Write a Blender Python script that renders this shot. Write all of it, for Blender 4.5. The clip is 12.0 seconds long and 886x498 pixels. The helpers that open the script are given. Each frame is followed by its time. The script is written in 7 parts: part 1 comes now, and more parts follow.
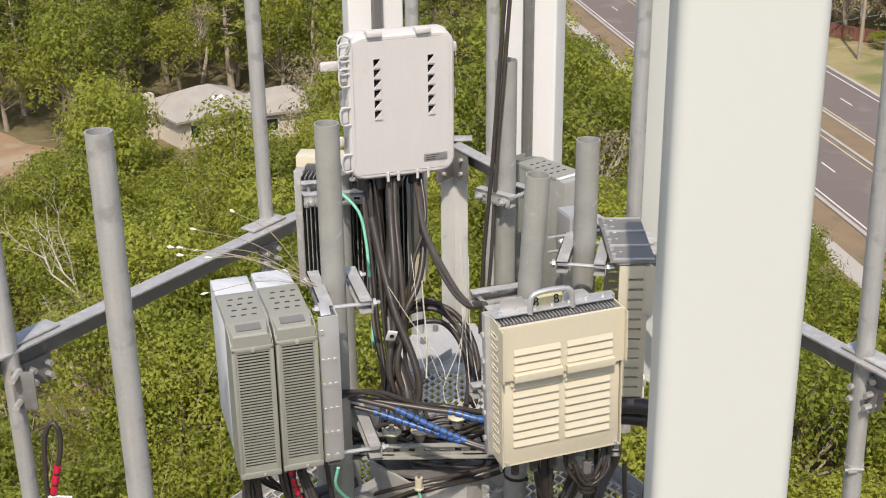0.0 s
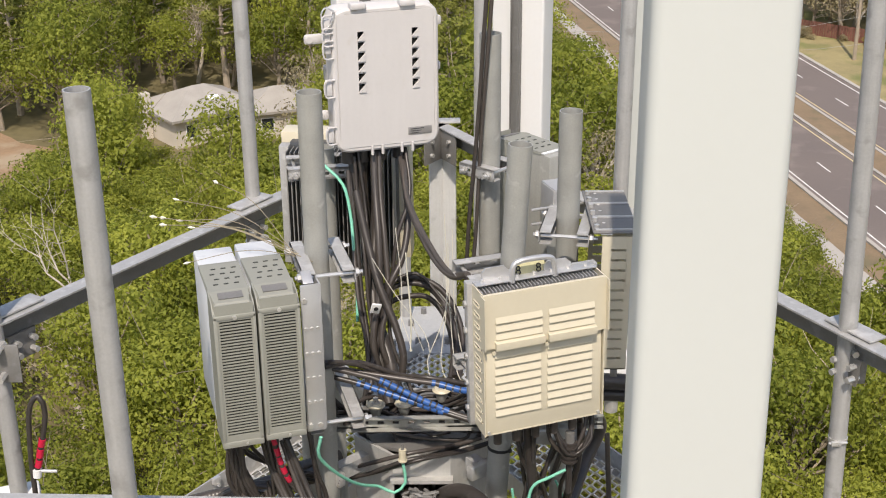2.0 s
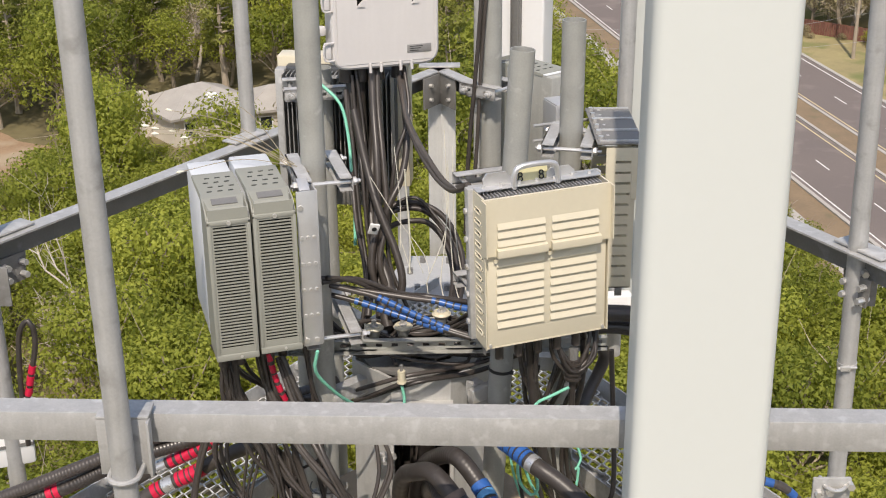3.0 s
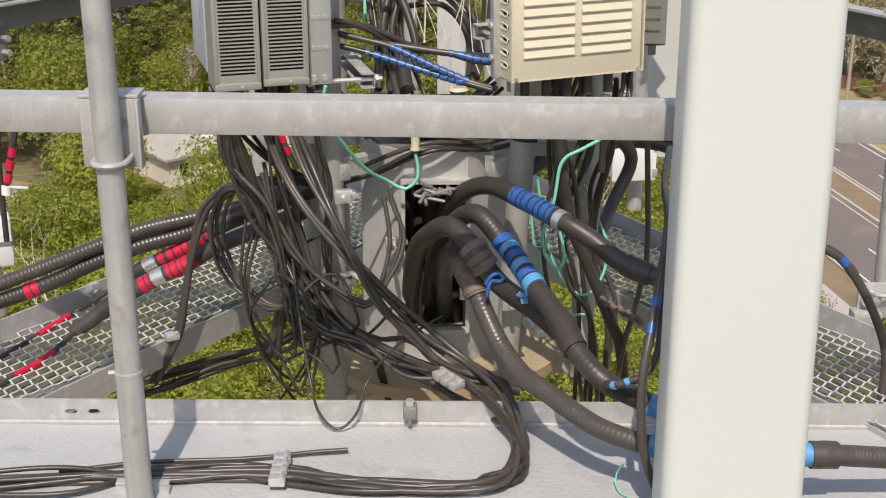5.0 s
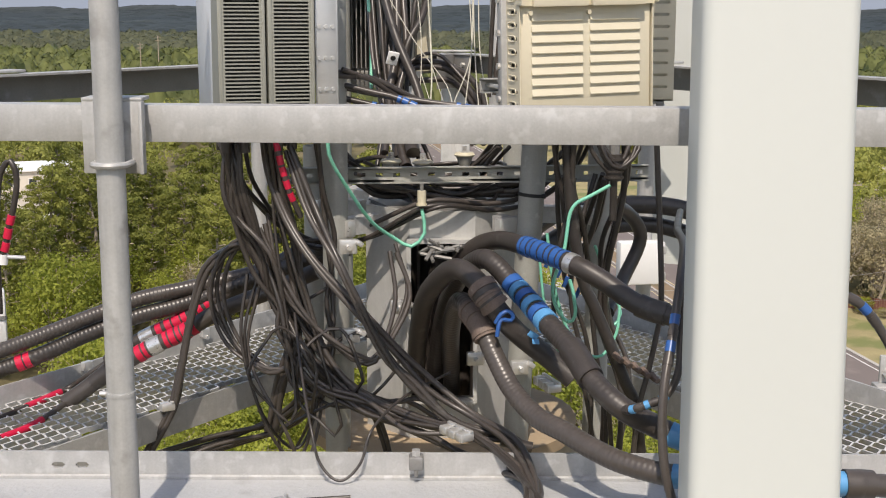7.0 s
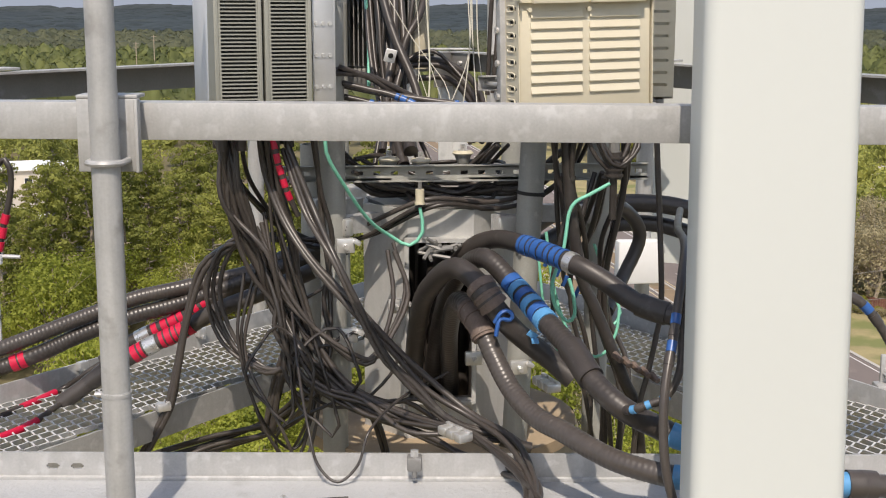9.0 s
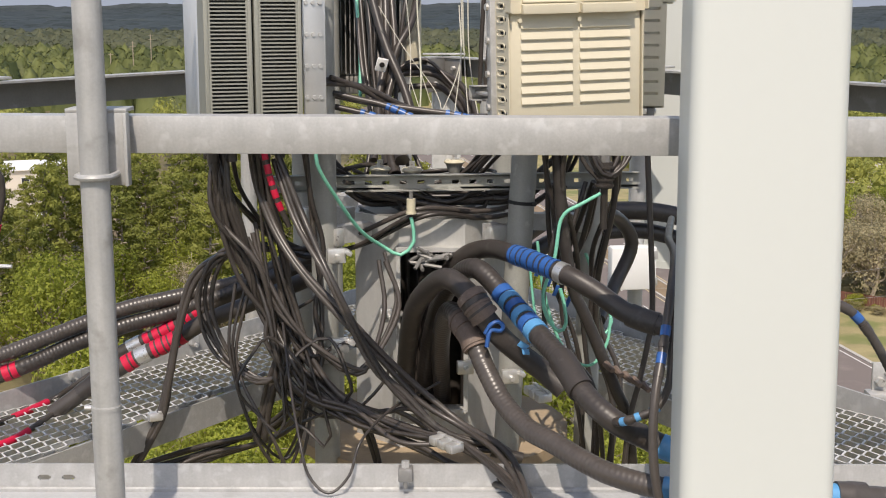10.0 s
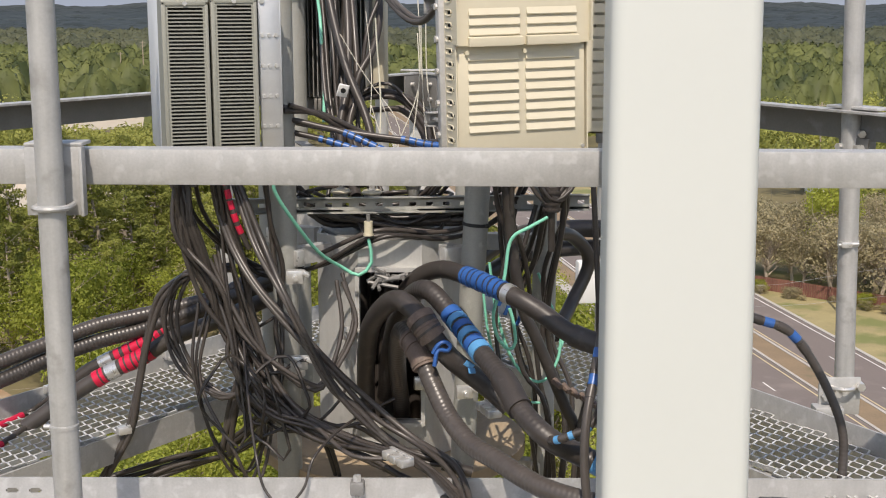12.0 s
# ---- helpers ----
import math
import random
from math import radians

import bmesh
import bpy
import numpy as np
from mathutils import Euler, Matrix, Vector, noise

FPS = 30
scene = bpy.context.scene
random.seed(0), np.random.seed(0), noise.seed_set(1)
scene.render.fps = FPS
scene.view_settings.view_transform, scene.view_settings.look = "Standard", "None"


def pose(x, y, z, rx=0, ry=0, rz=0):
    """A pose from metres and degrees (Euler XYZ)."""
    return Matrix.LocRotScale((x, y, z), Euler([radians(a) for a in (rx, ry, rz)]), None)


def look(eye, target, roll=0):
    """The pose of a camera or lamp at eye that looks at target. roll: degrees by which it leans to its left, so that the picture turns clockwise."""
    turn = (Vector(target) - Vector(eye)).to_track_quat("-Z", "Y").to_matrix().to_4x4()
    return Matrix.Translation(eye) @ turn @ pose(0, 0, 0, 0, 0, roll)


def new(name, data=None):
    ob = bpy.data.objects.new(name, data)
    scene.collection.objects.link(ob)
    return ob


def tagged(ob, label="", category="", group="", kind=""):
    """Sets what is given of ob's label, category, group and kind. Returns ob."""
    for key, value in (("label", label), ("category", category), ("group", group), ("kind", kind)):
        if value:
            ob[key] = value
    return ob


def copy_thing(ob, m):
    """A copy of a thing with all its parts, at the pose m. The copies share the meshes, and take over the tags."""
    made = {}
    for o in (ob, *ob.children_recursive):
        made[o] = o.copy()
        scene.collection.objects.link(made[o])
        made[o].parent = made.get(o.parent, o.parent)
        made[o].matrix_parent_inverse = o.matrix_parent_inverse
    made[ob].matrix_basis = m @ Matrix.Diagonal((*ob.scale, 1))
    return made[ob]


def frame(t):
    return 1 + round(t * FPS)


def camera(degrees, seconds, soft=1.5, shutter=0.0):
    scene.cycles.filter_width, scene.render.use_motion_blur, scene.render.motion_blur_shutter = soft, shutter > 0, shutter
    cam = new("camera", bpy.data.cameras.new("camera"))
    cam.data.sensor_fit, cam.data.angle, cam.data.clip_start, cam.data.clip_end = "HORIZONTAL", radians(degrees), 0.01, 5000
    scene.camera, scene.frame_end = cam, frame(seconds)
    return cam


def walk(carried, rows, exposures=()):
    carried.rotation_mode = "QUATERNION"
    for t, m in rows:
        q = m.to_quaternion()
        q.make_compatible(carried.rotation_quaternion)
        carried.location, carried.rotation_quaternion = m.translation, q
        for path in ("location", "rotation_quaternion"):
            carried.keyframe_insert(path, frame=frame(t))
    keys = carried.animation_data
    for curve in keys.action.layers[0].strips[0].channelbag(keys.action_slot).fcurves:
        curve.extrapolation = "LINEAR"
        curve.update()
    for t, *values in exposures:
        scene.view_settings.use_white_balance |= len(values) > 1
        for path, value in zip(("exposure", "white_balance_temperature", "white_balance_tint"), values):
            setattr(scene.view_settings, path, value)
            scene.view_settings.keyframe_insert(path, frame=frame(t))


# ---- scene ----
cam = camera(37.8, 12.0, soft=1.1)
PATH = [
    (0, (0.043, -2.748, 2.724), (0.024, -0.901, 1.957), -0.6),
    (0.5, (0.068, -2.77, 2.716), (0.051, -0.922, 1.949), -0.6),
    (1, (0.068, -2.766, 2.711), (0.052, -0.919, 1.945), -0.6),
    (1.5, (0.07, -2.774, 2.683), (0.055, -0.926, 1.917), -0.6),
    (2, (0.082, -2.787, 2.641), (0.069, -0.94, 1.875), -0.5),
    (2.5, (0.08, -2.791, 2.563), (0.067, -0.943, 1.798), -0.5),
    (3, (0.076, -2.793, 2.358), (0.065, -0.945, 1.593), -0.5),
    (3.5, (0.078, -2.776, 2.106), (0.067, -0.929, 1.341), -0.5),
    (3.7, (0.082, -2.792, 2.004), (0.072, -0.941, 1.246), -0.5),
    (5.3, (-0.007, -2.788, 1.329), (-0.006, -0.893, 0.691), 0.2),
    (5.5, (0.001, -2.78, 1.258), (-0.001, -0.869, 0.669), 0.1),
    (6, (0.003, -2.777, 1.115), (0.003, -0.834, 0.64), 0.1),
    (6.5, (-0.008, -2.804, 0.985), (-0.007, -0.839, 0.613), 0.1),
    (7, (-0.02, -2.814, 0.969), (-0.019, -0.847, 0.605), 0.1),
    (9, (-0.026, -2.786, 0.963), (-0.019, -0.82, 0.598), 0.1),
    (9.5, (-0.027, -2.784, 0.975), (-0.017, -0.818, 0.607), 0.0),
    (10, (-0.009, -2.782, 0.993), (0.002, -0.816, 0.626), 0.0),
    (10.1, (0.0, -2.925, 1.012), (0.003, -0.96, 0.645), 0.0),
    (10.5, (0.023, -2.923, 1.049), (0.017, -0.958, 0.681), -0.1),
    (11, (0.045, -2.887, 1.077), (0.039, -0.922, 0.705), -0.1),
    (11.5, (0.098, -2.9, 1.079), (0.092, -0.935, 0.708), -0.1),
    (12, (0.145, -2.906, 1.08), (0.141, -0.94, 0.711), -0.1),
]
walk(cam, [(t, look(eye, target, roll)) for t, eye, target, roll in PATH],
     [(0, 0.13, 6900, 14), (12, 0.13, 6900, 14)])

# ---------------------------------------------------------------- light
SUN_AZ, SUN_EL = 5.0, 54.0          # degrees left of straight behind the walk, and above the horizon
sun_h = Vector((-math.sin(radians(SUN_AZ)), -math.cos(radians(SUN_AZ)), 0))
sun_dir = sun_h * math.cos(radians(SUN_EL)) + Vector((0, 0, math.sin(radians(SUN_EL))))
world = bpy.data.worlds.new("sky")
world.use_nodes = True
scene.world = world
sky = world.node_tree.nodes.new("ShaderNodeTexSky")
sky.sky_type, sky.sun_disc = "NISHITA", False
sky.sun_elevation, sky.sun_rotation = radians(SUN_EL), math.atan2(sun_dir.x, sun_dir.y)
sky.air_density, sky.dust_density, sky.ozone_density = 1.2, 1.6, 1.0
bg = world.node_tree.nodes["Background"]
bg.inputs["Strength"].default_value = 0.15
world.node_tree.links.new(sky.outputs["Color"], bg.inputs["Color"])
sun = new("sun", bpy.data.lights.new("sun", "SUN"))
sun.data.energy, sun.data.angle, sun.data.color = 3.65, radians(0.5), (1.0, 0.94, 0.84)
sun.matrix_world = look(sun_dir * 50, (0, 0, 0))

# ---------------------------------------------------------------- materials


def material(name, colour, rough=0.5, metal=0.0, vary=0.15, scale=30.0, fine=300.0, bump=0.0, spec=0.5, streak=0.0, islands=0.0,
             objects=0.0, stain=None, stain_at=0.6, stain_scale=6.0, clear=0.0, space="Object"):
    """A procedural paint or metal: two scales of mottling, optional vertical streaks, stains and relief."""
    m = bpy.data.materials.new(name)
    m.use_nodes = True
    nt = m.node_tree
    N, L = nt.nodes, nt.links
    b = N["Principled BSDF"]
    tc = N.new("ShaderNodeTexCoord")
    src = tc.outputs[space]

    def tex(sc, detail=4.0, squash=None):
        n = N.new("ShaderNodeTexNoise")
        n.inputs["Scale"].default_value, n.inputs["Detail"].default_value = sc, detail
        if squash:
            mp = N.new("ShaderNodeMapping")
            mp.inputs["Scale"].default_value = squash
            L.new(src, mp.inputs["Vector"])
            L.new(mp.outputs["Vector"], n.inputs["Vector"])
        else:
            L.new(src, n.inputs["Vector"])
        return n.outputs["Fac"]

    def math_(op, a, c):
        n = N.new("ShaderNodeMath")
        n.operation = op
        for k, v in enumerate((a, c)):
            if isinstance(v, (int, float)):
                n.inputs[k].default_value = v
            else:
                L.new(v, n.inputs[k])
        return n.outputs[0]

    big, small = tex(scale), tex(fine, 2.0)
    val = math_("ADD", math_("MULTIPLY", math_("SUBTRACT", big, 0.5), 2.2 * vary), math_("MULTIPLY", math_("SUBTRACT", small, 0.5), 1.4 * vary))
    if streak:
        val = math_("ADD", val, math_("MULTIPLY", math_("SUBTRACT", tex(1.0, 3.0, (60, 60, 4)), 0.5), 2 * streak))
    if islands:
        g = N.new("ShaderNodeNewGeometry")
        val = math_("ADD", val, math_("MULTIPLY", math_("SUBTRACT", g.outputs["Random Per Island"], 0.5), 2 * islands))
    if objects:
        oi = N.new("ShaderNodeObjectInfo")
        val = math_("ADD", val, math_("MULTIPLY", math_("SUBTRACT", oi.outputs["Random"], 0.5), 2 * objects))
    val = math_("ADD", val, 1.0)
    mix = N.new("ShaderNodeVectorMath")
    mix.operation = "SCALE"
    mix.inputs[0].default_value = colour
    L.new(val, mix.inputs["Scale"])
    out = mix.outputs[0]
    if stain:
        ramp = N.new("ShaderNodeValToRGB")
        ramp.color_ramp.elements[0].position, ramp.color_ramp.elements[1].position = stain_at, min(1.0, stain_at + 0.12)
        L.new(tex(stain_scale, 6.0), ramp.inputs["Fac"])
        mx = N.new("ShaderNodeMix")
        mx.data_type = "RGBA"
        L.new(ramp.outputs["Color"], mx.inputs["Factor"])
        L.new(out, mx.inputs[6])
        mx.inputs[7].default_value = (*stain, 1)
        out = mx.outputs[2]
    L.new(out, b.inputs["Base Color"])
    b.inputs["Metallic"].default_value = metal
    b.inputs["Specular IOR Level"].default_value = spec
    L.new(math_("ADD", math_("MULTIPLY", math_("SUBTRACT", big, 0.5), 0.25), rough), b.inputs["Roughness"])
    b.inputs["Coat Weight"].default_value = clear
    if bump:
        bp = N.new("ShaderNodeBump")
        bp.inputs["Strength"].default_value, bp.inputs["Distance"].default_value = 0.6, bump
        L.new(small, bp.inputs["Height"])
        L.new(bp.outputs["Normal"], b.inputs["Normal"])
    return m


def foliage(name, dark, light, through_=0.35, islands=0.5, patches=0.0, trees=0.0):
    """Leaves: colour varies from clump to clump and tree to tree, and some light comes through."""
    m = bpy.data.materials.new(name)
    m.use_nodes = True
    nt = m.node_tree
    N, L = nt.nodes, nt.links
    b, out = N["Principled BSDF"], N["Material Output"]
    g, oi = N.new("ShaderNodeNewGeometry"), N.new("ShaderNodeObjectInfo")
    add = N.new("ShaderNodeMath")
    add.operation = "MULTIPLY_ADD"
    add.inputs[1].default_value = islands
    L.new(g.outputs["Random Per Island"], add.inputs[0])
    sc = N.new("ShaderNodeMath")
    sc.operation = "MULTIPLY"
    sc.inputs[1].default_value = 1 - islands
    L.new(oi.outputs["Random"], sc.inputs[0])
    L.new(sc.outputs[0], add.inputs[2])
    ramp = N.new("ShaderNodeValToRGB")
    ramp.color_ramp.elements[0].color, ramp.color_ramp.elements[1].color = (*dark, 1), (*light, 1)
    fac = add.outputs[0]
    if patches:
        tc, nz, mp = N.new("ShaderNodeTexCoord"), N.new("ShaderNodeTexNoise"), N.new("ShaderNodeMath")
        nz.inputs["Scale"].default_value, nz.inputs["Detail"].default_value = patches, 5.0
        L.new(tc.outputs["Object"], nz.inputs["Vector"])
        mp.operation = "MULTIPLY_ADD"
        mp.inputs[1].default_value = 2.4
        mp.inputs[2].default_value = -1.2
        L.new(nz.outputs["Fac"], mp.inputs[0])
        sm = N.new("ShaderNodeMath")
        sm.operation = "ADD"
        L.new(fac, sm.inputs[0])
        L.new(mp.outputs[0], sm.inputs[1])
        fac = sm.outputs[0]
    if trees:
        tc, vo, sp, mp = N.new("ShaderNodeTexCoord"), N.new("ShaderNodeTexVoronoi"), N.new("ShaderNodeSeparateColor"), N.new("ShaderNodeMath")
        vo.inputs["Scale"].default_value = trees
        L.new(tc.outputs["Object"], vo.inputs["Vector"])
        L.new(vo.outputs["Color"], sp.inputs["Color"])
        mp.operation = "MULTIPLY_ADD"
        mp.inputs[1].default_value = 0.7
        L.new(sp.outputs[0], mp.inputs[0])
        L.new(fac, mp.inputs[2])
        fac = mp.outputs[0]
    L.new(fac, ramp.inputs["Fac"])
    L.new(ramp.outputs["Color"], b.inputs["Base Color"])
    b.inputs["Roughness"].default_value, b.inputs["Specular IOR Level"].default_value = 0.6, 0.25
    tr = N.new("ShaderNodeBsdfTranslucent")
    L.new(ramp.outputs["Color"], tr.inputs["Color"])
    mx = N.new("ShaderNodeMixShader")
    mx.inputs["Fac"].default_value = through_
    L.new(b.outputs[0], mx.inputs[1])
    L.new(tr.outputs[0], mx.inputs[2])
    L.new(mx.outputs[0], out.inputs["Surface"])
    return m


GALV = material("galvanised_steel", (0.44, 0.436, 0.425), 0.5, 0.3, 0.17, 20, 170, streak=0.10, stain=(0.53, 0.53, 0.52), stain_at=0.55, stain_scale=26)
GALV_PIPE = material("weathered_galvanised_pipe", (0.44, 0.437, 0.427), 0.52, 0.3, 0.14, 16, 150, streak=0.20, stain=(0.34, 0.333, 0.32), stain_at=0.56, stain_scale=17)
GALV_OLD = material("old_green_grey_galvanised_pipe", (0.38, 0.38, 0.352), 0.55, 0.25, 0.14, 18, 200, streak=0.10, stain=(0.5, 0.5, 0.47), stain_at=0.64, stain_scale=26)
MAST_GALV = material("pale_weathered_mast_steel", (0.50, 0.495, 0.475), 0.5, 0.25, 0.10, 8, 140, streak=0.12, stain=(0.42, 0.415, 0.40), stain_at=0.58, stain_scale=14)
# Dull steel; also carries the shade painted on the side rails' upright legs.
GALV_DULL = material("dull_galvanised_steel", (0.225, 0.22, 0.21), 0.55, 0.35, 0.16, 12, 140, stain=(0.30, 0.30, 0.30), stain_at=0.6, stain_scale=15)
ALU = material("bare_aluminium", (0.60, 0.60, 0.60), 0.38, 0.6, 0.08, 20, 300)
ZINC = material("bright_zinc_fixings", (0.64, 0.63, 0.61), 0.32, 0.6, 0.12, 60, 400)
DECK = material("white_rusted_deck_plate", (0.425, 0.432, 0.435), 0.6, 0.1, 0.09, 5, 70, bump=0.006, stain=(0.37, 0.372, 0.37), stain_at=0.58, stain_scale=9)
CREAM = material("cream_powder_coat", (0.625, 0.57, 0.435), 0.45, 0.0, 0.04, 5, 60, bump=0.0003, stain=(0.57, 0.51, 0.38), stain_at=0.68, stain_scale=7)
RADOME = material("ivory_radome", (0.562, 0.580, 0.550), 0.42, 0.0, 0.012, 2.0, 30, stain=(0.54, 0.558, 0.525), stain_at=0.66, stain_scale=3.0)
WHITE_PANEL = material("white_panel_back", (0.78, 0.78, 0.77), 0.45, 0.0, 0.03, 4, 60)
WHITE_BOX = material("white_fibreglass", (0.60, 0.58, 0.565), 0.4, 0.0, 0.035, 7, 80, streak=0.03, stain=(0.55, 0.525, 0.49), stain_at=0.62, stain_scale=12)
GREY_RRU = material("grey_green_powder_coat", (0.278, 0.280, 0.242), 0.5, 0.0, 0.05, 12, 160, bump=0.0003)
WHITE_RRU = material("pale_cast_housing", (0.66, 0.68, 0.70), 0.45, 0.0, 0.05, 8, 90, stain=(0.5, 0.52, 0.54), stain_at=0.64, stain_scale=14)
BRIGHT_GALV = material("bright_new_galvanising", (0.62, 0.62, 0.605), 0.45, 0.2, 0.10, 10, 120, streak=0.09, stain=(0.50, 0.50, 0.48), stain_at=0.6, stain_scale=12)
# Near-black that stands in for the shade inside slots and vents.
OPENING_SHADE = material("opening_shade", (0.03, 0.032, 0.03), 0.7, 0.0, 0.1)
FIN_GREY = material("grey_cast_fins", (0.30, 0.295, 0.28), 0.5, 0.3, 0.12, 20, 200)
FIN = material("dark_heat_sink_fins", (0.10, 0.105, 0.11), 0.5, 0.5, 0.15, 20, 200)
RUBBER = material("black_cable_jacket", (0.054, 0.046, 0.041), 0.36, 0.0, 0.25, 25, 250, objects=0.35, stain=(0.075, 0.068, 0.06), stain_at=0.62, stain_scale=30)
FADED = material("faded_black_rubber", (0.043, 0.036, 0.032), 0.42, 0.0, 0.25, 30, 250, stain=(0.07, 0.063, 0.056), stain_at=0.6, stain_scale=35)
BOOT = material("dusty_brown_rubber_boot", (0.135, 0.098, 0.078), 0.65, 0.0, 0.45, 40, 250, stain=(0.24, 0.2, 0.17), stain_at=0.62, stain_scale=45)
RED = material("red_vinyl_tape", (0.56, 0.012, 0.05), 0.35, 0.0, 0.1, 30, 200)
BLUE = material("blue_vinyl_tape", (0.028, 0.105, 0.335), 0.35, 0.0, 0.15, 30, 200)
BLUE_PALE = material("pale_blue_tape", (0.09, 0.29, 0.54), 0.4, 0.0, 0.12, 30, 200)
SILVER = material("printed_foil_label", (0.6, 0.6, 0.6), 0.3, 0.7, 0.1, 60, 300)
GREEN = material("green_earth_wire", (0.20, 0.58, 0.42), 0.35, 0.0, 0.12, 20, 150)
BEIGE = material("beige_ceramic", (0.60, 0.55, 0.41), 0.4, 0.0, 0.12, 40, 200)
TAN = material("tan_base_plate", (0.38, 0.29, 0.19), 0.75, 0.0, 0.15, 9, 80, stain=(0.26, 0.2, 0.13), stain_at=0.6, stain_scale=8)
LABEL = material("grey_rating_plate", (0.32, 0.31, 0.30), 0.4, 0.3, 0.1, 40, 300)
YELLOW = material("yellow_paper_tag", (0.60, 0.56, 0.33), 0.6, 0.0, 0.1, 40, 200)
INK = material("black_marker_ink", (0.02, 0.02, 0.02), 0.6)
TWINE = material("pale_twine", (0.6, 0.58, 0.5), 0.8, 0.0, 0.1, 50)
STRAW = material("dry_stalk", (0.30, 0.26, 0.18), 0.8, 0.0, 0.15, 50)
SEED = material("pale_seed_head", (0.75, 0.73, 0.6), 0.7, 0.0, 0.1, 50)
BARK = material("grey_brown_bark", (0.32, 0.265, 0.20), 0.9, 0.0, 0.3, 2, 12, objects=0.2)
BARK_PALE = material("bleached_bark", (0.50, 0.44, 0.37), 0.9, 0.0, 0.25, 2, 12, objects=0.15)
OAK_LEAF = foliage("spring_oak_leaves", (0.165, 0.20, 0.030), (0.45, 0.47, 0.08), 0.52, 0.35)
OLIVE_LEAF = foliage("olive_pine_needles", (0.115, 0.135, 0.026), (0.33, 0.335, 0.078), 0.42, 0.4)
DRY_LEAF = foliage("grey_brown_twigs", (0.25, 0.215, 0.12), (0.46, 0.40, 0.24), 0.4)
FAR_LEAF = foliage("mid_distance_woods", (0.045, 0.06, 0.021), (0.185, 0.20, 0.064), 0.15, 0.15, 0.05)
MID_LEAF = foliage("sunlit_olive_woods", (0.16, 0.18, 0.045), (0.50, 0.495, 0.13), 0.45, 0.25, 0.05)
# Distance haze is put into these two leaf colours: greyer, then bluer.
DULL_HAZE_LEAF = foliage("distant_hazed_woods", (0.034, 0.043, 0.027), (0.092, 0.098, 0.056), 0.1, 0.12, 0.03)
HORIZON_HAZE_LEAF = foliage("horizon_woods", (0.034, 0.042, 0.041), (0.062, 0.072, 0.067), 0.1, 0.0, 0.004, 0.0)
GROUND = material("forest_floor", (0.15, 0.125, 0.06), 0.95, 0.0, 0.4, 0.05, 0.9, stain=(0.17, 0.125, 0.08), stain_at=0.62, stain_scale=0.035)
DIRT = material("red_brown_dirt", (0.30, 0.20, 0.12), 0.95, 0.0, 0.25, 0.3, 3.0, stain=(0.36, 0.28, 0.19), stain_at=0.55, stain_scale=0.2)
SAND = material("pale_sand_lot", (0.46, 0.40, 0.31), 0.95, 0.0, 0.15, 0.2, 2.0)
VERGE = material("dry_mown_grass", (0.30, 0.25, 0.12), 0.95, 0.0, 0.3, 0.35, 5.0, stain=(0.17, 0.18, 0.06), stain_at=0.50, stain_scale=0.16)
MULCH = material("brown_median_soil", (0.23, 0.165, 0.10), 0.95, 0.0, 0.25, 0.4, 5.0, stain=(0.17, 0.14, 0.08), stain_at=0.58, stain_scale=0.3)
ASPHALT = material("worn_asphalt", (0.17, 0.14, 0.125), 0.9, 0.0, 0.10, 0.15, 6.0, stain=(0.21, 0.175, 0.155), stain_at=0.55, stain_scale=0.25)
CONCRETE = material("pale_concrete", (0.42, 0.39, 0.35), 0.9, 0.0, 0.12, 0.4, 5.0)
PAINT_W = material("white_road_paint", (0.72, 0.71, 0.67), 0.7, 0.0, 0.15, 2, 10)
PAINT_Y = material("yellow_road_paint", (0.60, 0.50, 0.27), 0.7, 0.0, 0.15, 2, 10)
SHINGLE = material("grey_roof_shingles", (0.36, 0.335, 0.30), 0.9, 0.0, 0.15, 0.8, 8.0, islands=0.12)
STUCCO = material("off_white_stucco", (0.62, 0.56, 0.48), 0.85, 0.0, 0.08, 0.6, 8.0)
WINDOW = material("dark_window_glass", (0.03, 0.035, 0.04), 0.08, 0.0, 0.05)
FENCE = material("red_brown_fence_boards", (0.20, 0.085, 0.06), 0.9, 0.0, 0.25, 1.0, 8.0, objects=0.2)
TIMBER = material("weathered_utility_pole", (0.34, 0.28, 0.21), 0.9, 0.0, 0.15, 1.5, 15.0)

# ---------------------------------------------------------------- mesh helpers


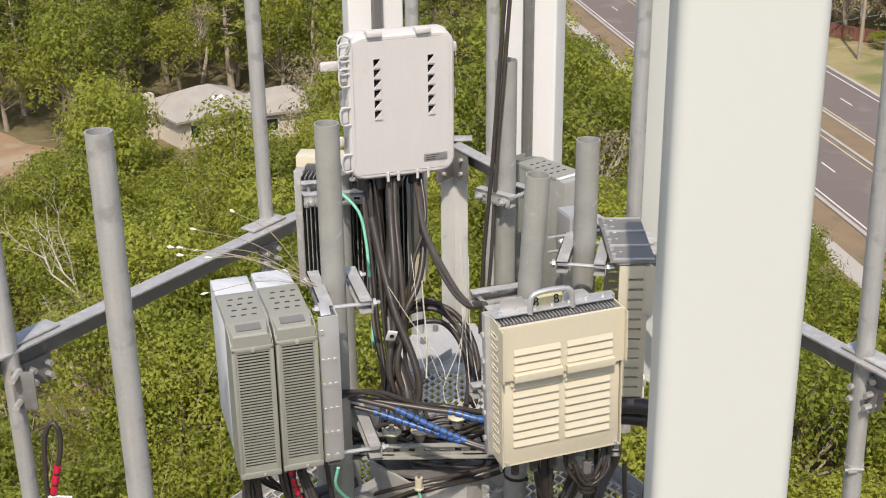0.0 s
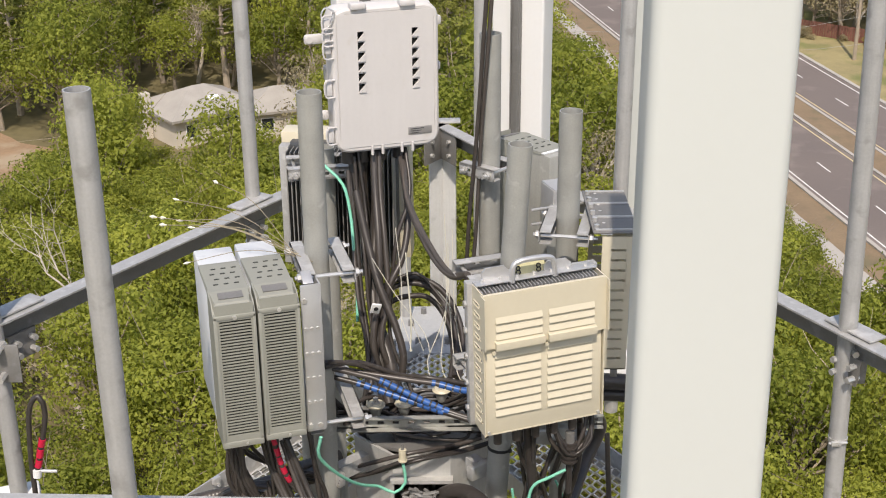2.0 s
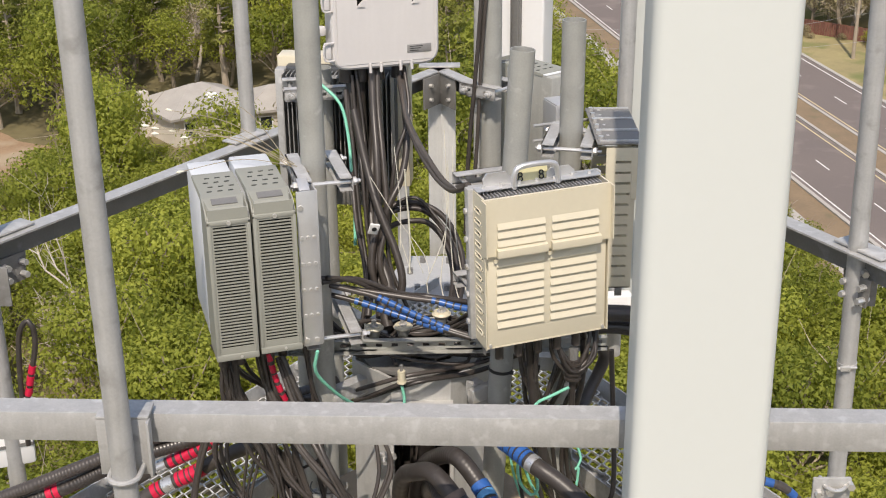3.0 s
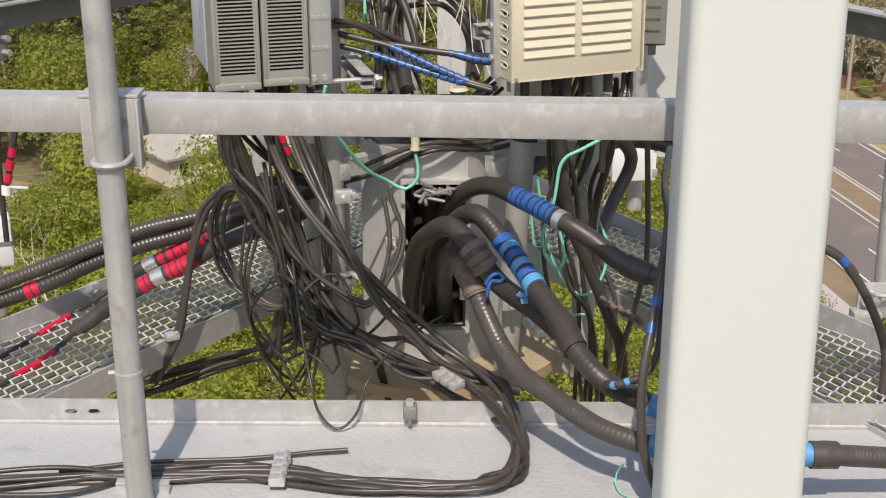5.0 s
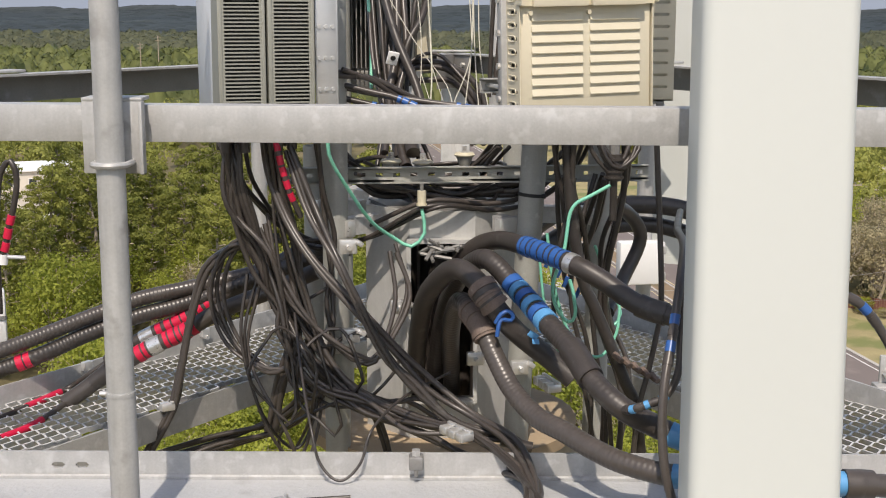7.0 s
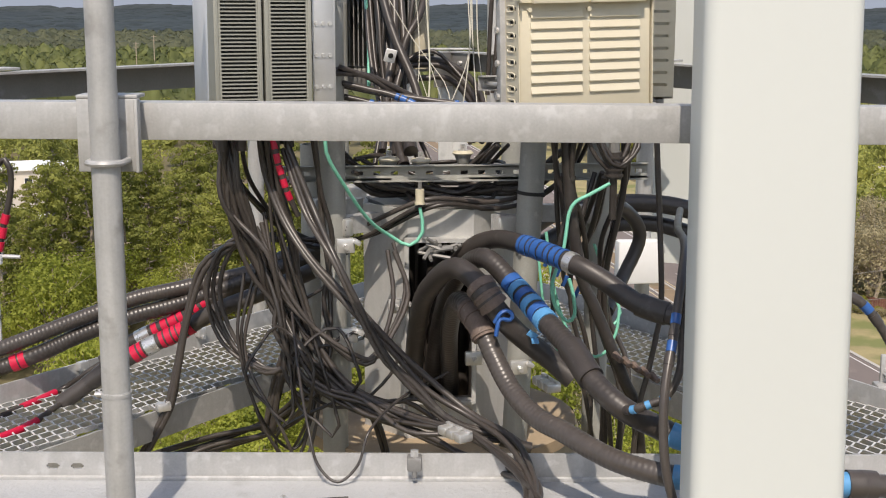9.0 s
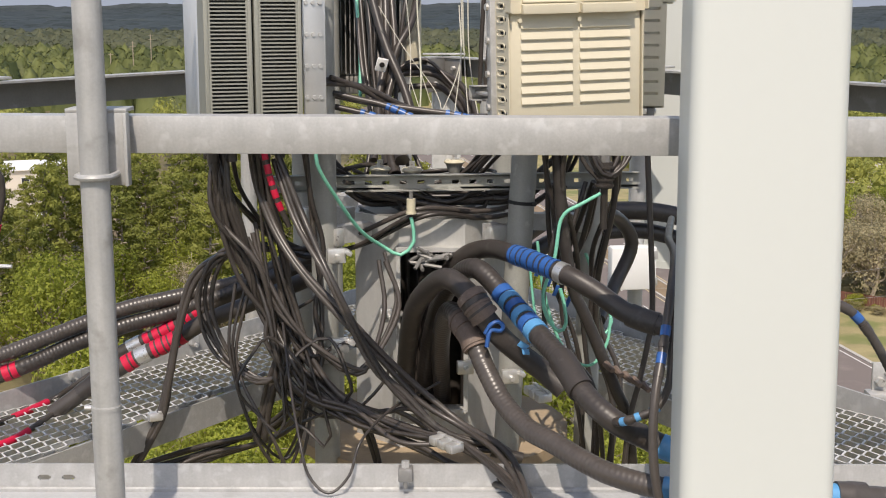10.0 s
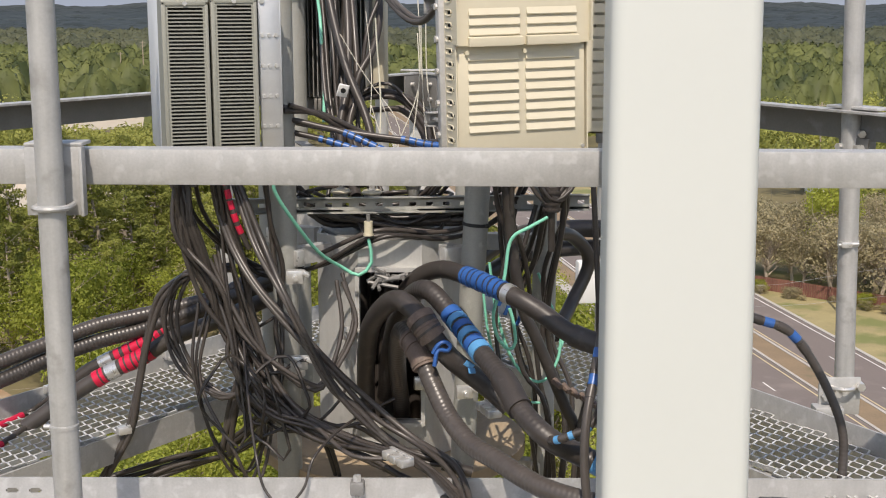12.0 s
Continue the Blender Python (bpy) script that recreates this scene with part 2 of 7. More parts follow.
class Shape:
    """Collects vertices and faces of one mesh."""

    def __init__(self):
        self.v, self.f = [], []

    def add(self, verts, faces):
        k = len(self.v)
        self.v += [tuple(p) for p in verts]
        self.f += [tuple(i + k for i in q) for q in faces]
        return self

    def box(self, c, s, ch=0.0, m=None):
        """A box at centre c with size s; ch cuts its edges."""
        x, y, z = (k / 2 for k in s)
        if ch <= 0:
            vs = [Vector((i * x, j * y, k * z)) for i in (-1, 1) for j in (-1, 1) for k in (-1, 1)]
            fs = [(0, 1, 3, 2), (4, 6, 7, 5), (0, 4, 5, 1), (2, 3, 7, 6), (0, 2, 6, 4), (1, 5, 7, 3)]
        else:
            ch = min(ch, x * 0.9, y * 0.9, z * 0.9)
            bm = bmesh.new()
            bmesh.ops.create_cube(bm, size=1.0)
            for w in bm.verts:
                w.co = Vector((w.co.x * 2 * x, w.co.y * 2 * y, w.co.z * 2 * z))
            bmesh.ops.bevel(bm, geom=list(bm.edges), offset=ch, segments=2, profile=0.5, affect="EDGES")
            bm.verts.index_update()
            vs = [w.co.copy() for w in bm.verts]
            fs = [tuple(w.index for w in q.verts) for q in bm.faces]
            bm.free()
        t = Matrix.Translation(c) @ m if m else Matrix.Translation(c)
        return self.add([t @ p for p in vs], fs)

    def ring(self, p, d, r, n, up=None):
        d = Vector(d).normalized()
        a = (up or (Vector((0, 0, 1)) if abs(d.z) < 0.9 else Vector((1, 0, 0)))).cross(d).normalized()
        b = d.cross(a)
        return [Vector(p) + (a * math.cos(2 * math.pi * k / n) + b * math.sin(2 * math.pi * k / n)) * r for k in range(n)]

    def cyl(self, p0, p1, r, r1=None, n=20, wall=0.0):
        """A bar, or a pipe open at both ends when it has a wall."""
        p0, p1 = Vector(p0), Vector(p1)
        d, r1 = p1 - p0, r if r1 is None else r1
        rings = [self.ring(p0, d, r, n), self.ring(p1, d, r1, n)]
        fs = [(k, (k + 1) % n, n + (k + 1) % n, n + k) for k in range(n)]
        if wall:
            rings += [self.ring(p1, d, r1 - wall, n), self.ring(p0, d, r - wall, n)]
            for q in (1, 2, 3):
                fs += [(q * n + k, q * n + (k + 1) % n, (q + 1) % 4 * n + (k + 1) % n, (q + 1) % 4 * n + k) for k in range(n)]
        else:
            fs += [tuple(range(n - 1, -1, -1)), tuple(range(n, 2 * n))]
        return self.add([p for q in rings for p in q], fs)

    def prism(self, outline, p0, p1, up=(0, 0, 1)):
        """A closed outline (side, up) drawn along p0 to p1."""
        p0, p1 = Vector(p0), Vector(p1)
        d = (p1 - p0).normalized()
        side = d.cross(Vector(up)).normalized()
        u = side.cross(d)
        n = len(outline)
        vs = [p + side * a + u * b for p in (p0, p1) for a, b in outline]
        fs = [(k, (k + 1) % n, n + (k + 1) % n, n + k) for k in range(n)] + [tuple(range(n - 1, -1, -1)), tuple(range(n, 2 * n))]
        return self.add(vs, fs)

    def tube(self, pts, r, n=8, rib=0.0, pitch=0.013, step=0.03, taper=None):
        """A cable along a smooth line through pts; rib and pitch corrugate it."""
        line = smooth_line(pts, pitch / 4 if rib else step)
        a, vs, fs = None, [], []
        for k, p in enumerate(line):
            d = (line[min(k + 1, len(line) - 1)] - line[max(k - 1, 0)]).normalized()
            a = (Vector((0, 0, 1)) if abs(d.z) < 0.9 else Vector((1, 0, 0))) if a is None else a
            a = (a - d * a.dot(d)).normalized()
            b = d.cross(a)
            q = r * (1 + (rib if k % 4 < 2 else -rib)) if rib else r
            if taper:
                q *= 1 + (taper - 1) * k / (len(line) - 1)
            vs += [p + (a * math.cos(2 * math.pi * j / n) + b * math.sin(2 * math.pi * j / n)) * q for j in range(n)]
        for k in range(len(line) - 1):
            fs += [(k * n + j, k * n + (j + 1) % n, (k + 1) * n + (j + 1) % n, (k + 1) * n + j) for j in range(n)]
        fs += [tuple(range(n - 1, -1, -1)), tuple(range((len(line) - 1) * n, len(line) * n))]
        return self.add(vs, fs)

    def mesh(self, name, mat, angle=35.0):
        me = bpy.data.meshes.new(name)
        me.from_pydata([tuple(p) for p in self.v], [], self.f)
        me.materials.append(mat)
        if angle:
            me.shade_smooth()
            me.set_sharp_from_angle(angle=radians(angle))
        me.update()
        return me


def smooth_line(pts, step):
    """Points about a step apart on a smooth line through pts."""
    P = [Vector(p) for p in pts]
    P = [2 * P[0] - P[1], *P, 2 * P[-1] - P[-2]]
    out = []
    for k in range(1, len(P) - 2):
        a, b, c, d = P[k - 1:k + 3]
        m = max(1, int(round((c - b).length / step)))
        for j in range(m):
            t = j / m
            out.append(0.5 * (2 * b + (c - a) * t + (2 * a - 5 * b + 4 * c - d) * t * t + (3 * b - a - 3 * c + d) * t ** 3))
    return out + [P[-2]]


def part(name, shape, mat, parent, label="", angle=35.0):
    ob = new(name, shape.mesh(name, mat, angle) if isinstance(shape, Shape) else shape)
    ob.parent = parent
    return tagged(ob, label) if label else ob


def thing(name, label, category, m=None, group="", kind="", shape=None, mat=None, angle=35.0):
    ob = new(name, shape.mesh(name, mat, angle) if shape else None)
    if m is not None:
        ob.matrix_basis = m
    return tagged(ob, label, category, group, kind)

# ---------------------------------------------------------------- platform of the mast
DECK_Z = -0.20
LEFT_A, LEFT_B = Vector((-2.06, 0.24, 0)), Vector((0.03, 3.40, 0))     # line of the left handrail
RIGHT_A, RIGHT_B = Vector((1.84, 0.24, 0)), Vector((0.03, 3.40, 0))    # line of the right handrail


def handrail(label, a, b, w, h, t=0.007):
    """An angle handrail: a flat leg on top that reaches inwards over an upright leg."""
    r = thing("handrail", label, "handrail", group="platform handrails")
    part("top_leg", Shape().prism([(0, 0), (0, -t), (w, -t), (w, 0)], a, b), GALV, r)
    # Darker steel puts the shade below the top leg into the colour.
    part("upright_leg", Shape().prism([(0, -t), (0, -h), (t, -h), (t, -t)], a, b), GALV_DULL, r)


RAIL_Z = 0.77
FRONT_YAW = -2.0          # the front edge is not quite square to the sides
fr = thing("handrail", "streaked galvanised channel handrail across the front of the platform", "handrail", pose(0, -0.018, RAIL_Z - 0.0075, 0, 0.11, FRONT_YAW), "platform handrails")
part("web", Shape().box((0, 0.003, -0.04), (4.4, 0.006, 0.08), 0.0012), GALV, fr)
part("top_flange", Shape().box((0, 0.038, -0.003), (4.4, 0.064, 0.006)), GALV, fr)
part("bottom_flange", Shape().box((0, 0.038, -0.077), (4.4, 0.064, 0.006)), GALV, fr)
up = Vector((0, 0, RAIL_Z))
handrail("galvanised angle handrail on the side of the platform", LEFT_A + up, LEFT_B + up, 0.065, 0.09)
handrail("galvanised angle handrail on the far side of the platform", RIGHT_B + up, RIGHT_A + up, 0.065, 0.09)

# splice caps where the side rails meet their posts
for x, y, yaw in ((-1.413, 1.215, 56.5), (1.395, 1.01, -60.2), (0.03, 3.36, 0), (-0.75, 2.235, 56.5), (0.79, 2.08, -60.2)):
    cap = thing("rail_splice", "galvanised splice plate bolted over the handrail", "bracket", pose(x, y, RAIL_Z + 0.004, 0, 0, yaw), "rail splices")
    part("plate", Shape().box((0, 0, 0.004), (0.20, 0.075, 0.008), 0.002), GALV, cap)
    part("gusset", Shape().prism([(-0.06, 0), (0.06, 0), (0.045, -0.10), (-0.045, -0.10)], (0, -0.012, -0.086), (0, -0.020, -0.086)), GALV_DULL, cap)
    for dx in (-0.035, 0.035):
        for dz in (-0.115, -0.16):
            part("bolt", Shape().cyl((dx, -0.05, dz), (dx, 0.0, dz), 0.011, n=6), ZINC, cap)


def mount_pipe(label, x, y, z0, z1, r=0.0302, mat=None, lean=(0, 0), group="antenna mount pipes"):
    s = Shape().cyl((0, 0, 0), (lean[0], lean[1], z1 - z0), r, n=28, wall=0.004)
    return thing("mount_pipe", label, "pipe", pose(x, y, z0), group, shape=s, mat=mat or GALV_PIPE)


mount_pipe("tall galvanised antenna pipe standing on the side rail", -0.748, 2.30, -0.25, 2.9)
mount_pipe("tall galvanised antenna pipe standing on the far rail", 0.79, 2.29, -0.25, 2.9)
mount_pipe("tall galvanised antenna pipe near the back corner", 0.222, 3.12, -0.25, 2.9)
mount_pipe("tall galvanised antenna pipe near the back corner", -0.15, 3.12, -0.25, 2.9)
mount_pipe("tall galvanised antenna pipe at the side post", -1.45, 1.10, -0.22, 2.9)
mount_pipe("tall galvanised antenna pipe clamped at the side post", 1.400, 1.02, -0.16, 2.9, lean=(-0.083, 0))

# the near pipe that stands in front of the handrail: capped top, one joint, two clamps
near = thing("mount_pipe", "near galvanised pipe, open on top, clamped to the front rail", "pipe", pose(-0.7215, -0.092, 0), "antenna mount pipes")
part("upper_tube", Shape().cyl((0, 0, 0.142), (0, 0, 1.90), 0.0302, n=32, wall=0.004), GALV_PIPE, near)
part("lower_tube", Shape().cyl((0, 0, -0.34), (0, 0, 0.150), 0.0315, n=32, wall=0.004), GALV_PIPE, near)
part("coupling_ring", Shape().cyl((0, 0, 0.140), (0, 0, 0.148), 0.0328, n=32), GALV_PIPE, near)
part("joint_bolt", Shape().cyl((-0.045, -0.004, 0.144), (-0.028, -0.004, 0.144), 0.006, n=8), ZINC, near)


def u_bolt(r, back, z=0.0, rod=0.007):
    """A U-bolt round a pipe at the origin, legs pointing to +y."""
    pts = [(-r, back, z), (-r, 0, z)] + [(-r * math.cos(a), -r * math.sin(a), z) for a in (0.5, 1.1, math.pi / 2, math.pi - 1.1, math.pi - 0.5)] + [(r, 0, z), (r, back, z)]
    return Shape().tube(pts, rod, 8, step=0.008)


def saddle(label, m, w, h, bolts, back=0.075, r=0.036):
    s = thing("pipe_saddle", label, "clamp", m, "pipe saddles")
    part("plate", Shape().box((-0.005, 0.052, 0), (w, 0.008, h), 0.002), GALV_PIPE, s)
    part("side_flange", Shape().box((w / 2 - 0.006, 0.045, 0.0), (0.008, 0.03, h), 0.002), GALV_PIPE, s)
    part("top_hook", Shape().box((-0.005, 0.085, h / 2 + 0.004), (w, 0.075, 0.008), 0.002), GALV_PIPE, s)
    for z in bolts:
        part("u_bolt", u_bolt(r, back, z), GALV, s)
    return s


saddle("galvanised saddle plate hooked over the front rail", pose(-0.7215, -0.092, 0.698), 0.13, 0.155, (-0.052,))
saddle("galvanised saddle plate at the deck edge", pose(-0.7215, -0.092, -0.235), 0.13, 0.10, (0.0,))

def perforated(xs, zs, holes, t):
    """One flat sheet in xz with rectangular holes cut through, front at y=0; holes are cells (i, k) of the grid."""
    s = Shape()
    nx, nz = len(xs), len(zs)
    s.v = [(x, y, z) for y in (0, t) for z in zs for x in xs]

    def at(y, i, k):
        return y * nx * nz + k * nx + i

    solid = {(i, k) for i in range(nx - 1) for k in range(nz - 1)} - holes
    for i, k in solid:
        s.f += [(at(0, i, k), at(0, i + 1, k), at(0, i + 1, k + 1), at(0, i, k + 1)), (at(1, i, k), at(1, i, k + 1), at(1, i + 1, k + 1), at(1, i + 1, k))]
        for di, dk, (a, b_) in ((-1, 0, ((0, 0), (0, 1))), (1, 0, ((1, 1), (1, 0))), (0, -1, ((1, 0), (0, 0))), (0, 1, ((0, 1), (1, 1)))):
            if (i + di, k + dk) not in solid:
                p, q = (i + a[0], k + a[1]), (i + b_[0], k + b_[1])
                s.f.append((at(0, *p), at(0, *q), at(1, *q), at(1, *p)))
    return s


# front deck channel with a punched upstand along its inner edge
deck = thing("deck_plate", "pale weathered galvanised deck channel across the front", "platform", pose(0, 0, 0, 0, 0, -0.5), kind="structure")
part("tread", Shape().box((0, 0.07, DECK_Z - 0.004), (4.2, 0.46, 0.008)), DECK, deck, "pale pitted tread")
part("front_flange", Shape().box((0, -0.164, DECK_Z - 0.05), (4.2, 0.008, 0.108)), GALV, deck)
lip = part("upstand", perforated([-2.1, -1.011, -1.0065, -0.9825, -0.978, -0.950, -0.9455, -0.9215, -0.917, 2.1], [-0.001, 0.0265, 0.0305, 0.0375, 0.0415, 0.069], {(i, k) for a in (1, 5) for i, k in ((a, 2), (a + 1, 1), (a + 1, 2), (a + 1, 3), (a + 2, 2))}, 0.008), GALV, deck, angle=20)
lip.location = (0, 0.300, DECK_Z)
part("crease", Shape().tube([(-2.1, 0.296, DECK_Z + 0.004), (0, 0.296, DECK_Z + 0.004), (2.1, 0.296, DECK_Z + 0.004)], 0.007, 6, step=1.0), GALV, deck)
nut = thing("beam_clamp", "galvanised clip with a square nut on the deck upstand", "clamp", pose(-0.085, 0.30, -0.13), "beam clamps")
part("clip", Shape().box((0, -0.016, -0.018), (0.036, 0.04, 0.035), 0.004), GALV_DULL, nut)
part("stud", Shape().cyl((0, -0.02, 0), (0, -0.02, 0.016), 0.011, n=6), ZINC, nut)
part("shank", Shape().cyl((0, -0.028, -0.052), (0, -0.028, -0.034), 0.006, n=10), GALV_DULL, nut)


def expanded_metal(m, length, y0, y1, cell, high, half):
    """Diamond mesh tread in the frame m, over its length (x) and from y0 to y1: strands zigzag along the world's x axis."""
    strands, inv = [], m.inverted()
    corners = [m @ Vector((x, y, 0)) for x in (-length / 2, length / 2) for y in (y0, y1)]
    left, near = min(c.x for c in corners), min(c.y for c in corners)
    wide, deep = max(c.x for c in corners) - left, max(c.y for c in corners) - near
    rise = inv.to_3x3() @ Vector((0, -0.019, 0.020))      # strands lean over towards the front of the platform
    for j in range(int(deep / high) + 2):
        pts = []
        for k in range(2 * int(wide / cell) + 3):
            x, y = left + k * cell / 2, near + (j + (0.46 if (k + j) % 2 else -0.46)) * high
            pts += [Vector((x - cell * 0.09, y, m.translation.z)), Vector((x + cell * 0.09, y, m.translation.z))]
        pts = [inv @ p for p in pts]
        runs = [[]]
        for p in pts:
            if abs(p.x) <= length / 2 and y0 < p.y < y1:
                runs[-1].append(p)
            elif runs[-1]:
                runs.append([])
        for run in runs:
            if len(run) < 2:
                continue
            vs, fs = [], []
            for k, p in enumerate(run):
                d = (run[min(k + 1, len(run) - 1)] - run[max(k - 1, 0)]).normalized()
                o = Vector((-d.y, d.x, 0)) * half
                vs += [p - o, p + o, p - o + rise, p + o + rise]
                if k:
                    q = 4 * k
                    fs += [(q - 2, q + 2, q + 3, q - 1), (q - 4, q - 3, q + 1, q), (q - 4, q, q + 2, q - 2), (q - 3, q - 1, q + 3, q + 1)]
            n = len(vs)
            strands.append(Shape().add(vs, fs + [(0, 2, 3, 1), (n - 4, n - 3, n - 1, n - 2)]))
    return strands


def walkway(label, a, b, width, side):
    """A grating walkway whose outer edge runs from a to b; side +1 when the inside lies to its right."""
    a, b = Vector((*a, 0)), Vector((*b, 0))
    d = b - a
    yaw = math.degrees(math.atan2(d.y, d.x))
    w = thing("walkway", label, "walkway", pose(*((a + b) / 2).xy, DECK_Z, 0, 0, yaw), "grating walkways", kind="structure")
    inner = -side * width
    y0, y1 = sorted((0.0, inner))
    for strand in expanded_metal(pose(*((a + b) / 2).xy, DECK_Z, 0, 0, yaw), d.length, y0 + 0.01, y1 - 0.01, 0.055, 0.030, 0.0029):
        tread = part("strand", strand.mesh("strand", BRIGHT_GALV, 0), None, w)
        tread.location = (0, 0, 0.005)
    part("outer_upstand", Shape().box((0, 0, 0.02), (d.length, 0.007, 0.11)), GALV, w)
    part("outer_ledge", Shape().box((0, inner * 0.06, -0.012), (d.length, 0.05, 0.008)), GALV, w)
    part("inner_beam", Shape().box((0, inner, -0.028), (d.length, 0.008, 0.085)), GALV, w)
    part("inner_ledge", Shape().box((0, inner * 0.94, -0.006), (d.length, 0.045, 0.008)), GALV, w)
    for k in range(4):
        x = -d.length / 2 + d.length * (k + 0.5) / 4
        part("cross_bar", Shape().box((x, inner / 2, -0.028), (0.008, width - 0.02, 0.05)), GALV_DULL, w)
    for x in (-0.62, -0.10, 0.42):
        part("clip", Shape().box((x, -side * 0.012, 0.066), (0.035, 0.022, 0.03), 0.004).cyl((x, -side * 0.03, 0.05), (x, side * 0.02, 0.05), 0.008, n=8), ZINC, w)
    return w


walkway("expanded-metal walkway with an upstand beside the side rail", (-1.62, 0.42), (0.02, 2.86), 0.42, 1)
walkway("expanded-metal walkway with an upstand along the far rail", (1.52, 0.42), (0.08, 2.86), 0.40, -1)

# corner post at the back
post = thing("corner_post", "weathered galvanised angle post at the back corner", "post", pose(0.04, 3.33, -0.2))
part("leaf_left", Shape().box((-0.033, -0.030, 0.47), (0.083, 0.008, 0.94), 0.001, pose(0, 0, 0, 0, 0, 38)), BRIGHT_GALV, post)
part("leaf_right", Shape().box((0.033, -0.030, 0.47), (0.083, 0.008, 0.94), 0.001, pose(0, 0, 0, 0, 0, -38)), BRIGHT_GALV, post)
for yaw_, sx in ((56.5, -1), (-60.2, 1)):
    gp = thing("corner_gusset", "dull grey gusset plate joining the rails at the back corner", "plate", pose(0.035, 3.30, 0.61, 0, 0, yaw_), "corner gussets")
    part("plate", Shape().box((sx * 0.085, -0.01, 0.075), (0.15, 0.008, 0.15), 0.001), GALV_DULL, gp)
    for dz in (0.04, 0.11):
        part("bolt", Shape().cyl((sx * 0.11, -0.03, dz), (sx * 0.11, -0.01, dz), 0.010, n=6), ZINC, gp)
# posts that carry the side rails
for x, y in ((-1.40, 1.03), (1.415, 0.99)):
    p = thing("rail_post", "galvanised bracket and short angle under the side rail", "post", pose(x, y, 0), "rail posts")
    part("angle", Shape().box((0, 0.03, 0.64), (0.075, 0.007, 0.14), 0.001), GALV_DULL, p)
    for z in (0.70, 0.60):
        part("bolt", Shape().cyl((-0.02, -0.02, z), (-0.02, 0.06, z), 0.012, n=6), ZINC, p)
rc = thing("pipe_saddle", "galvanised bracket clamping the pipe to the walkway upstand", "clamp", pose(1.385, 0.99, -0.12), "pipe saddles")
part("plate", Shape().box((-0.01, 0.0, 0.0), (0.13, 0.012, 0.12), 0.003), GALV, rc)
part("foot", Shape().box((-0.05, -0.02, -0.05), (0.09, 0.06, 0.05), 0.006), GALV, rc)
part("u_bolt", u_bolt(0.036, 0.05, 0.03), ZINC, rc)
for dx in (-0.055, -0.02, 0.05):
    part("nut", Shape().cyl((dx, -0.03, 0.02 + dx * 0.3), (dx, 0.0, 0.02 + dx * 0.3), 0.014, n=6), ZINC, rc)
band = thing("hose_clamp", "thin metal band clamp round the side pipe", "clamp", pose(1.386, 1.02, 0.36), "band clamps")
part("band", Shape().cyl((0, 0, -0.008), (0, 0, 0.008), 0.0325, n=28), ZINC, band)
part("screw", Shape().box((-0.015, -0.036, 0), (0.035, 0.012, 0.018), 0.003).cyl((-0.04, -0.034, 0.0), (0.022, -0.036, 0.004), 0.005, n=8), ZINC, band)

# ---------------------------------------------------------------- mast
MAST = Vector((-0.02, 1.085))


def mast():
    """An eight-sided hollow mast with a tall cable opening in front."""
    t = thing("mast", "galvanised steel mast with a tall cable opening", "mast", pose(MAST.x, MAST.y, 0))
    n, r, w = 8, 0.247, 0.012
    z0, z1, zt = -0.155, 0.31, 0.40

    def corner(k, rad):
        a = -math.pi / 2 + math.pi / n + 2 * math.pi * k / n
        return Vector((rad * math.cos(a), rad * math.sin(a), 0))

    levels = (-37.9, z0, z1, zt)
    s = Shape()
    s.v = [tuple(corner(k, rad) + Vector((0, 0, z))) for rad in (r, r - w) for z in levels for k in range(n)]

    def at(side, lev, k):
        return side * 4 * n + lev * n + k % n

    for k in range(n):
        for lev in range(3):
            if k == n - 1 and lev == 1:
                s.f += [(at(0, 1, k), at(0, 1, k + 1), at(1, 1, k + 1), at(1, 1, k)), (at(0, 2, k), at(1, 2, k), at(1, 2, k + 1), at(0, 2, k + 1)),
                        (at(0, 1, k), at(1, 1, k), at(1, 2, k), at(0, 2, k)), (at(0, 1, k + 1), at(0, 2, k + 1), at(1, 2, k + 1), at(1, 1, k + 1))]
                continue
            s.f += [(at(0, lev, k), at(0, lev, k + 1), at(0, lev + 1, k + 1), at(0, lev + 1, k)), (at(1, lev, k), at(1, lev + 1, k), at(1, lev + 1, k + 1), at(1, lev, k + 1))]
        s.f.append((at(0, 3, k), at(0, 3, k + 1), at(1, 3, k + 1), at(1, 3, k)))
    part("shaft", s, MAST_GALV, t, angle=10)
    a, b = corner(-1, r + 0.006), corner(0, r + 0.006)
    rim = Shape()
    for p in (a, b):
        rim.box((p.x, p.y, (z0 + z1) / 2), (0.012, 0.04, z1 - z0 + 0.02))
    rim.box(((a.x + b.x) / 2, a.y, z0 - 0.006), (b.x - a.x, 0.05, 0.012)).box(((a.x + b.x) / 2, a.y, z1 + 0.006), (b.x - a.x, 0.05, 0.012))
    part("opening_rim", rim, MAST_GALV, t)
    part("base_collar", Shape().cyl((0, 0, -0.315), (0, 0, -0.28), 0.42, n=32), TAN, t, "tan collar plate round the shaft")
    part("top_cap", Shape().cyl((0, 0, 0.392), (0, 0, 0.404), 0.225, n=8, wall=0.09), GALV_DULL, t)
    return t


mast()
for k in range(9):
    q = random.Random(60 + k)
    x_, y_ = MAST.x + q.uniform(-0.13, 0.13), MAST.y + q.uniform(-0.12, 0.14)
    thing("feeder_cable", "black feeder cable rising inside the mast", "cable", group="thick feeder cables", shape=Shape().tube([(x_, y_, -3.0), (x_ + 0.01, y_, -1.0), (x_, y_ - 0.01, -0.2), (x_ + 0.01, y_, 0.36)], 0.026, 12, step=0.2), mat=RUBBER, angle=60)

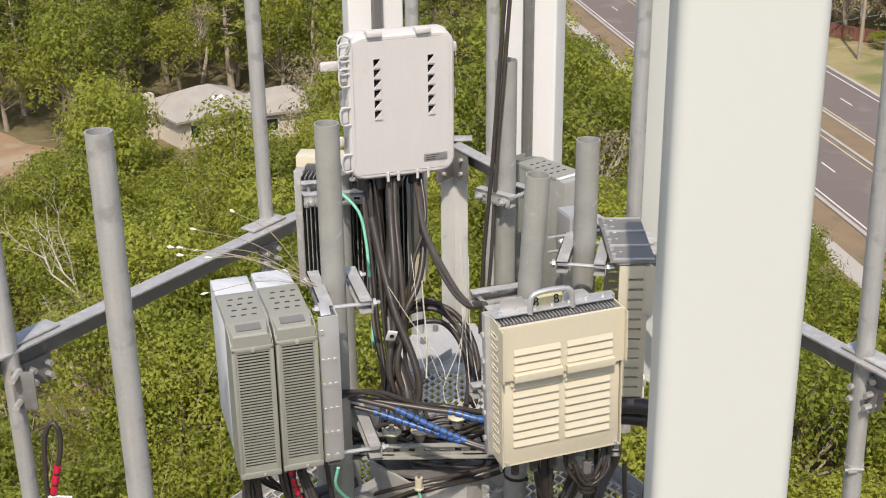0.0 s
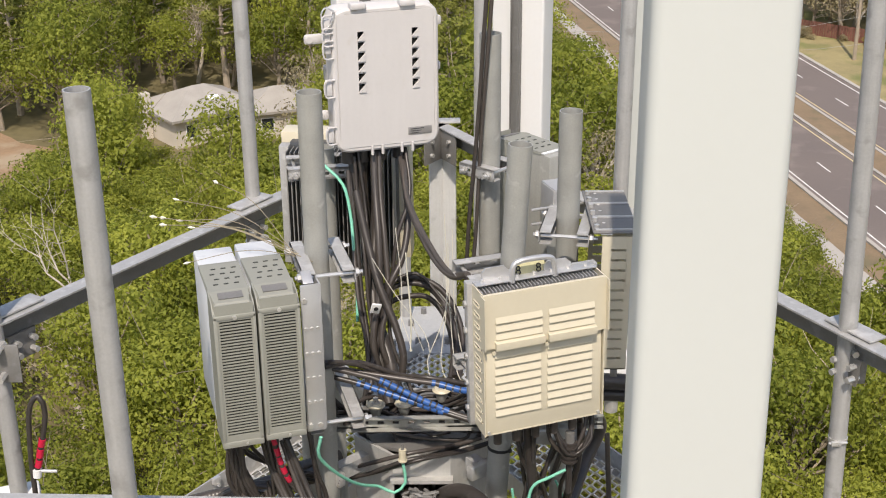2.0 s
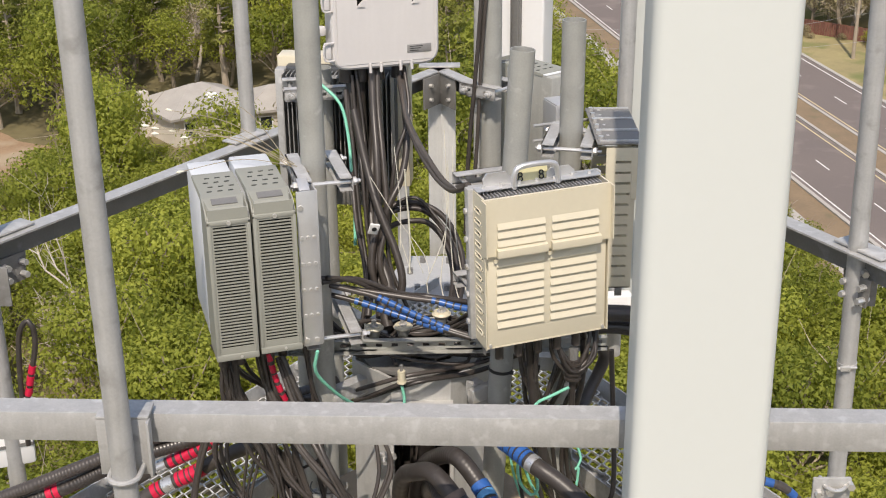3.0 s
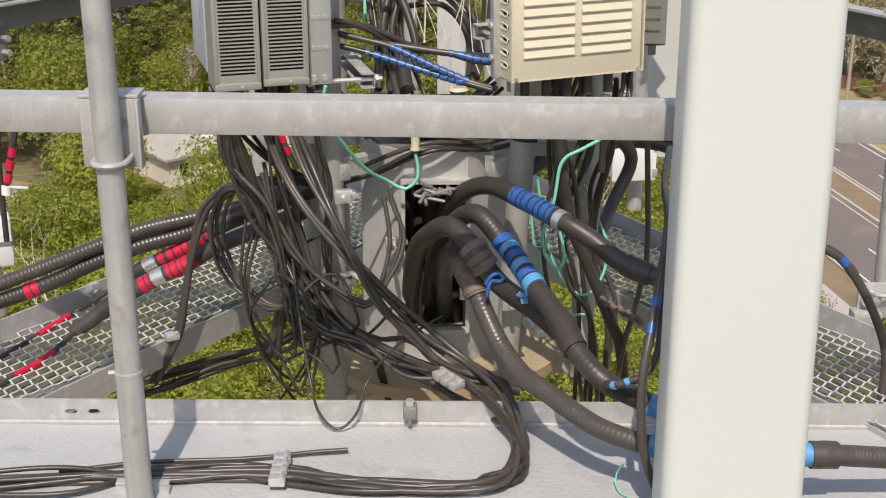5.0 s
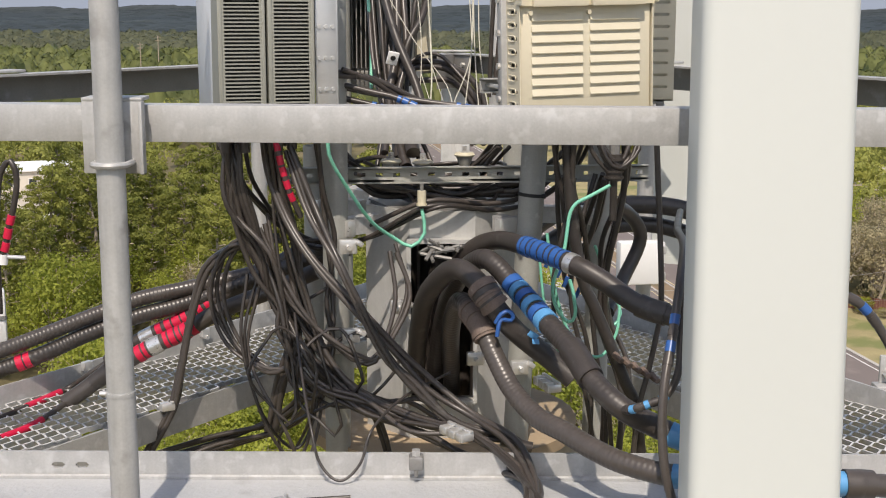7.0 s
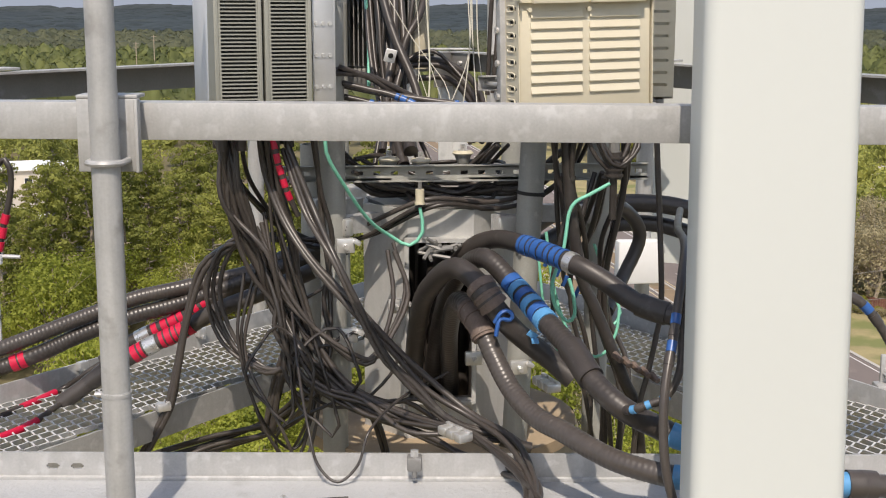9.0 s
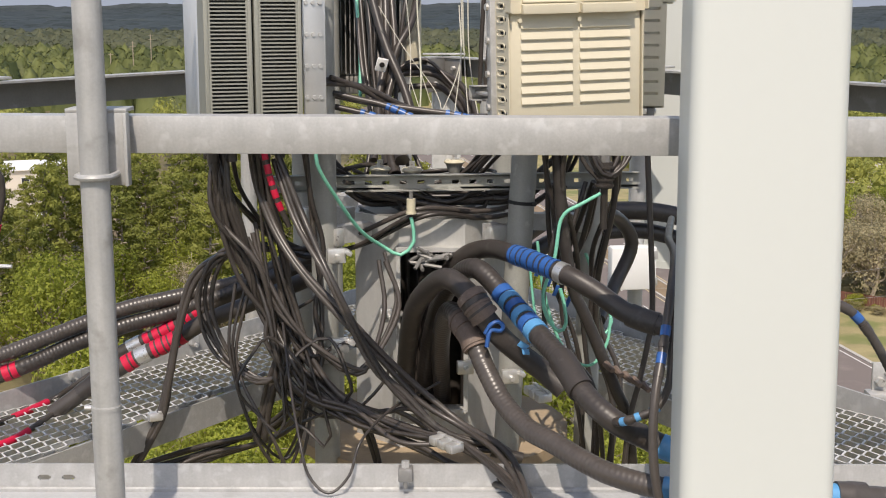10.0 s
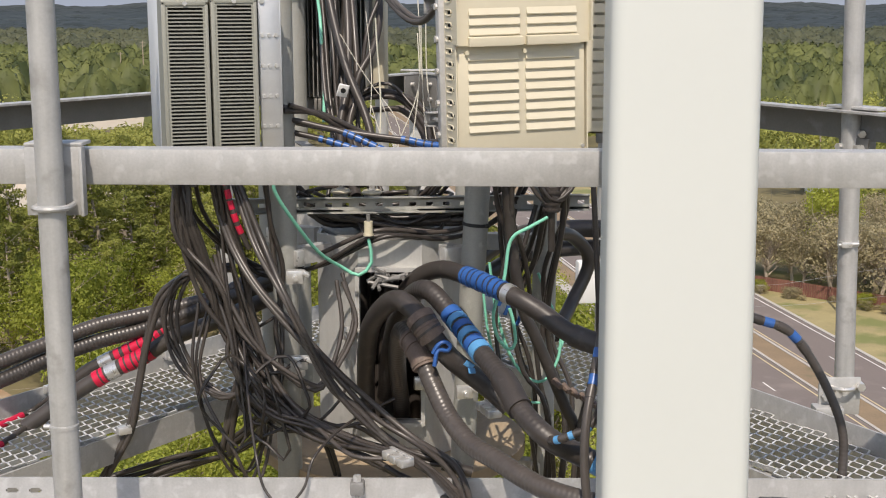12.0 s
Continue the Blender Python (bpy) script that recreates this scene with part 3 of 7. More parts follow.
# ring of equipment pipes round the mast
RING_YAW = 20.8
PIPES = {"m": (-0.322, 0.79, 1.645), "c": (0.187, 0.82, 1.475), "r": (0.452, 1.04, 1.51), "d": (0.215, 1.42, 1.665), "f": (-0.36, 1.50, 1.25), "b": (-0.42, 1.22, 0.55)}
for key, (x, y, top) in PIPES.items():
    mount_pipe("mottled galvanised equipment pipe beside the mast", x, y, -0.42, top, 0.0365, GALV_OLD, (0.099, 0) if key == "c" else (0, 0), "equipment pipes")
pst = thing("cable_tie", "black cable tie drawn tight round an equipment pipe", "cable tie", pose(0.232, 0.82, 0.455, 0, 5, 0))
part("band", Shape().cyl((0, 0, -0.005), (0, 0, 0.005), 0.0385, n=24), INK, pst)
part("head", Shape().box((0.034, -0.022, 0), (0.012, 0.010, 0.012), 0.002), INK, pst)


def strut(owner, length, m, mat, w=0.041, h=0.041, t=0.003):
    """A slotted C-channel along x under owner, open towards +y: web and two lipped flanges."""
    n = max(1, int(length / 0.05))
    xs = [-length / 2]
    for k in range(n):
        c = -length / 2 + (k + 0.5) * length / n
        xs += [c - 0.010, c + 0.010]
    xs.append(length / 2)
    web = part("web", perforated(xs, [-w / 2, -0.0055, 0.0055, w / 2], {(2 * k + 1, 1) for k in range(n)}, t), mat, owner, angle=20)
    web.matrix_basis = m @ pose(0, -h / 2, 0)
    for z, sgn in ((-w / 2, 1), (w / 2, -1)):
        out = [(-h / 2 + t, z), (h / 2, z), (h / 2, z + sgn * 0.009), (h / 2 - t, z + sgn * 0.009), (h / 2 - t, z + sgn * t), (-h / 2 + t, z + sgn * t)]
        f_ = part("flange", Shape().prism(out[::-1] if sgn > 0 else out, (-length / 2, 0, 0), (length / 2, 0, 0)), mat, owner)
        f_.matrix_basis = m


def channel_pair(label, x, y, z, length, gap, yaw):
    c = thing("pipe_clamp", label, "clamp", pose(x, y, z, 0, 0, yaw), "channel clamps")
    strut(c, length, pose(0, -gap / 2, 0), GALV)
    strut(c, length, pose(0, gap / 2, 0, 0, 0, 180), GALV)
    for dx in (-length / 2 + 0.025, length / 2 - 0.025):
        part("threaded_rod", Shape().cyl((dx, -gap / 2 - 0.045, 0), (dx, gap / 2 + 0.04, 0), 0.0062, n=8), ZINC, c)
        for yy in (-gap / 2 - 0.027, gap / 2 + 0.027):
            part("nut", Shape().cyl((dx, yy - 0.006, 0), (dx, yy + 0.006, 0), 0.0125, n=6), ZINC, c)
    return c


channel_pair("slotted galvanised channel clamp on an equipment pipe", -0.305, 0.765, 1.13, 0.26, 0.115, 105)
channel_pair("slotted galvanised channel clamp on an equipment pipe", -0.305, 0.765, 0.665, 0.34, 0.125, 105)
channel_pair("slotted galvanised channel clamp on an equipment pipe", 0.215, 0.80, 1.08, 0.22, 0.125, 20)
channel_pair("slotted galvanised channel clamp on an equipment pipe", 0.215, 0.80, 0.76, 0.22, 0.125, 20)
channel_pair("slotted galvanised channel clamp behind an equipment pipe", 0.452, 1.02, 1.14, 0.24, 0.115, 78)
channel_pair("slotted galvanised channel clamp behind an equipment pipe", 0.452, 1.02, 0.70, 0.24, 0.115, 78)
channel_pair("slotted galvanised channel clamp on the back pipe", 0.215, 1.42, 1.20, 0.15, 0.105, -40)
channel_pair("slotted galvanised channel clamp on the back pipe", -0.36, 1.50, 1.18, 0.26, 0.125, 10)
st = thing("strut_rail", "slotted galvanised strut rail across the mast top", "rail", pose(0.0225, 0.888, 0.502, 0, 0.67, 180))
strut(st, 1.10, Matrix.Identity(4), GALV_OLD, w=0.047, h=0.026)
for z in (0.362, -0.37):
    col = thing("pipe_ring_mount", "galvanised ring mount holding the equipment pipes to the mast", "bracket", pose(MAST.x, MAST.y, z), "ring mounts")
    if z < 0:
        part("band", Shape().cyl((0, 0, -0.035), (0, 0, 0.035), 0.272, n=24, wall=0.012), MAST_GALV, col)
    for x, y, _ in PIPES.values():
        d = Vector((x - MAST.x, y - MAST.y, 0))
        e = d.normalized()
        part("arm", Shape().prism([(-0.02, -0.025), (0.02, -0.025), (0.02, 0.025), (-0.02, 0.025)], e * 0.26, d - e * 0.03), GALV, col)
        part("clamp", Shape().box(d - e * 0.02, (0.10, 0.03, 0.05), 0.006, pose(0, 0, 0, 0, 0, math.degrees(math.atan2(d.y, d.x)) - 90)), ZINC, col)

strap = thing("pipe_strap", "stainless worm-drive strap clamp round an equipment pipe", "clamp", pose(-0.322, 0.79, 0.025), "band clamps")
part("band", Shape().cyl((0, 0, -0.014), (0, 0, 0.014), 0.0395, n=24), ZINC, strap)
for k in range(5):
    a_ = radians(205 + 32 * k)
    part("buckle", Shape().box((0.046 * math.cos(a_), 0.046 * math.sin(a_), 0), (0.026, 0.016, 0.034), 0.003, pose(0, 0, 0, 0, 0, math.degrees(a_) + 90)), ZINC, strap)
part("wire", Shape().tube([(0.06 * math.cos(radians(20 * q)), 0.05 * math.sin(radians(20 * q)), 0.022 + 0.004 * math.sin(q)) for q in range(8, 20)], 0.003, 6, step=0.01), GALV_DULL, strap)
gus = thing("corner_plate", "pale weathered gusset plate with bolts at the back corner", "plate", pose(0, 0, DECK_Z + 0.02))
out_ = [(-0.30, 2.70), (0.30, 2.70), (0.14, 3.22), (-0.14, 3.22)]
part("plate", Shape().add([(x, y, z) for z in (0.0, 0.012) for x, y in out_], [(3, 2, 1, 0), (4, 5, 6, 7), (0, 1, 5, 4), (1, 2, 6, 5), (2, 3, 7, 6), (3, 0, 4, 7)]), DECK, gus, angle=10)
for x, y in ((-0.20, 2.78), (-0.08, 2.80), (0.06, 2.80), (0.20, 2.78), (-0.12, 3.0), (0.10, 3.02), (-0.06, 3.14), (0.07, 3.13)):
    part("bolt", Shape().cyl((x, y, 0.012), (x, y, 0.04), 0.016, n=6), GALV_DULL, gus)

# ---------------------------------------------------------------- radio units and enclosure


def slotted_sheet(w, h, slots, t=0.003):
    """A flat sheet in xz with slots (x0, z0, x1, z1) cut through it, front at y=0."""
    xs = sorted({-w / 2, w / 2, *[round(v, 5) for s in slots for v in (s[0], s[2])]})
    zs = sorted({0.0, h, *[round(v, 5) for s in slots for v in (s[1], s[3])]})
    holes = set()
    for i, (x0, x1) in enumerate(zip(xs, xs[1:])):
        for k, (z0, z1) in enumerate(zip(zs, zs[1:])):
            if any(s[0] < (x0 + x1) / 2 < s[2] and s[1] < (z0 + z1) / 2 < s[3] for s in slots):
                holes.add((i, k))
    return perforated(xs, zs, holes, t)


def grey_radio(m, d=0.43, cast=None):
    """A narrow radio: pale cast body behind a grey cover with a slotted front."""
    w, h, cover = 0.120, 0.462, 0.29
    r = thing("radio_unit", "grey-green slotted radio unit with a pale cast body", "radio unit", m, "grey radio units")
    part("body", Shape().box((0, d / 2 + 0.03, h / 2 + 0.004), (w - 0.004, d - 0.06, h - 0.022), 0.006), cast or WHITE_RRU, r, "pale cast metal body" if cast is None else "pale cast metal body, its shade put into a grey colour")
    # White sheet added over the greyed body to paint its lit top.
    if cast:
        part("top_sheet", Shape().box((0, d - 0.10, h - 0.004), (w - 0.006, 0.14, 0.004), 0.001), WHITE_RRU, r, "white sheet added on top, the lit top put into its colour")
    slots = [(-w / 2 + 0.017, 0.034 + k * 0.00945, w / 2 - 0.014, 0.034 + k * 0.00945 + 0.0058) for k in range(39)]
    front = part("front_grille", slotted_sheet(w - 0.012, h - 0.012, slots, 0.004), GREY_RRU, r)
    front.location = (0, -0.002, 0.006)
    shell = Shape()
    prof = [(0.0, 0.0), (0.0, h - 0.040), (0.028, h - 0.012), (0.085, h), (0.10, h), (0.12, 0.0)]
    roof = [(0.0, h - 0.040), (0.028, h - 0.012), (0.085, h), (cover, h)]
    for sx in (-1, 1):
        vs = [(sx * (w / 2 - k), y, z) for k in (0.0, 0.004) for y, z in prof]
        n = len(prof)
        shell.add(vs, [tuple(range(n)), tuple(range(2 * n - 1, n - 1, -1))] + [(i, (i + 1) % n, n + (i + 1) % n, n + i) for i in range(n)])
    half = [w / 2, w / 2 - 0.012, w / 2 - 0.004, w / 2 - 0.001]
    for (y0, z0), (y1, z1), w0, w1 in zip(roof, roof[1:], half, half[1:]):
        shell.add([(-w0, y0, z0), (w0, y0, z0), (w1, y1, z1), (-w1, y1, z1), (-w / 2, y0, z0 - 0.010), (w / 2, y0, z0 - 0.010), (w / 2, y1, z1 - 0.010), (-w / 2, y1, z1 - 0.010)],
                  [(0, 1, 2, 3), (7, 6, 5, 4), (0, 4, 5, 1), (1, 5, 6, 2), (2, 6, 7, 3), (3, 7, 4, 0)])
    shell.box((0, 0.06, 0.003), (w, 0.12, 0.006))
    part("cover", shell, GREY_RRU, r, angle=25)
    part("face_rim", Shape().box((0, 0.0, 0.010), (w, 0.010, 0.020), 0.003).box((0, 0.0, h - 0.045), (w, 0.010, 0.014), 0.003)
         .box((-w / 2 + 0.006, 0, h / 2 - 0.01), (0.012, 0.010, h - 0.06), 0.003).box((w / 2 - 0.005, 0, h / 2 - 0.01), (0.010, 0.010, h - 0.06), 0.003), GREY_RRU, r)
    # Black sheet behind the grille paints the shade inside the cover.
    part("dark_core", Shape().box((0, 0.05, h / 2 - 0.02), (w - 0.012, 0.006, h - 0.07)), OPENING_SHADE, r)
    part("screw", Shape().cyl((0, -0.009, h - 0.046), (0, 0, h - 0.046), 0.006, n=10), ZINC, r)
    part("screw", Shape().cyl((0.01, -0.007, 0.010), (0.01, 0, 0.010), 0.004, n=10), ZINC, r)
    # Flat dark blocks on the closed top draw the shade in the vents.
    for i in range(3):
        for j in range(4):
            part("vent_hole", Shape().box((-0.03 + i * 0.03 + (j % 2) * 0.008, 0.13 + j * 0.038, h + 0.0006), (0.014, 0.006, 0.0012)), OPENING_SHADE, r)
    part("carry_recess", Shape().box((0.0, 0.056, h - 0.004), (0.07, 0.030, 0.003), 0.0, pose(0, 0, 0, 12, 0, 0)), GALV_DULL, r, "worn bare metal recess in the top")
    for dx, dy in ((-0.03, 0.12), (0.02, 0.12), (-0.03, 0.2), (0.02, 0.2)):
        part("connector", Shape().cyl((dx, dy, -0.045), (dx, dy, 0.005), 0.011, n=12).cyl((dx, dy, -0.075), (dx, dy, -0.04), 0.014, n=12), RUBBER, r)
    return r


yaw = pose(0, 0, 0, 0, 0, RING_YAW)
ux = yaw @ Vector((1, 0, 0))
uy = yaw @ Vector((0, 1, 0))
GREY_YAW = 17.5
gx = pose(0, 0, 0, 0, 0, GREY_YAW) @ Vector((1, 0, 0))
gy = pose(0, 0, 0, 0, 0, GREY_YAW) @ Vector((0, 1, 0))
A0 = Vector((-0.525, 0.473, 0.672))
unit = grey_radio(pose(*A0, 0, 0, GREY_YAW))
copy_thing(unit, pose(*(A0 + gx * 0.126 + Vector((0, 0, 0.006))), 0, 0, GREY_YAW))
pl = thing("mount_bracket", "folded aluminium bracket with rows of rivets beside the grey radios", "bracket", pose(*(A0 + gx * 0.222 + gy * 0.03 + Vector((0, 0, -0.012))), 0, 0, GREY_YAW))
part("plate", Shape().box((0, 0, 0.245), (0.056, 0.005, 0.475), 0.001), ALU, pl)
part("side_plate", Shape().box((0.030, 0.13, 0.245), (0.005, 0.26, 0.47), 0.001), ALU, pl)
part("top_ear", Shape().box((0.0, 0.035, 0.49), (0.03, 0.05, 0.004), 0.001, pose(0, 0, 0, 25, 0, 0)), ALU, pl)
for z, n in ((0.435, 1), (0.345, 3), (0.265, 3), (0.185, 3), (0.105, 3), (0.025, 2)):
    for k in range(n):
        x = (-0.018 + 0.018 * k) if n == 3 else (-0.018 + 0.03 * k)
        part("rivet", Shape().cyl((x, -0.007, z), (x, 0, z), 0.0052 if n == 3 else 0.008, 0.006 if n == 3 else 0.008, n=10), ZINC, pl)


def cream_radio(m, label, w=0.374, h=0.452, d=0.078, plain=False):
    """A flat radio in a cream louvred shroud with open fins on top."""
    r = thing("radio_unit", label, "radio unit", m, "cream radio units")
    zs = 0.292
    part("lower_cover", Shape().box((0, 0.008, zs / 2), (w - 0.012, 0.014, zs), 0.003), CREAM, r)
    part("upper_cover", Shape().prism([(0, zs - 0.004), (0.0, h), (-0.018, h), (-0.018, zs - 0.004)], (-w / 2, -0.012, 0), (w / 2, -0.012, 0)), CREAM, r)
    for sx in (-1, 1):
        slots = [(0.045, 0.035 + k * 0.0335, 0.135, 0.035 + k * 0.0335 + 0.008) for k in range(12)]
        side = part("side_panel", slotted_sheet(2 * (d + 0.012), h, [(a - 0.0775, b, c - 0.0775, e) for a, b, c, e in slots], 0.003), CREAM, r)
        side.scale = (0.5, 1, 1)
        side.location, side.rotation_euler = (sx * w / 2, d / 2, 0), (0, 0, math.pi / 2 if sx > 0 else -math.pi / 2)
        for k in range(12):
            z = 0.039 + k * 0.0335
            y0, y1 = d / 2 - sx * 0.029, d / 2 + sx * 0.016
            y0, y1 = min(y0, y1) - 0.003, max(y0, y1) + 0.003
            x = sx * (w / 2 + 0.0005)
            rim = [(x, y0, z), (x, y0 + 0.004, z + 0.0065), (x, y1 - 0.004, z + 0.0065), (x, y1, z), (x, y1 - 0.004, z - 0.0065), (x, y0 + 0.004, z - 0.0065), (x, y0, z)]
            if not plain:
                part("slot_rim", Shape().tube(rim, 0.0018, 5, step=0.012), CREAM, r)
        part("upper_side", Shape().box((sx * (w / 2 + 0.0015), -0.012, (zs + h) / 2), (0.003, 0.038, h - zs)), CREAM, r)
    part("bottom_panel", Shape().box((0, d / 2, 0.002), (w, d, 0.004)), CREAM, r)
    louvre = Shape().prism([(0.002, 0.0035), (-0.0052, 0.0), (-0.0060, 0.0022), (0.0, 0.0185), (0.002, 0.0185)], (0.0705, 0, 0), (-0.0705, 0, 0)).mesh("louvre", CREAM, 20)
    for cx in (-0.081, 0.080):
        for k in range(8):
            lv = part("louvre", louvre, None, r)
            lv.location = (cx, 0.001, 0.249 - k * 0.0270)
        for k in range(3):
            lv = part("louvre", louvre, None, r)
            lv.location = (cx, -0.012, 0.365 - k * 0.0255)
        part("hood", Shape().prism([(0, -0.004), (-0.017, -0.006), (-0.018, -0.003), (-0.017, 0.016), (0, 0.020)], (cx + 0.074, -0.011, zs), (cx - 0.074, -0.011, zs)), CREAM, r)
        part("screw", Shape().cyl((cx - 0.074, -0.008, zs - 0.022), (cx - 0.074, 0.002, zs - 0.022), 0.006, n=10), CREAM, r)
    for cx in (-w / 2 + 0.014, w / 2 - 0.014):
        part("screw", Shape().cyl((cx, -0.005, 0.010), (cx, 0.002, 0.010), 0.005, n=8), ZINC, r)
    part("foot_tab", Shape().box((-w / 2 + 0.006, 0.03, -0.014), (0.004, 0.022, 0.03), 0.001), GALV_DULL, r)
    part("top_flange", Shape().box((0, d - 0.008, h + 0.006), (w - 0.004, 0.036, 0.004), 0.001), ALU, r)
    for k in range(7):
        x = -0.16 + k * 0.053
        part("flange_bolt", Shape().cyl((x, d - 0.006, h + 0.008), (x, d - 0.006, h + 0.015), 0.0055, n=6), ZINC, r)
    if plain:
        part("top_plate", Shape().box((0, d / 2 + 0.004, h + 0.012), (w - 0.002, d + 0.06, 0.005), 0.001), GALV_DULL, r, "dull bare metal top plate")
        for x in (-0.17, -0.06, 0.06, 0.17):
            part("top_rib", Shape().box((x, d / 2, h + 0.017), (0.006, d + 0.05, 0.006), 0.001), ALU, r)
        for k in range(6):
            part("top_bolt", Shape().cyl((-0.15 + k * 0.06, d + 0.02, h + 0.014), (-0.15 + k * 0.06, d + 0.02, h + 0.026), 0.008, n=8), ZINC, r)
        return r
    ear = [(-0.042, 0), (0.042, 0), (0.042, 0.025), (0.030, 0.040), (-0.026, 0.040), (-0.042, 0.022)]
    for cx, tall in ((-0.115, 1.0), (0.075, 0.8)):
        part("ear_plate", Shape().prism([(-x, z * tall) for x, z in ear], (cx, d + 0.004, h + 0.004), (cx, d + 0.009, h + 0.004)), ALU, r)
    part("core", Shape().box((0, d / 2 + 0.012, h / 2 - 0.012), (w - 0.012, d - 0.03, h - 0.05)), FIN, r)
    for k in range(34):
        x = -w / 2 + 0.012 + k * (w - 0.024) / 33
        part("fin", Shape().box((x, d / 2 + 0.012, h - 0.024), (0.0028, d - 0.026, 0.04)), ALU, r)
    part("top_edge", Shape().box((0, -0.008, h + 0.001), (w, 0.007, 0.004)).box((-w / 2 + 0.002, d / 2, h + 0.001), (0.004, d, 0.004)).box((w / 2 - 0.002, d / 2, h + 0.001), (0.004, d, 0.004)), CREAM, r)
    part("back_plate", Shape().box((0, d + 0.02, h / 2), (w + 0.03, 0.03, h + 0.01), 0.004), GALV, r)
    for k in range(5):
        part("bolt", Shape().cyl((-w / 2 - 0.022, d + 0.02, 0.05 + k * 0.085), (-w / 2 - 0.008, d + 0.02, 0.05 + k * 0.085), 0.009, n=8), ZINC, r)
    part("handle", Shape().tube([(-0.075, d * 0.72, h), (-0.072, d * 0.72, h + 0.045), (-0.05, d * 0.72, h + 0.062), (0.03, d * 0.72, h + 0.062), (0.052, d * 0.72, h + 0.045), (0.056, d * 0.72, h)], 0.0085, 10, step=0.01), ALU, r)
    for k in range(5):
        x = -0.13 + k * 0.06
        part("connector", Shape().cyl((x, d * 0.6, -0.06), (x, d * 0.6, 0.0), 0.013, n=12), RUBBER, r)
    return r


C0 = Vector((0.353, 0.546, 0.694))
cream = cream_radio(pose(*C0, 0, -1.4, 18.3), "cream louvred radio unit with a bare metal carry handle")


cream_radio(pose(0.624, 1.037, 0.717, 0, 0, 90), "cream louvred radio unit turned sideways, its slotted side in shade", plain=True)

mb = thing("mount_bracket", "folded aluminium bracket with bolts beside the shaded radio", "bracket", pose(0.458, 1.16, 1.06, 0, 0, RING_YAW))
part("plate", Shape().box((0.0, 0.0, 0.075), (0.09, 0.005, 0.15), 0.001), ALU, mb)
part("flange", Shape().box((-0.045, 0.05, 0.075), (0.005, 0.10, 0.15), 0.001), ALU, mb)
part("flange", Shape().box((0.045, 0.04, 0.085), (0.005, 0.08, 0.17), 0.001), ALU, mb)
part("top_lip", Shape().box((0.0, 0.05, 0.152), (0.09, 0.10, 0.005), 0.001), ALU, mb)
for dx, dz in ((-0.02, 0.03), (0.02, 0.03), (-0.02, 0.12), (0.02, 0.12)):
    part("bolt", Shape().cyl((dx, -0.028, dz), (dx, 0.0, dz), 0.007, n=6), ZINC, mb)
for z in (0.05, 0.10):
    part("threaded_rod", Shape().cyl((-0.13, -0.01, z), (0.06, -0.01, z), 0.005, n=8), ZINC, mb)

# yellow tag behind the handle, with hand-written figures
tag = thing("paper_tag", "faded yellow tag with black handwriting behind the carry handle", "tag", pose(*(C0 + ux * -0.018 + uy * 0.09 + Vector((0, 0, 0.452))), 0, 0, RING_YAW))
part("card", Shape().box((0, 0, 0.022), (0.098, 0.003, 0.044), 0.0, pose(0, 0, 0, -14, 0, 0)), YELLOW, tag)
for k, x in enumerate((-0.034, 0.030)):
    txt = bpy.data.curves.new("writing", "FONT")
    txt.body, txt.size, txt.extrude = ("8", "8")[k], 0.038, 0.0006
    ob = new("writing", txt)
    ob.data.materials.append(INK)
    ob.parent = tag
    ob.matrix_basis = pose(x - 0.012, -0.009, 0.008, 76, 0, 0)


def finned_radio(m):
    """A radio seen from its finned back, with a cream cover beyond."""
    r = thing("radio_unit", "radio unit with dark upright fins and a cream shroud", "radio unit", m, "cream radio units")
    w, h = 0.42, 0.45
    part("body", Shape().box((0, 0.10, h / 2), (w - 0.03, 0.06, h), 0.004), FIN, r)
    for k in range(26):
        x = -w / 2 + 0.02 + k * (w - 0.04) / 25
        part("fin", Shape().box((x, 0.045, h / 2), (0.0035, 0.09, h - 0.02)), FIN_GREY, r)
    part("shroud", Shape().box((0, 0.175, h / 2 + 0.01), (w + 0.05, 0.09, h + 0.03), 0.004), CREAM, r, "cream louvred shroud")
    # Slots are dark blocks on the shroud, their shade put into colour.
    for k in range(10):
        part("slot", Shape().box((-w / 2 - 0.0265, 0.175, 0.06 + k * 0.038), (0.004, 0.05, 0.012)), OPENING_SHADE, r)
    part("side_rail", Shape().box((-w / 2 + 0.004, 0.06, h / 2), (0.035, 0.05, h), 0.003), GALV, r)
    part("connector_strip", Shape().box((0, 0.09, -0.03), (w * 0.7, 0.05, 0.06), 0.006), GALV_DULL, r)
    return r


finned_radio(pose(-0.315, 1.56, 0.765, 0, 0, -6))
# grey radio behind the back pipe, seen from its cast back
# Its pale body takes a grey colour that stands for shade.
grey_radio(pose(0.262, 1.785, 0.755, 0, 0, 218.5), 0.335, GALV_OLD)

# white wall-type enclosure
W, H, D = 0.352, 0.47, 0.115
enc = thing("equipment_enclosure", "white fibreglass enclosure with hinged door and vent slots", "enclosure", pose(-0.128, 1.362, 1.286, 0, 0, 19) @ Matrix.Scale(1.03, 4))
part("back_box", Shape().box((0.0, D * 0.62, H / 2), (W, D * 0.75, H), 0.032), WHITE_BOX, enc)


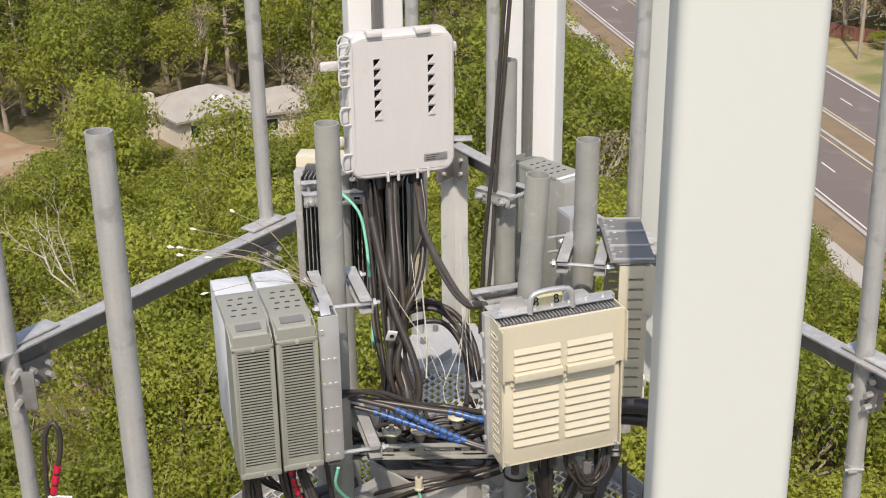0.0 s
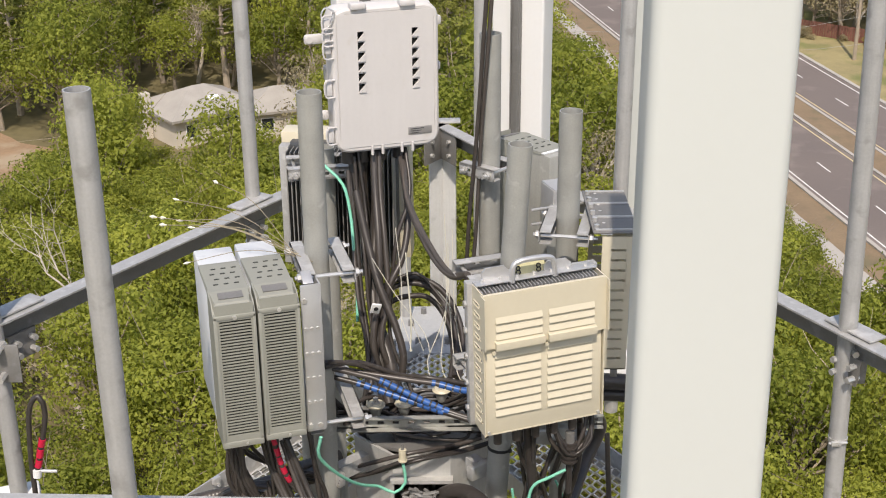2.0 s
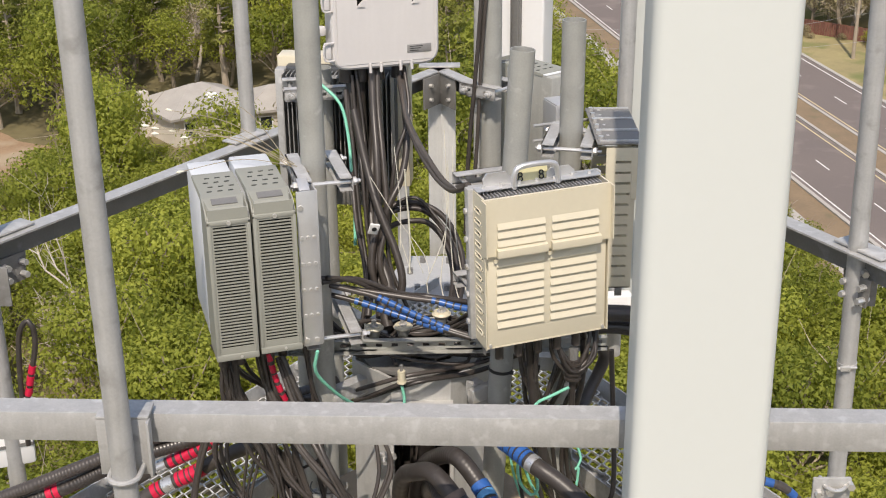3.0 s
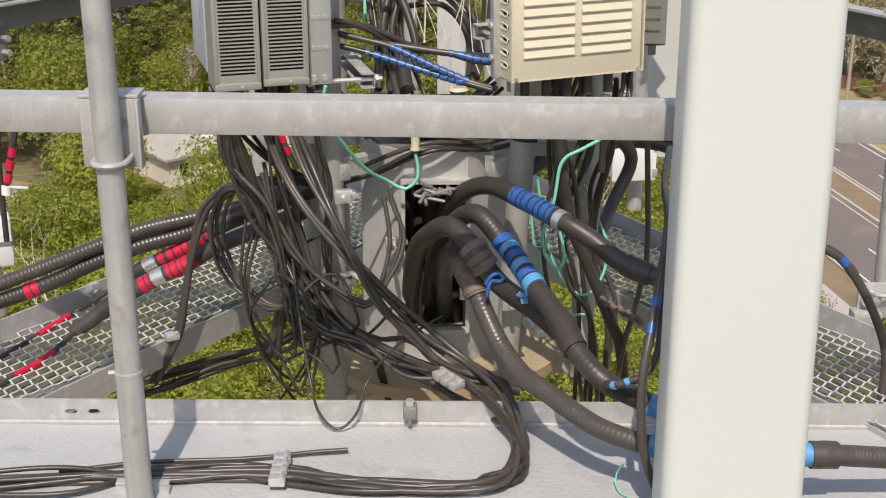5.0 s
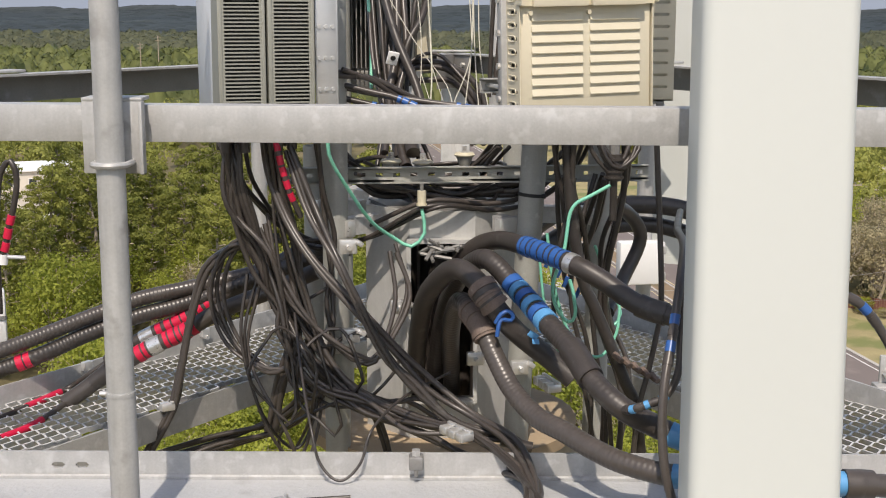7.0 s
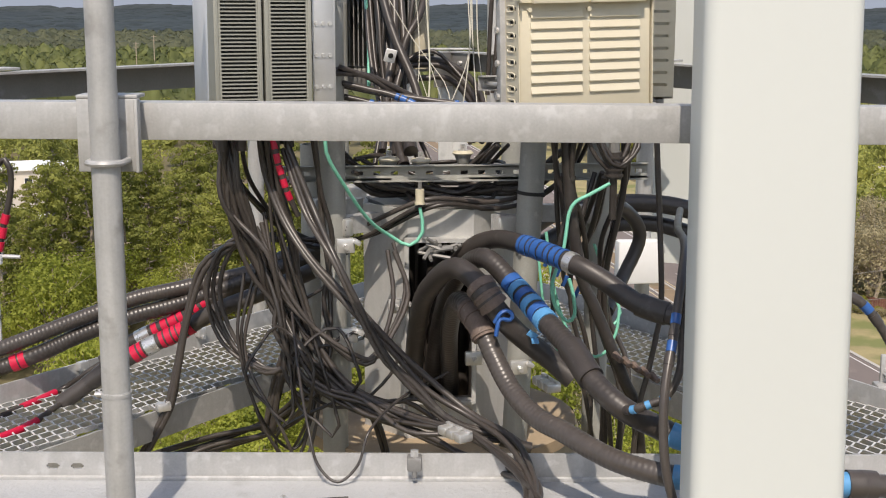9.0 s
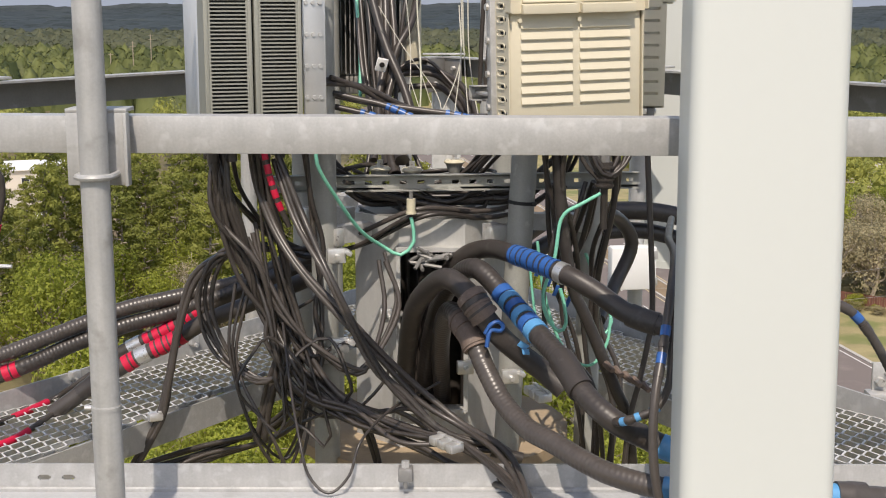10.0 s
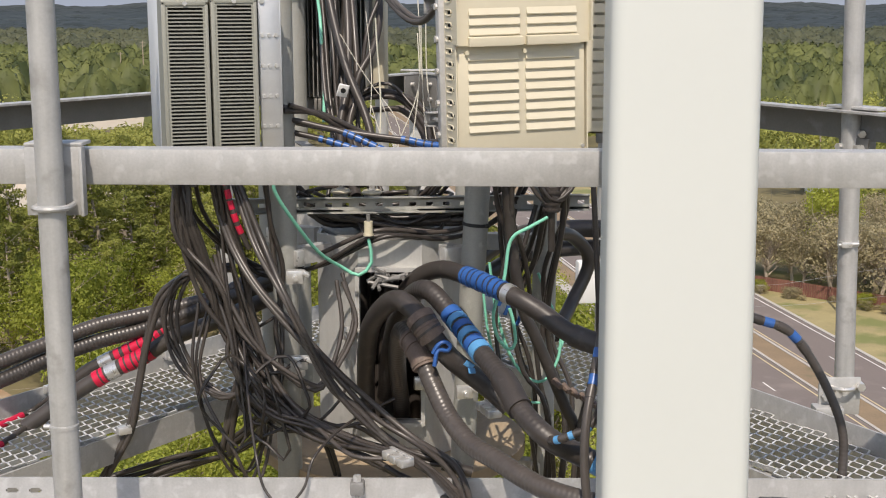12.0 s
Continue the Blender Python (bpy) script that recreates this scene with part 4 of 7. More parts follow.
def enclosure_door():
    slots = []
    for cx in (-0.082, 0.096):
        for k in range(6):
            z = H - 0.085 - k * 0.0335
            slots.append((cx - 0.0105, z - 0.027, cx + 0.0105, z))
    return slotted_sheet(W - 0.036, H - 0.036, [(a, b_ - 0.008, c_, e - 0.008) for a, b_, c_, e in slots], 0.010)


door = part("door", enclosure_door(), WHITE_BOX, enc)
door.location = (0, -0.0045, 0.018)
rim_line = []
for cx, cz, a0 in ((1, 1, 0), (-1, 1, 90), (-1, -1, 180), (1, -1, 270)):
    rim_line += [(cx * (W / 2 - 0.046) + 0.034 * math.cos(radians(a0 + q)), 0.0095, H / 2 + cz * (H / 2 - 0.046) + 0.034 * math.sin(radians(a0 + q))) for q in (0, 30, 60, 90)]
part("door_rim", Shape().tube(rim_line + rim_line[:1], 0.0130, 10, step=0.012), WHITE_BOX, enc)
# Black sheet behind the door vents paints the shade inside the box.
part("dark_core", Shape().box((0, 0.03, H / 2), (W - 0.03, 0.004, H - 0.03)), OPENING_SHADE, enc)
for cx in (-0.082, 0.096):
    for k in range(6):
        z = H - 0.085 - k * 0.0335
        hood = [(cx + 0.0115, z + 0.006), (cx + 0.0115, z - 0.018), (cx - 0.0115, z - 0.018)]
        part("vent_hood", Shape().add([(x, yy, zz) for yy in (-0.009, 0.0) for x, zz in hood], [(0, 2, 1), (3, 4, 5), (0, 1, 4, 3), (1, 2, 5, 4), (2, 0, 3, 5)]), WHITE_BOX, enc)
for z in (0.425, 0.385, 0.345, 0.22, 0.065):
    latch = part("latch", Shape().box((-W / 2 - 0.012, 0.012, z), (0.020, 0.026, 0.050 if z < 0.3 else 0.03), 0.004), WHITE_BOX, enc)
    part("latch_bail", Shape().tube([(-W / 2 + 0.004, -0.004, z - 0.028), (-W / 2 - 0.026, -0.010, z - 0.024), (-W / 2 - 0.028, -0.010, z + 0.024), (-W / 2 + 0.004, -0.004, z + 0.028)], 0.003, 6, step=0.008), WHITE_BOX, latch)
for x in (-0.09, 0.07):
    part("top_latch", Shape().box((x, 0.002, H + 0.006), (0.05, 0.036, 0.020), 0.005), WHITE_BOX, enc)
for x in (-0.055, -0.02, 0.045, 0.082):
    part("bottom_hinge", Shape().cyl((x, -0.006, -0.012), (x, -0.006, 0.018), 0.005, n=8), WHITE_BOX, enc)
part("rating_plate", Shape().box((0.108, -0.0052, 0.055), (0.080, 0.003, 0.026), 0.001), LABEL, enc, "grey printed rating plate")
for k in range(3):
    part("plate_print", Shape().box((0.098 - 0.004 * k, -0.0072, 0.062 - 0.007 * k), (0.045 - 0.008 * k, 0.001, 0.002)), INK, enc)
for x, z in ((-W / 2 - 0.045, H - 0.10), (-W / 2 - 0.02, 0.12), (W / 2 + 0.012, H - 0.07), (W / 2 + 0.008, 0.25)):
    part("wall_ear", Shape().box((x, 0.055, z), (0.06 if x < -W / 2 - 0.03 else 0.03, 0.02, 0.032), 0.008).cyl((x - 0.015, 0.042, z), (x - 0.015, 0.07, z), 0.011, n=12), WHITE_BOX, enc)
for k, x in enumerate((-0.12, -0.07, -0.015, 0.055)):
    part("cable_gland", Shape().cyl((x, 0.06, -0.05), (x, 0.06, 0.012), 0.024, 0.020, n=16), RUBBER, enc)
part("pipe_bracket", Shape().box((-0.02, 0.14, H * 0.5), (0.30, 0.03, 0.05), 0.004), GALV, enc)
loop = [(-W / 2 - 0.012, 0.01, H - 0.04), (-W / 2 - 0.03, 0.0, H - 0.02), (-W / 2 - 0.016, 0.0, H + 0.006), (-W / 2 + 0.012, -0.004, H - 0.01), (-W / 2 - 0.004, -0.004, H - 0.05), (-W / 2 - 0.026, 0, H - 0.06)]
part("lanyard", Shape().tube(loop, 0.0028, 6, step=0.008), ZINC, enc)

# ---------------------------------------------------------------- panel antennas


def rounded_bar(w, d, h, r, seg=6):
    """An upright bar with rounded front corners and closed ends, front at -y."""
    out = []
    for cx, cy, a0 in ((w / 2 - r, -d / 2 + r, -90), (w / 2 - r * 0.4, d / 2 - r * 0.4, 0), (-w / 2 + r * 0.4, d / 2 - r * 0.4, 90), (-w / 2 + r, -d / 2 + r, 180)):
        rr = r if cy < 0 else r * 0.4
        out += [(cx + rr * math.cos(radians(a0 + 90 * k / seg)), cy + rr * math.sin(radians(a0 + 90 * k / seg))) for k in range(seg + 1)]
    n = len(out)
    s = Shape()
    s.add([(x, y, z) for z in (0, h) for x, y in out], [(k, (k + 1) % n, n + (k + 1) % n, n + k) for k in range(n)] + [tuple(range(n - 1, -1, -1)), tuple(range(n, 2 * n))])
    return s


def panel_antenna(label, m, w, d, h, mat, reach=0.08):
    a = thing("panel_antenna", label, "antenna", m, "panel antennas")
    part("radome", rounded_bar(w, d, h, 0.028), mat, a)
    part("end_cap", rounded_bar(w + 0.003, d + 0.003, 0.03, 0.029), mat, a)
    if reach:
        part("spine", Shape().box((0, d / 2 + 0.012, h / 2), (0.05, 0.026, h - 0.1), 0.003).box((-0.018, d / 2 + 0.028, h / 2), (0.006, 0.012, h - 0.1)).box((0.018, d / 2 + 0.028, h / 2), (0.006, 0.012, h - 0.1)), GALV_DULL, a)
        for z in (0.15, h - 0.2):
            part("bracket", Shape().box((0, d / 2 + 0.02 + reach / 2, z), (0.09, reach, 0.06), 0.005), GALV, a)
    return a


panel_antenna("tall ivory panel antenna in front of the handrail", pose(0.608, -0.397, -0.42, -4.5, 0.48, 0), 0.300, 0.13, 3.35, RADOME, 0.15)
mount_pipe("galvanised antenna pipe behind the tall ivory panel", 0.66, -0.087, -0.34, 2.8)
saddle("galvanised saddle plate behind the tall ivory panel", pose(0.66, -0.087, 0.684), 0.13, 0.155, (-0.052,))
panel_antenna("white panel antenna on the far rail, seen from behind", pose(0.43, 3.32, 0.42, 0, 0, 152), 0.27, 0.13, 2.4, WHITE_PANEL, 0.24)
panel_antenna("white panel antenna at the back corner, seen from behind", pose(-0.345, 3.36, 0.95, 0, 0, -160), 0.27, 0.13, 1.9, WHITE_PANEL, 0.30)
panel_antenna("ivory panel antenna on the far rail", pose(0.925, 2.44, -0.05, 0, 0, 155), 0.27, 0.14, 2.8, RADOME, 0.0)
BOX_AT = (0.7665, 2.2, -0.014)
wb = thing("junction_box", "white junction box with a lid, beyond the walkway", "box", pose(BOX_AT[0], BOX_AT[1], BOX_AT[2], 0, 0, 8) @ Matrix.Scale(1.057, 4))
part("body", Shape().box((0, 0.03, 0), (0.165, 0.06, 0.156), 0.008), WHITE_PANEL, wb)
part("lid", Shape().box((0, -0.006, 0), (0.172, 0.014, 0.162), 0.006), WHITE_PANEL, wb)
for cz in (0.05, -0.05):
    part("catch", Shape().box((0.08, -0.012, cz), (0.02, 0.012, 0.03), 0.002), GALV, wb)
wl = thing("antenna_unit", "white rounded antenna end beside the side walkway", "antenna", pose(-1.462, 1.125, 0.024, 0, 0, 20))
part("shell", Shape().box((0, 0, 0), (0.15, 0.09, 0.165), 0.012), WHITE_PANEL, wl)
part("seam", Shape().box((0.0, -0.047, 0.0), (0.152, 0.004, 0.012)), GALV_DULL, wl)

# ---------------------------------------------------------------- cables
rng = random.Random(7)


def cable(name, label, pts, r, mat=None, rib=0.0, n=8, group="", category="cable", step=0.03):
    return thing(name, label, category, group=group, shape=Shape().tube(pts, r, n, rib, step=step), mat=mat or RUBBER, angle=60)


def cut(pts, a, b, step=0.006):
    """The piece of the smooth line through pts between two fractions of its length."""
    line = smooth_line(pts, step)
    return line[int(a * (len(line) - 1)):max(int(a * (len(line) - 1)) + 2, int(b * (len(line) - 1)) + 1)]


def wrap(owner, pts, a, b, r, mats, bands, label=""):
    """Bands of tape round a cable between two fractions of its length."""
    for k in range(bands):
        f0, f1 = a + (b - a) * k / bands, a + (b - a) * (k + 0.72) / bands
        part("tape", Shape().tube(cut(pts, f0, f1), r * (1.07 + 0.03 * (k % 2)), 14, step=0.01), mats[k % len(mats)], owner, label if k == 0 else "", 60)


def feeder(label, pts, r, rib=0.0, mat=None):
    f = thing("feeder_cable", label, "cable", group="thick feeder cables")
    part("jacket", Shape().tube(pts, r, 18, rib, step=0.012), mat or RUBBER, f, "", 60)
    return f


A = [(-0.02, 0.95, 0.0), (0.005, 0.86, 0.192), (0.06, 0.79, 0.297), (0.13, 0.73, 0.338), (0.201, 0.62, 0.343), (0.317, 0.47, 0.322), (0.392, 0.42, 0.288), (0.471, 0.37, 0.24), (0.564, 0.32, 0.217), (0.70, 0.26, 0.197)]
fa = feeder("thick black feeder cable with blue tape bands from the mast opening", A, 0.026, mat=FADED)
wrap(fa, A, 0.475, 0.612, 0.026, [BLUE], 8, "blue tape bands")
part("tape", Shape().tube(cut(A, 0.617, 0.637), 0.0285, 14, step=0.01), SILVER, fa, "white printed band", 60)
part("boot", Shape().tube(cut(A, 0.80, 0.86), 0.030, 14, step=0.01), FADED, fa, "", 60)
B = [(-0.041, 0.95, -0.107), (-0.016, 0.8, 0.104), (0.025, 0.62, 0.254), (0.091, 0.5, 0.33), (0.166, 0.41, 0.275), (0.238, 0.25, 0.217), (0.290, 0.14, 0.176), (0.325, 0.05, 0.133), (0.383, -0.02, 0.09), (0.461, -0.02, 0.047), (0.528, -0.04, 0.022), (0.665, -0.08, 0.001)]
fb = feeder("thick black feeder cable with pale blue tape bands", B, 0.0265, 0.008, mat=FADED)
wrap(fb, B, 0.479, 0.609, 0.027, [BLUE, BLUE_PALE], 6, "blue tape bands")
part("boot", Shape().tube(cut(B, 0.671, 0.745), 0.032, 16, step=0.01), FADED, fb, "dusty rubber splice boot", 60)
part("tape", Shape().tube(cut(B, 0.891, 0.921), 0.0285, 14, step=0.01), BLUE_PALE, fb, "", 60)
C1 = [(-0.097, 1.0, -0.301), (-0.097, 0.86, -0.064), (-0.074, 0.66, 0.161), (-0.032, 0.52, 0.267), (0.017, 0.44, 0.315), (0.066, 0.38, 0.296), (0.103, 0.345, 0.25), (0.152, 0.345, 0.187), (0.205, 0.37, 0.135), (0.257, 0.38, 0.092), (0.314, 0.36, 0.045)]
fc = feeder("thick black feeder cable arching out of the mast into a boot", C1, 0.0275, mat=FADED)
part("boot", Shape().tube(cut(C1, 0.735, 0.785), 0.0355, 16, step=0.01), BOOT, fc, "dusty brown rubber boot", 60)
for f_ in (0.758, 0.778):
    part("boot_ridge", Shape().tube(cut(C1, f_, f_ + 0.008), 0.038, 16, step=0.006), BOOT, fc, "", 60)
part("boot_collar", Shape().tube(cut(C1, 0.735, 0.750), 0.0385, 16, step=0.01), BOOT, fc, "", 60)
for f_ in (0.752, 0.768):
    part("boot_band", Shape().tube(cut(C1, f_, f_ + 0.005), 0.0372, 16, step=0.006), FADED, fc, "", 60)
C2 = [(0.01, 0.95, -0.16), (0.004, 0.72, 0.074), (0.024, 0.55, 0.203), (0.06, 0.43, 0.2), (0.085, 0.37, 0.170), (0.114, 0.33, 0.109), (0.154, 0.27, 0.044), (0.208, 0.18, 0.004), (0.269, 0.1, -0.008), (0.328, 0.03, -0.025), (0.385, -0.03, -0.035), (0.466, -0.08, -0.043), (0.518, -0.1, -0.044), (0.658, -0.12, -0.046), (0.869, -0.12, -0.052), (0.957, -0.11, -0.06), (1.5, -0.06, -0.12)]
fd = feeder("thick black corrugated feeder cable lying over the deck edge", C2, 0.0255, 0.012)
part("boot", Shape().tube(cut(C2, 0.268, 0.314), 0.034, 16, step=0.01), BOOT, fd, "dusty brown rubber boot", 60)
for f_ in (0.268, 0.284, 0.306):
    part("boot_ridge", Shape().tube(cut(C2, f_, f_ + 0.006), 0.0365, 16, step=0.006), BOOT, fd, "", 60)
part("tape", Shape().tube(cut(C2, 0.589, 0.605), 0.0275, 14, step=0.01), BLUE_PALE, fd, "pale blue tape band", 60)
part("tape", Shape().tube(cut(C2, 0.725, 0.737), 0.0285, 14, step=0.01), BLUE_PALE, fd, "", 60)
part("splice", Shape().tube(cut(C2, 0.737, 0.775), 0.033, 16, step=0.01), RUBBER, fd, "black heat-shrink splice", 60)
tie = thing("tape_tail", "loose end of blue tape knotted round a feeder boot", "tape", group="loose tape", shape=Shape().tube([(0.112, 0.306, 0.205), (0.125, 0.302, 0.228), (0.142, 0.305, 0.236), (0.156, 0.312, 0.224), (0.150, 0.315, 0.21), (0.126, 0.305, 0.214), (0.119, 0.303, 0.195), (0.116, 0.303, 0.172)], 0.0055, 6, step=0.01), mat=BLUE)
thing("tape_tail", "torn end of pale blue tape hanging off a feeder", "tape", group="loose tape", shape=Shape().box((0.205, 0.30, 0.176), (0.026, 0.004, 0.016), 0.001, pose(0, 0, 0, 20, 35, 15)), mat=BLUE_PALE)
thing("tape_tail", "torn end of pale blue tape hanging off a feeder", "tape", group="loose tape", shape=Shape().box((0.212, 0.30, 0.160), (0.022, 0.004, 0.014), 0.001, pose(0, 0, 0, -25, 10, 40)), mat=BLUE_PALE)
for x, z in ((0.318, 0.235), (0.352, 0.205), (0.268, 0.29), (0.300, 0.262)):
    thing("tape_tail", "scrap of blue tape hanging from a thin cable", "tape", group="loose tape", shape=Shape().box((x, 0.66, z), (0.012, 0.004, 0.032), 0.001, pose(0, 0, 0, 10, 20, 30)), mat=BLUE)

L1 = [(-0.30, 1.0, 0.31), (-0.45, 1.02, 0.25), (-0.576, 1.02, 0.19), (-0.785, 1.0, 0.143), (-0.92, 0.98, 0.116), (-1.038, 0.96, 0.077), (-1.191, 0.94, 0.02), (-1.344, 0.92, -0.036), (-1.60, 0.9, -0.13)]
feeder("glossy black corrugated feeder cable running out along the walkway", L1, 0.0225, 0.018)
L2 = [(-0.30, 0.98, 0.27), (-0.45, 0.99, 0.22), (-0.594, 1.0, 0.165), (-0.787, 1.0, 0.098), (-0.941, 0.98, 0.059), (-1.095, 0.96, 0.005), (-1.25, 0.94, -0.061), (-1.58, 0.9, -0.17)]
f2 = feeder("glossy black corrugated feeder cable with a red band", L2, 0.0245, 0.018)
wrap(f2, L2, 0.745, 0.79, 0.0245, [RED], 2, "red tape bands")
L3 = [(-0.327, 0.97, 0.29), (-0.448, 0.99, 0.228), (-0.603, 1.0, 0.155), (-0.707, 1.0, 0.106), (-0.794, 1.0, 0.053), (-0.913, 1.0, -0.005), (-0.983, 1.0, -0.044), (-1.04, 1.0, -0.087)]
f3 = feeder("black feeder cable with red tape bands and a foil label", L3, 0.0215)
wrap(f3, L3, 0.544, 0.783, 0.0215, [RED], 7, "red tape bands")
part("foil_label", Shape().tube(cut(L3, 0.788, 0.843), 0.0235, 16, step=0.01), SILVER, f3, "printed foil label", 60)
L4 = [(-0.389, 0.9, 0.215), (-0.522, 0.9, 0.156), (-0.589, 0.9, 0.13), (-0.689, 0.895, 0.089), (-0.773, 0.89, 0.038), (-0.888, 0.885, -0.017), (-1.024, 0.87, -0.099), (-1.073, 0.86, -0.134), (-1.13, 0.85, -0.173)]
f4 = feeder("black feeder cable with red tape bands lying on the grating", L4, 0.0245)
wrap(f4, L4, 0.47, 0.60, 0.0245, [RED], 5, "red tape bands")
part("foil_label", Shape().tube(cut(L4, 0.605, 0.645), 0.0268, 16, step=0.01), SILVER, f4, "printed foil label", 60)
wrap(f4, L4, 0.652, 0.70, 0.0245, [RED], 2)
part("boot", Shape().tube(cut(L4, 0.80, 1.0), 0.031, 16, step=0.01, taper=0.45), RUBBER, f4, "tapered heat-shrink boot", 60)
TL = [(-1.122, 0.85, -0.168), (-1.167, 0.671, -0.18), (-1.221, 0.549, -0.18), (-1.285, 0.391, -0.18)]
t4 = thing("jumper_cable", "thin cable with red tape trailing over the grating", "cable", group="jumper cables")
part("jacket", Shape().tube(TL, 0.009, 10, step=0.02), RUBBER, t4, "", 60)
wrap(t4, TL, 0.30, 0.80, 0.0105, [RED], 1, "red tape sleeve")
TL2 = [(-1.031, 1.0, -0.082), (-1.1, 0.99, -0.127), (-1.175, 1.005, -0.178), (-1.262, 0.767, -0.178), (-1.331, 0.6, -0.178)]
t5 = thing("jumper_cable", "thin cable with a red sleeve over the grating", "cable", group="jumper cables")
part("jacket", Shape().tube(TL2, 0.0085, 10, step=0.02), RUBBER, t5, "", 60)
wrap(t5, TL2, 0.34, 0.68, 0.0105, [RED], 1, "red tape sleeve")


def bundle(label, pts, count, spread, r, seed, ends=1.0, mat=None):
    """Several thin cables that follow one line loosely; each is a thing of its own."""
    g = random.Random(seed)
    made = []
    for k in range(count):
        a, q = g.uniform(0, 2 * math.pi), spread * math.sqrt(g.random())
        off = Vector((math.cos(a), 0.7 * math.sin(a), math.sin(a))) * q
        line = []
        for i, p in enumerate(pts):
            f = ends if i in (0, len(pts) - 1) else 1.0
            jit = Vector((g.gauss(0, 1), g.gauss(0, 0.7), g.gauss(0, 1))) * spread * 0.38
            line.append(Vector(p) + off * f + jit * f)
        made.append(cable("jumper_cable", label, line, r * g.uniform(0.85, 1.15), mat, group="jumper cables", n=7))
    return made


JB = "thin black jumper cable in the tangle below the radios"
J1 = [(-0.59, 0.60, 0.66), (-0.585, 0.60, 0.56), (-0.565, 0.61, 0.44), (-0.515, 0.62, 0.30), (-0.47, 0.62, 0.19), (-0.425, 0.61, 0.085), (-0.35, 0.60, -0.03), (-0.227, 0.57, -0.095), (-0.08, 0.48, -0.118), (0.06, 0.39, -0.12), (0.18, 0.22, -0.165), (0.195, 0.06, -0.185), (0.13, -0.03, -0.188), (0.0, -0.06, -0.188), (-0.2, -0.035, -0.188), (-0.40, 0.02, -0.188), (-0.66, 0.02, -0.188), (-0.93, -0.04, -0.188), (-1.5, -0.09, -0.188)]
g1 = random.Random(3)
for k in range(5):
    line = []
    for i, p in enumerate(J1):
        s = 0.019 if i < 7 else 0.013 if i < 12 else 0.028
        q = Vector(p) + Vector((g1.gauss(0, s), g1.gauss(0, s), g1.gauss(0, s) if i < 8 else abs(g1.gauss(0, 0.008))))
        line.append(q)
    cable("jumper_cable", "thin black jumper cable looping down onto the deck", line, 0.0068, group="jumper cables", n=7)
bundle(JB, [(-0.575, 0.58, 0.64), (-0.56, 0.60, 0.50), (-0.50, 0.66, 0.33), (-0.42, 0.72, 0.16), (-0.36, 0.74, 0.02), (-0.30, 0.70, -0.05), (-0.18, 0.70, -0.18), (-0.12, 0.74, -0.5)], 2, 0.022, 0.0075, 11)
bundle(JB, [(-0.47, 0.60, 0.66), (-0.46, 0.62, 0.52), (-0.44, 0.66, 0.36), (-0.41, 0.67, 0.20), (-0.36, 0.64, 0.06), (-0.27, 0.60, -0.05), (-0.10, 0.5, -0.10), (0.06, 0.38, -0.115), (0.17, 0.24, -0.155), (0.19, 0.10, -0.183), (0.1, -0.02, -0.185), (-0.2, -0.03, -0.185), (-0.6, 0.0, -0.185), (-1.5, -0.05, -0.185)], 3, 0.012, 0.0075, 12)
bundle(JB, [(-0.365, 0.64, 0.68), (-0.355, 0.66, 0.50), (-0.335, 0.68, 0.35), (-0.325, 0.68, 0.20), (-0.33, 0.66, 0.06), (-0.38, 0.62, -0.08), (-0.45, 0.64, 0.02), (-0.42, 0.66, 0.18)], 3, 0.022, 0.007, 13)
bundle(JB, [(-0.47, 0.64, 0.20), (-0.38, 0.62, 0.06), (-0.27, 0.60, 0.10), (-0.17, 0.62, 0.0), (-0.28, 0.62, -0.12), (-0.42, 0.66, -0.10), (-0.47, 0.68, 0.08), (-0.36, 0.66, 0.20)], 1, 0.03, 0.0055, 14)
bundle(JB, [(-0.52, 0.66, 0.24), (-0.56, 0.64, 0.05), (-0.50, 0.62, -0.15), (-0.42, 0.64, -0.27), (-0.36, 0.66, -0.12), (-0.38, 0.68, 0.08)], 3, 0.04, 0.0045, 15)
bundle("thin black jumper cable bunched below the grey radios", [(-0.574, 0.6, 0.619), (-0.563, 0.6, 0.506), (-0.541, 0.62, 0.396), (-0.512, 0.63, 0.286), (-0.458, 0.64, 0.142), (-0.365, 0.62, 0.003), (-0.24, 0.58, -0.097), (-0.054, 0.48, -0.151), (0.079, 0.38, -0.178), (0.19, 0.23, -0.165), (0.19, 0.08, -0.183), (0.11, -0.03, -0.186), (-0.1, -0.045, -0.186), (-0.4, 0.015, -0.186), (-0.8, 0.0, -0.186), (-1.5, -0.06, -0.186)], 4, 0.012, 0.0072, 81)
bundle("thin black jumper cable bunched below the grey radios", [(-0.602, 0.66, 0.613), (-0.583, 0.66, 0.498), (-0.557, 0.68, 0.37), (-0.51, 0.7, 0.256), (-0.459, 0.72, 0.155), (-0.44, 0.74, 0.052), (-0.477, 0.76, -0.087), (-0.518, 0.8, -0.235)], 4, 0.013, 0.0078, 82)
bundle("black jumper cable crowded over the mast top", [(0.30, 0.74, 0.519), (0.31, 0.8, 0.37), (0.335, 0.86, 0.247), (0.39, 0.84, 0.345), (0.405, 0.74, 0.518)], 3, 0.022, 0.0080, 93)
bundle("black jumper cable crowded over the mast top", [(-0.269, 0.9, 0.524), (-0.183, 1.0, 0.489), (-0.074, 1.06, 0.434), (0.06, 1.02, 0.477), (0.152, 0.9, 0.594)], 5, 0.022, 0.0065, 92)
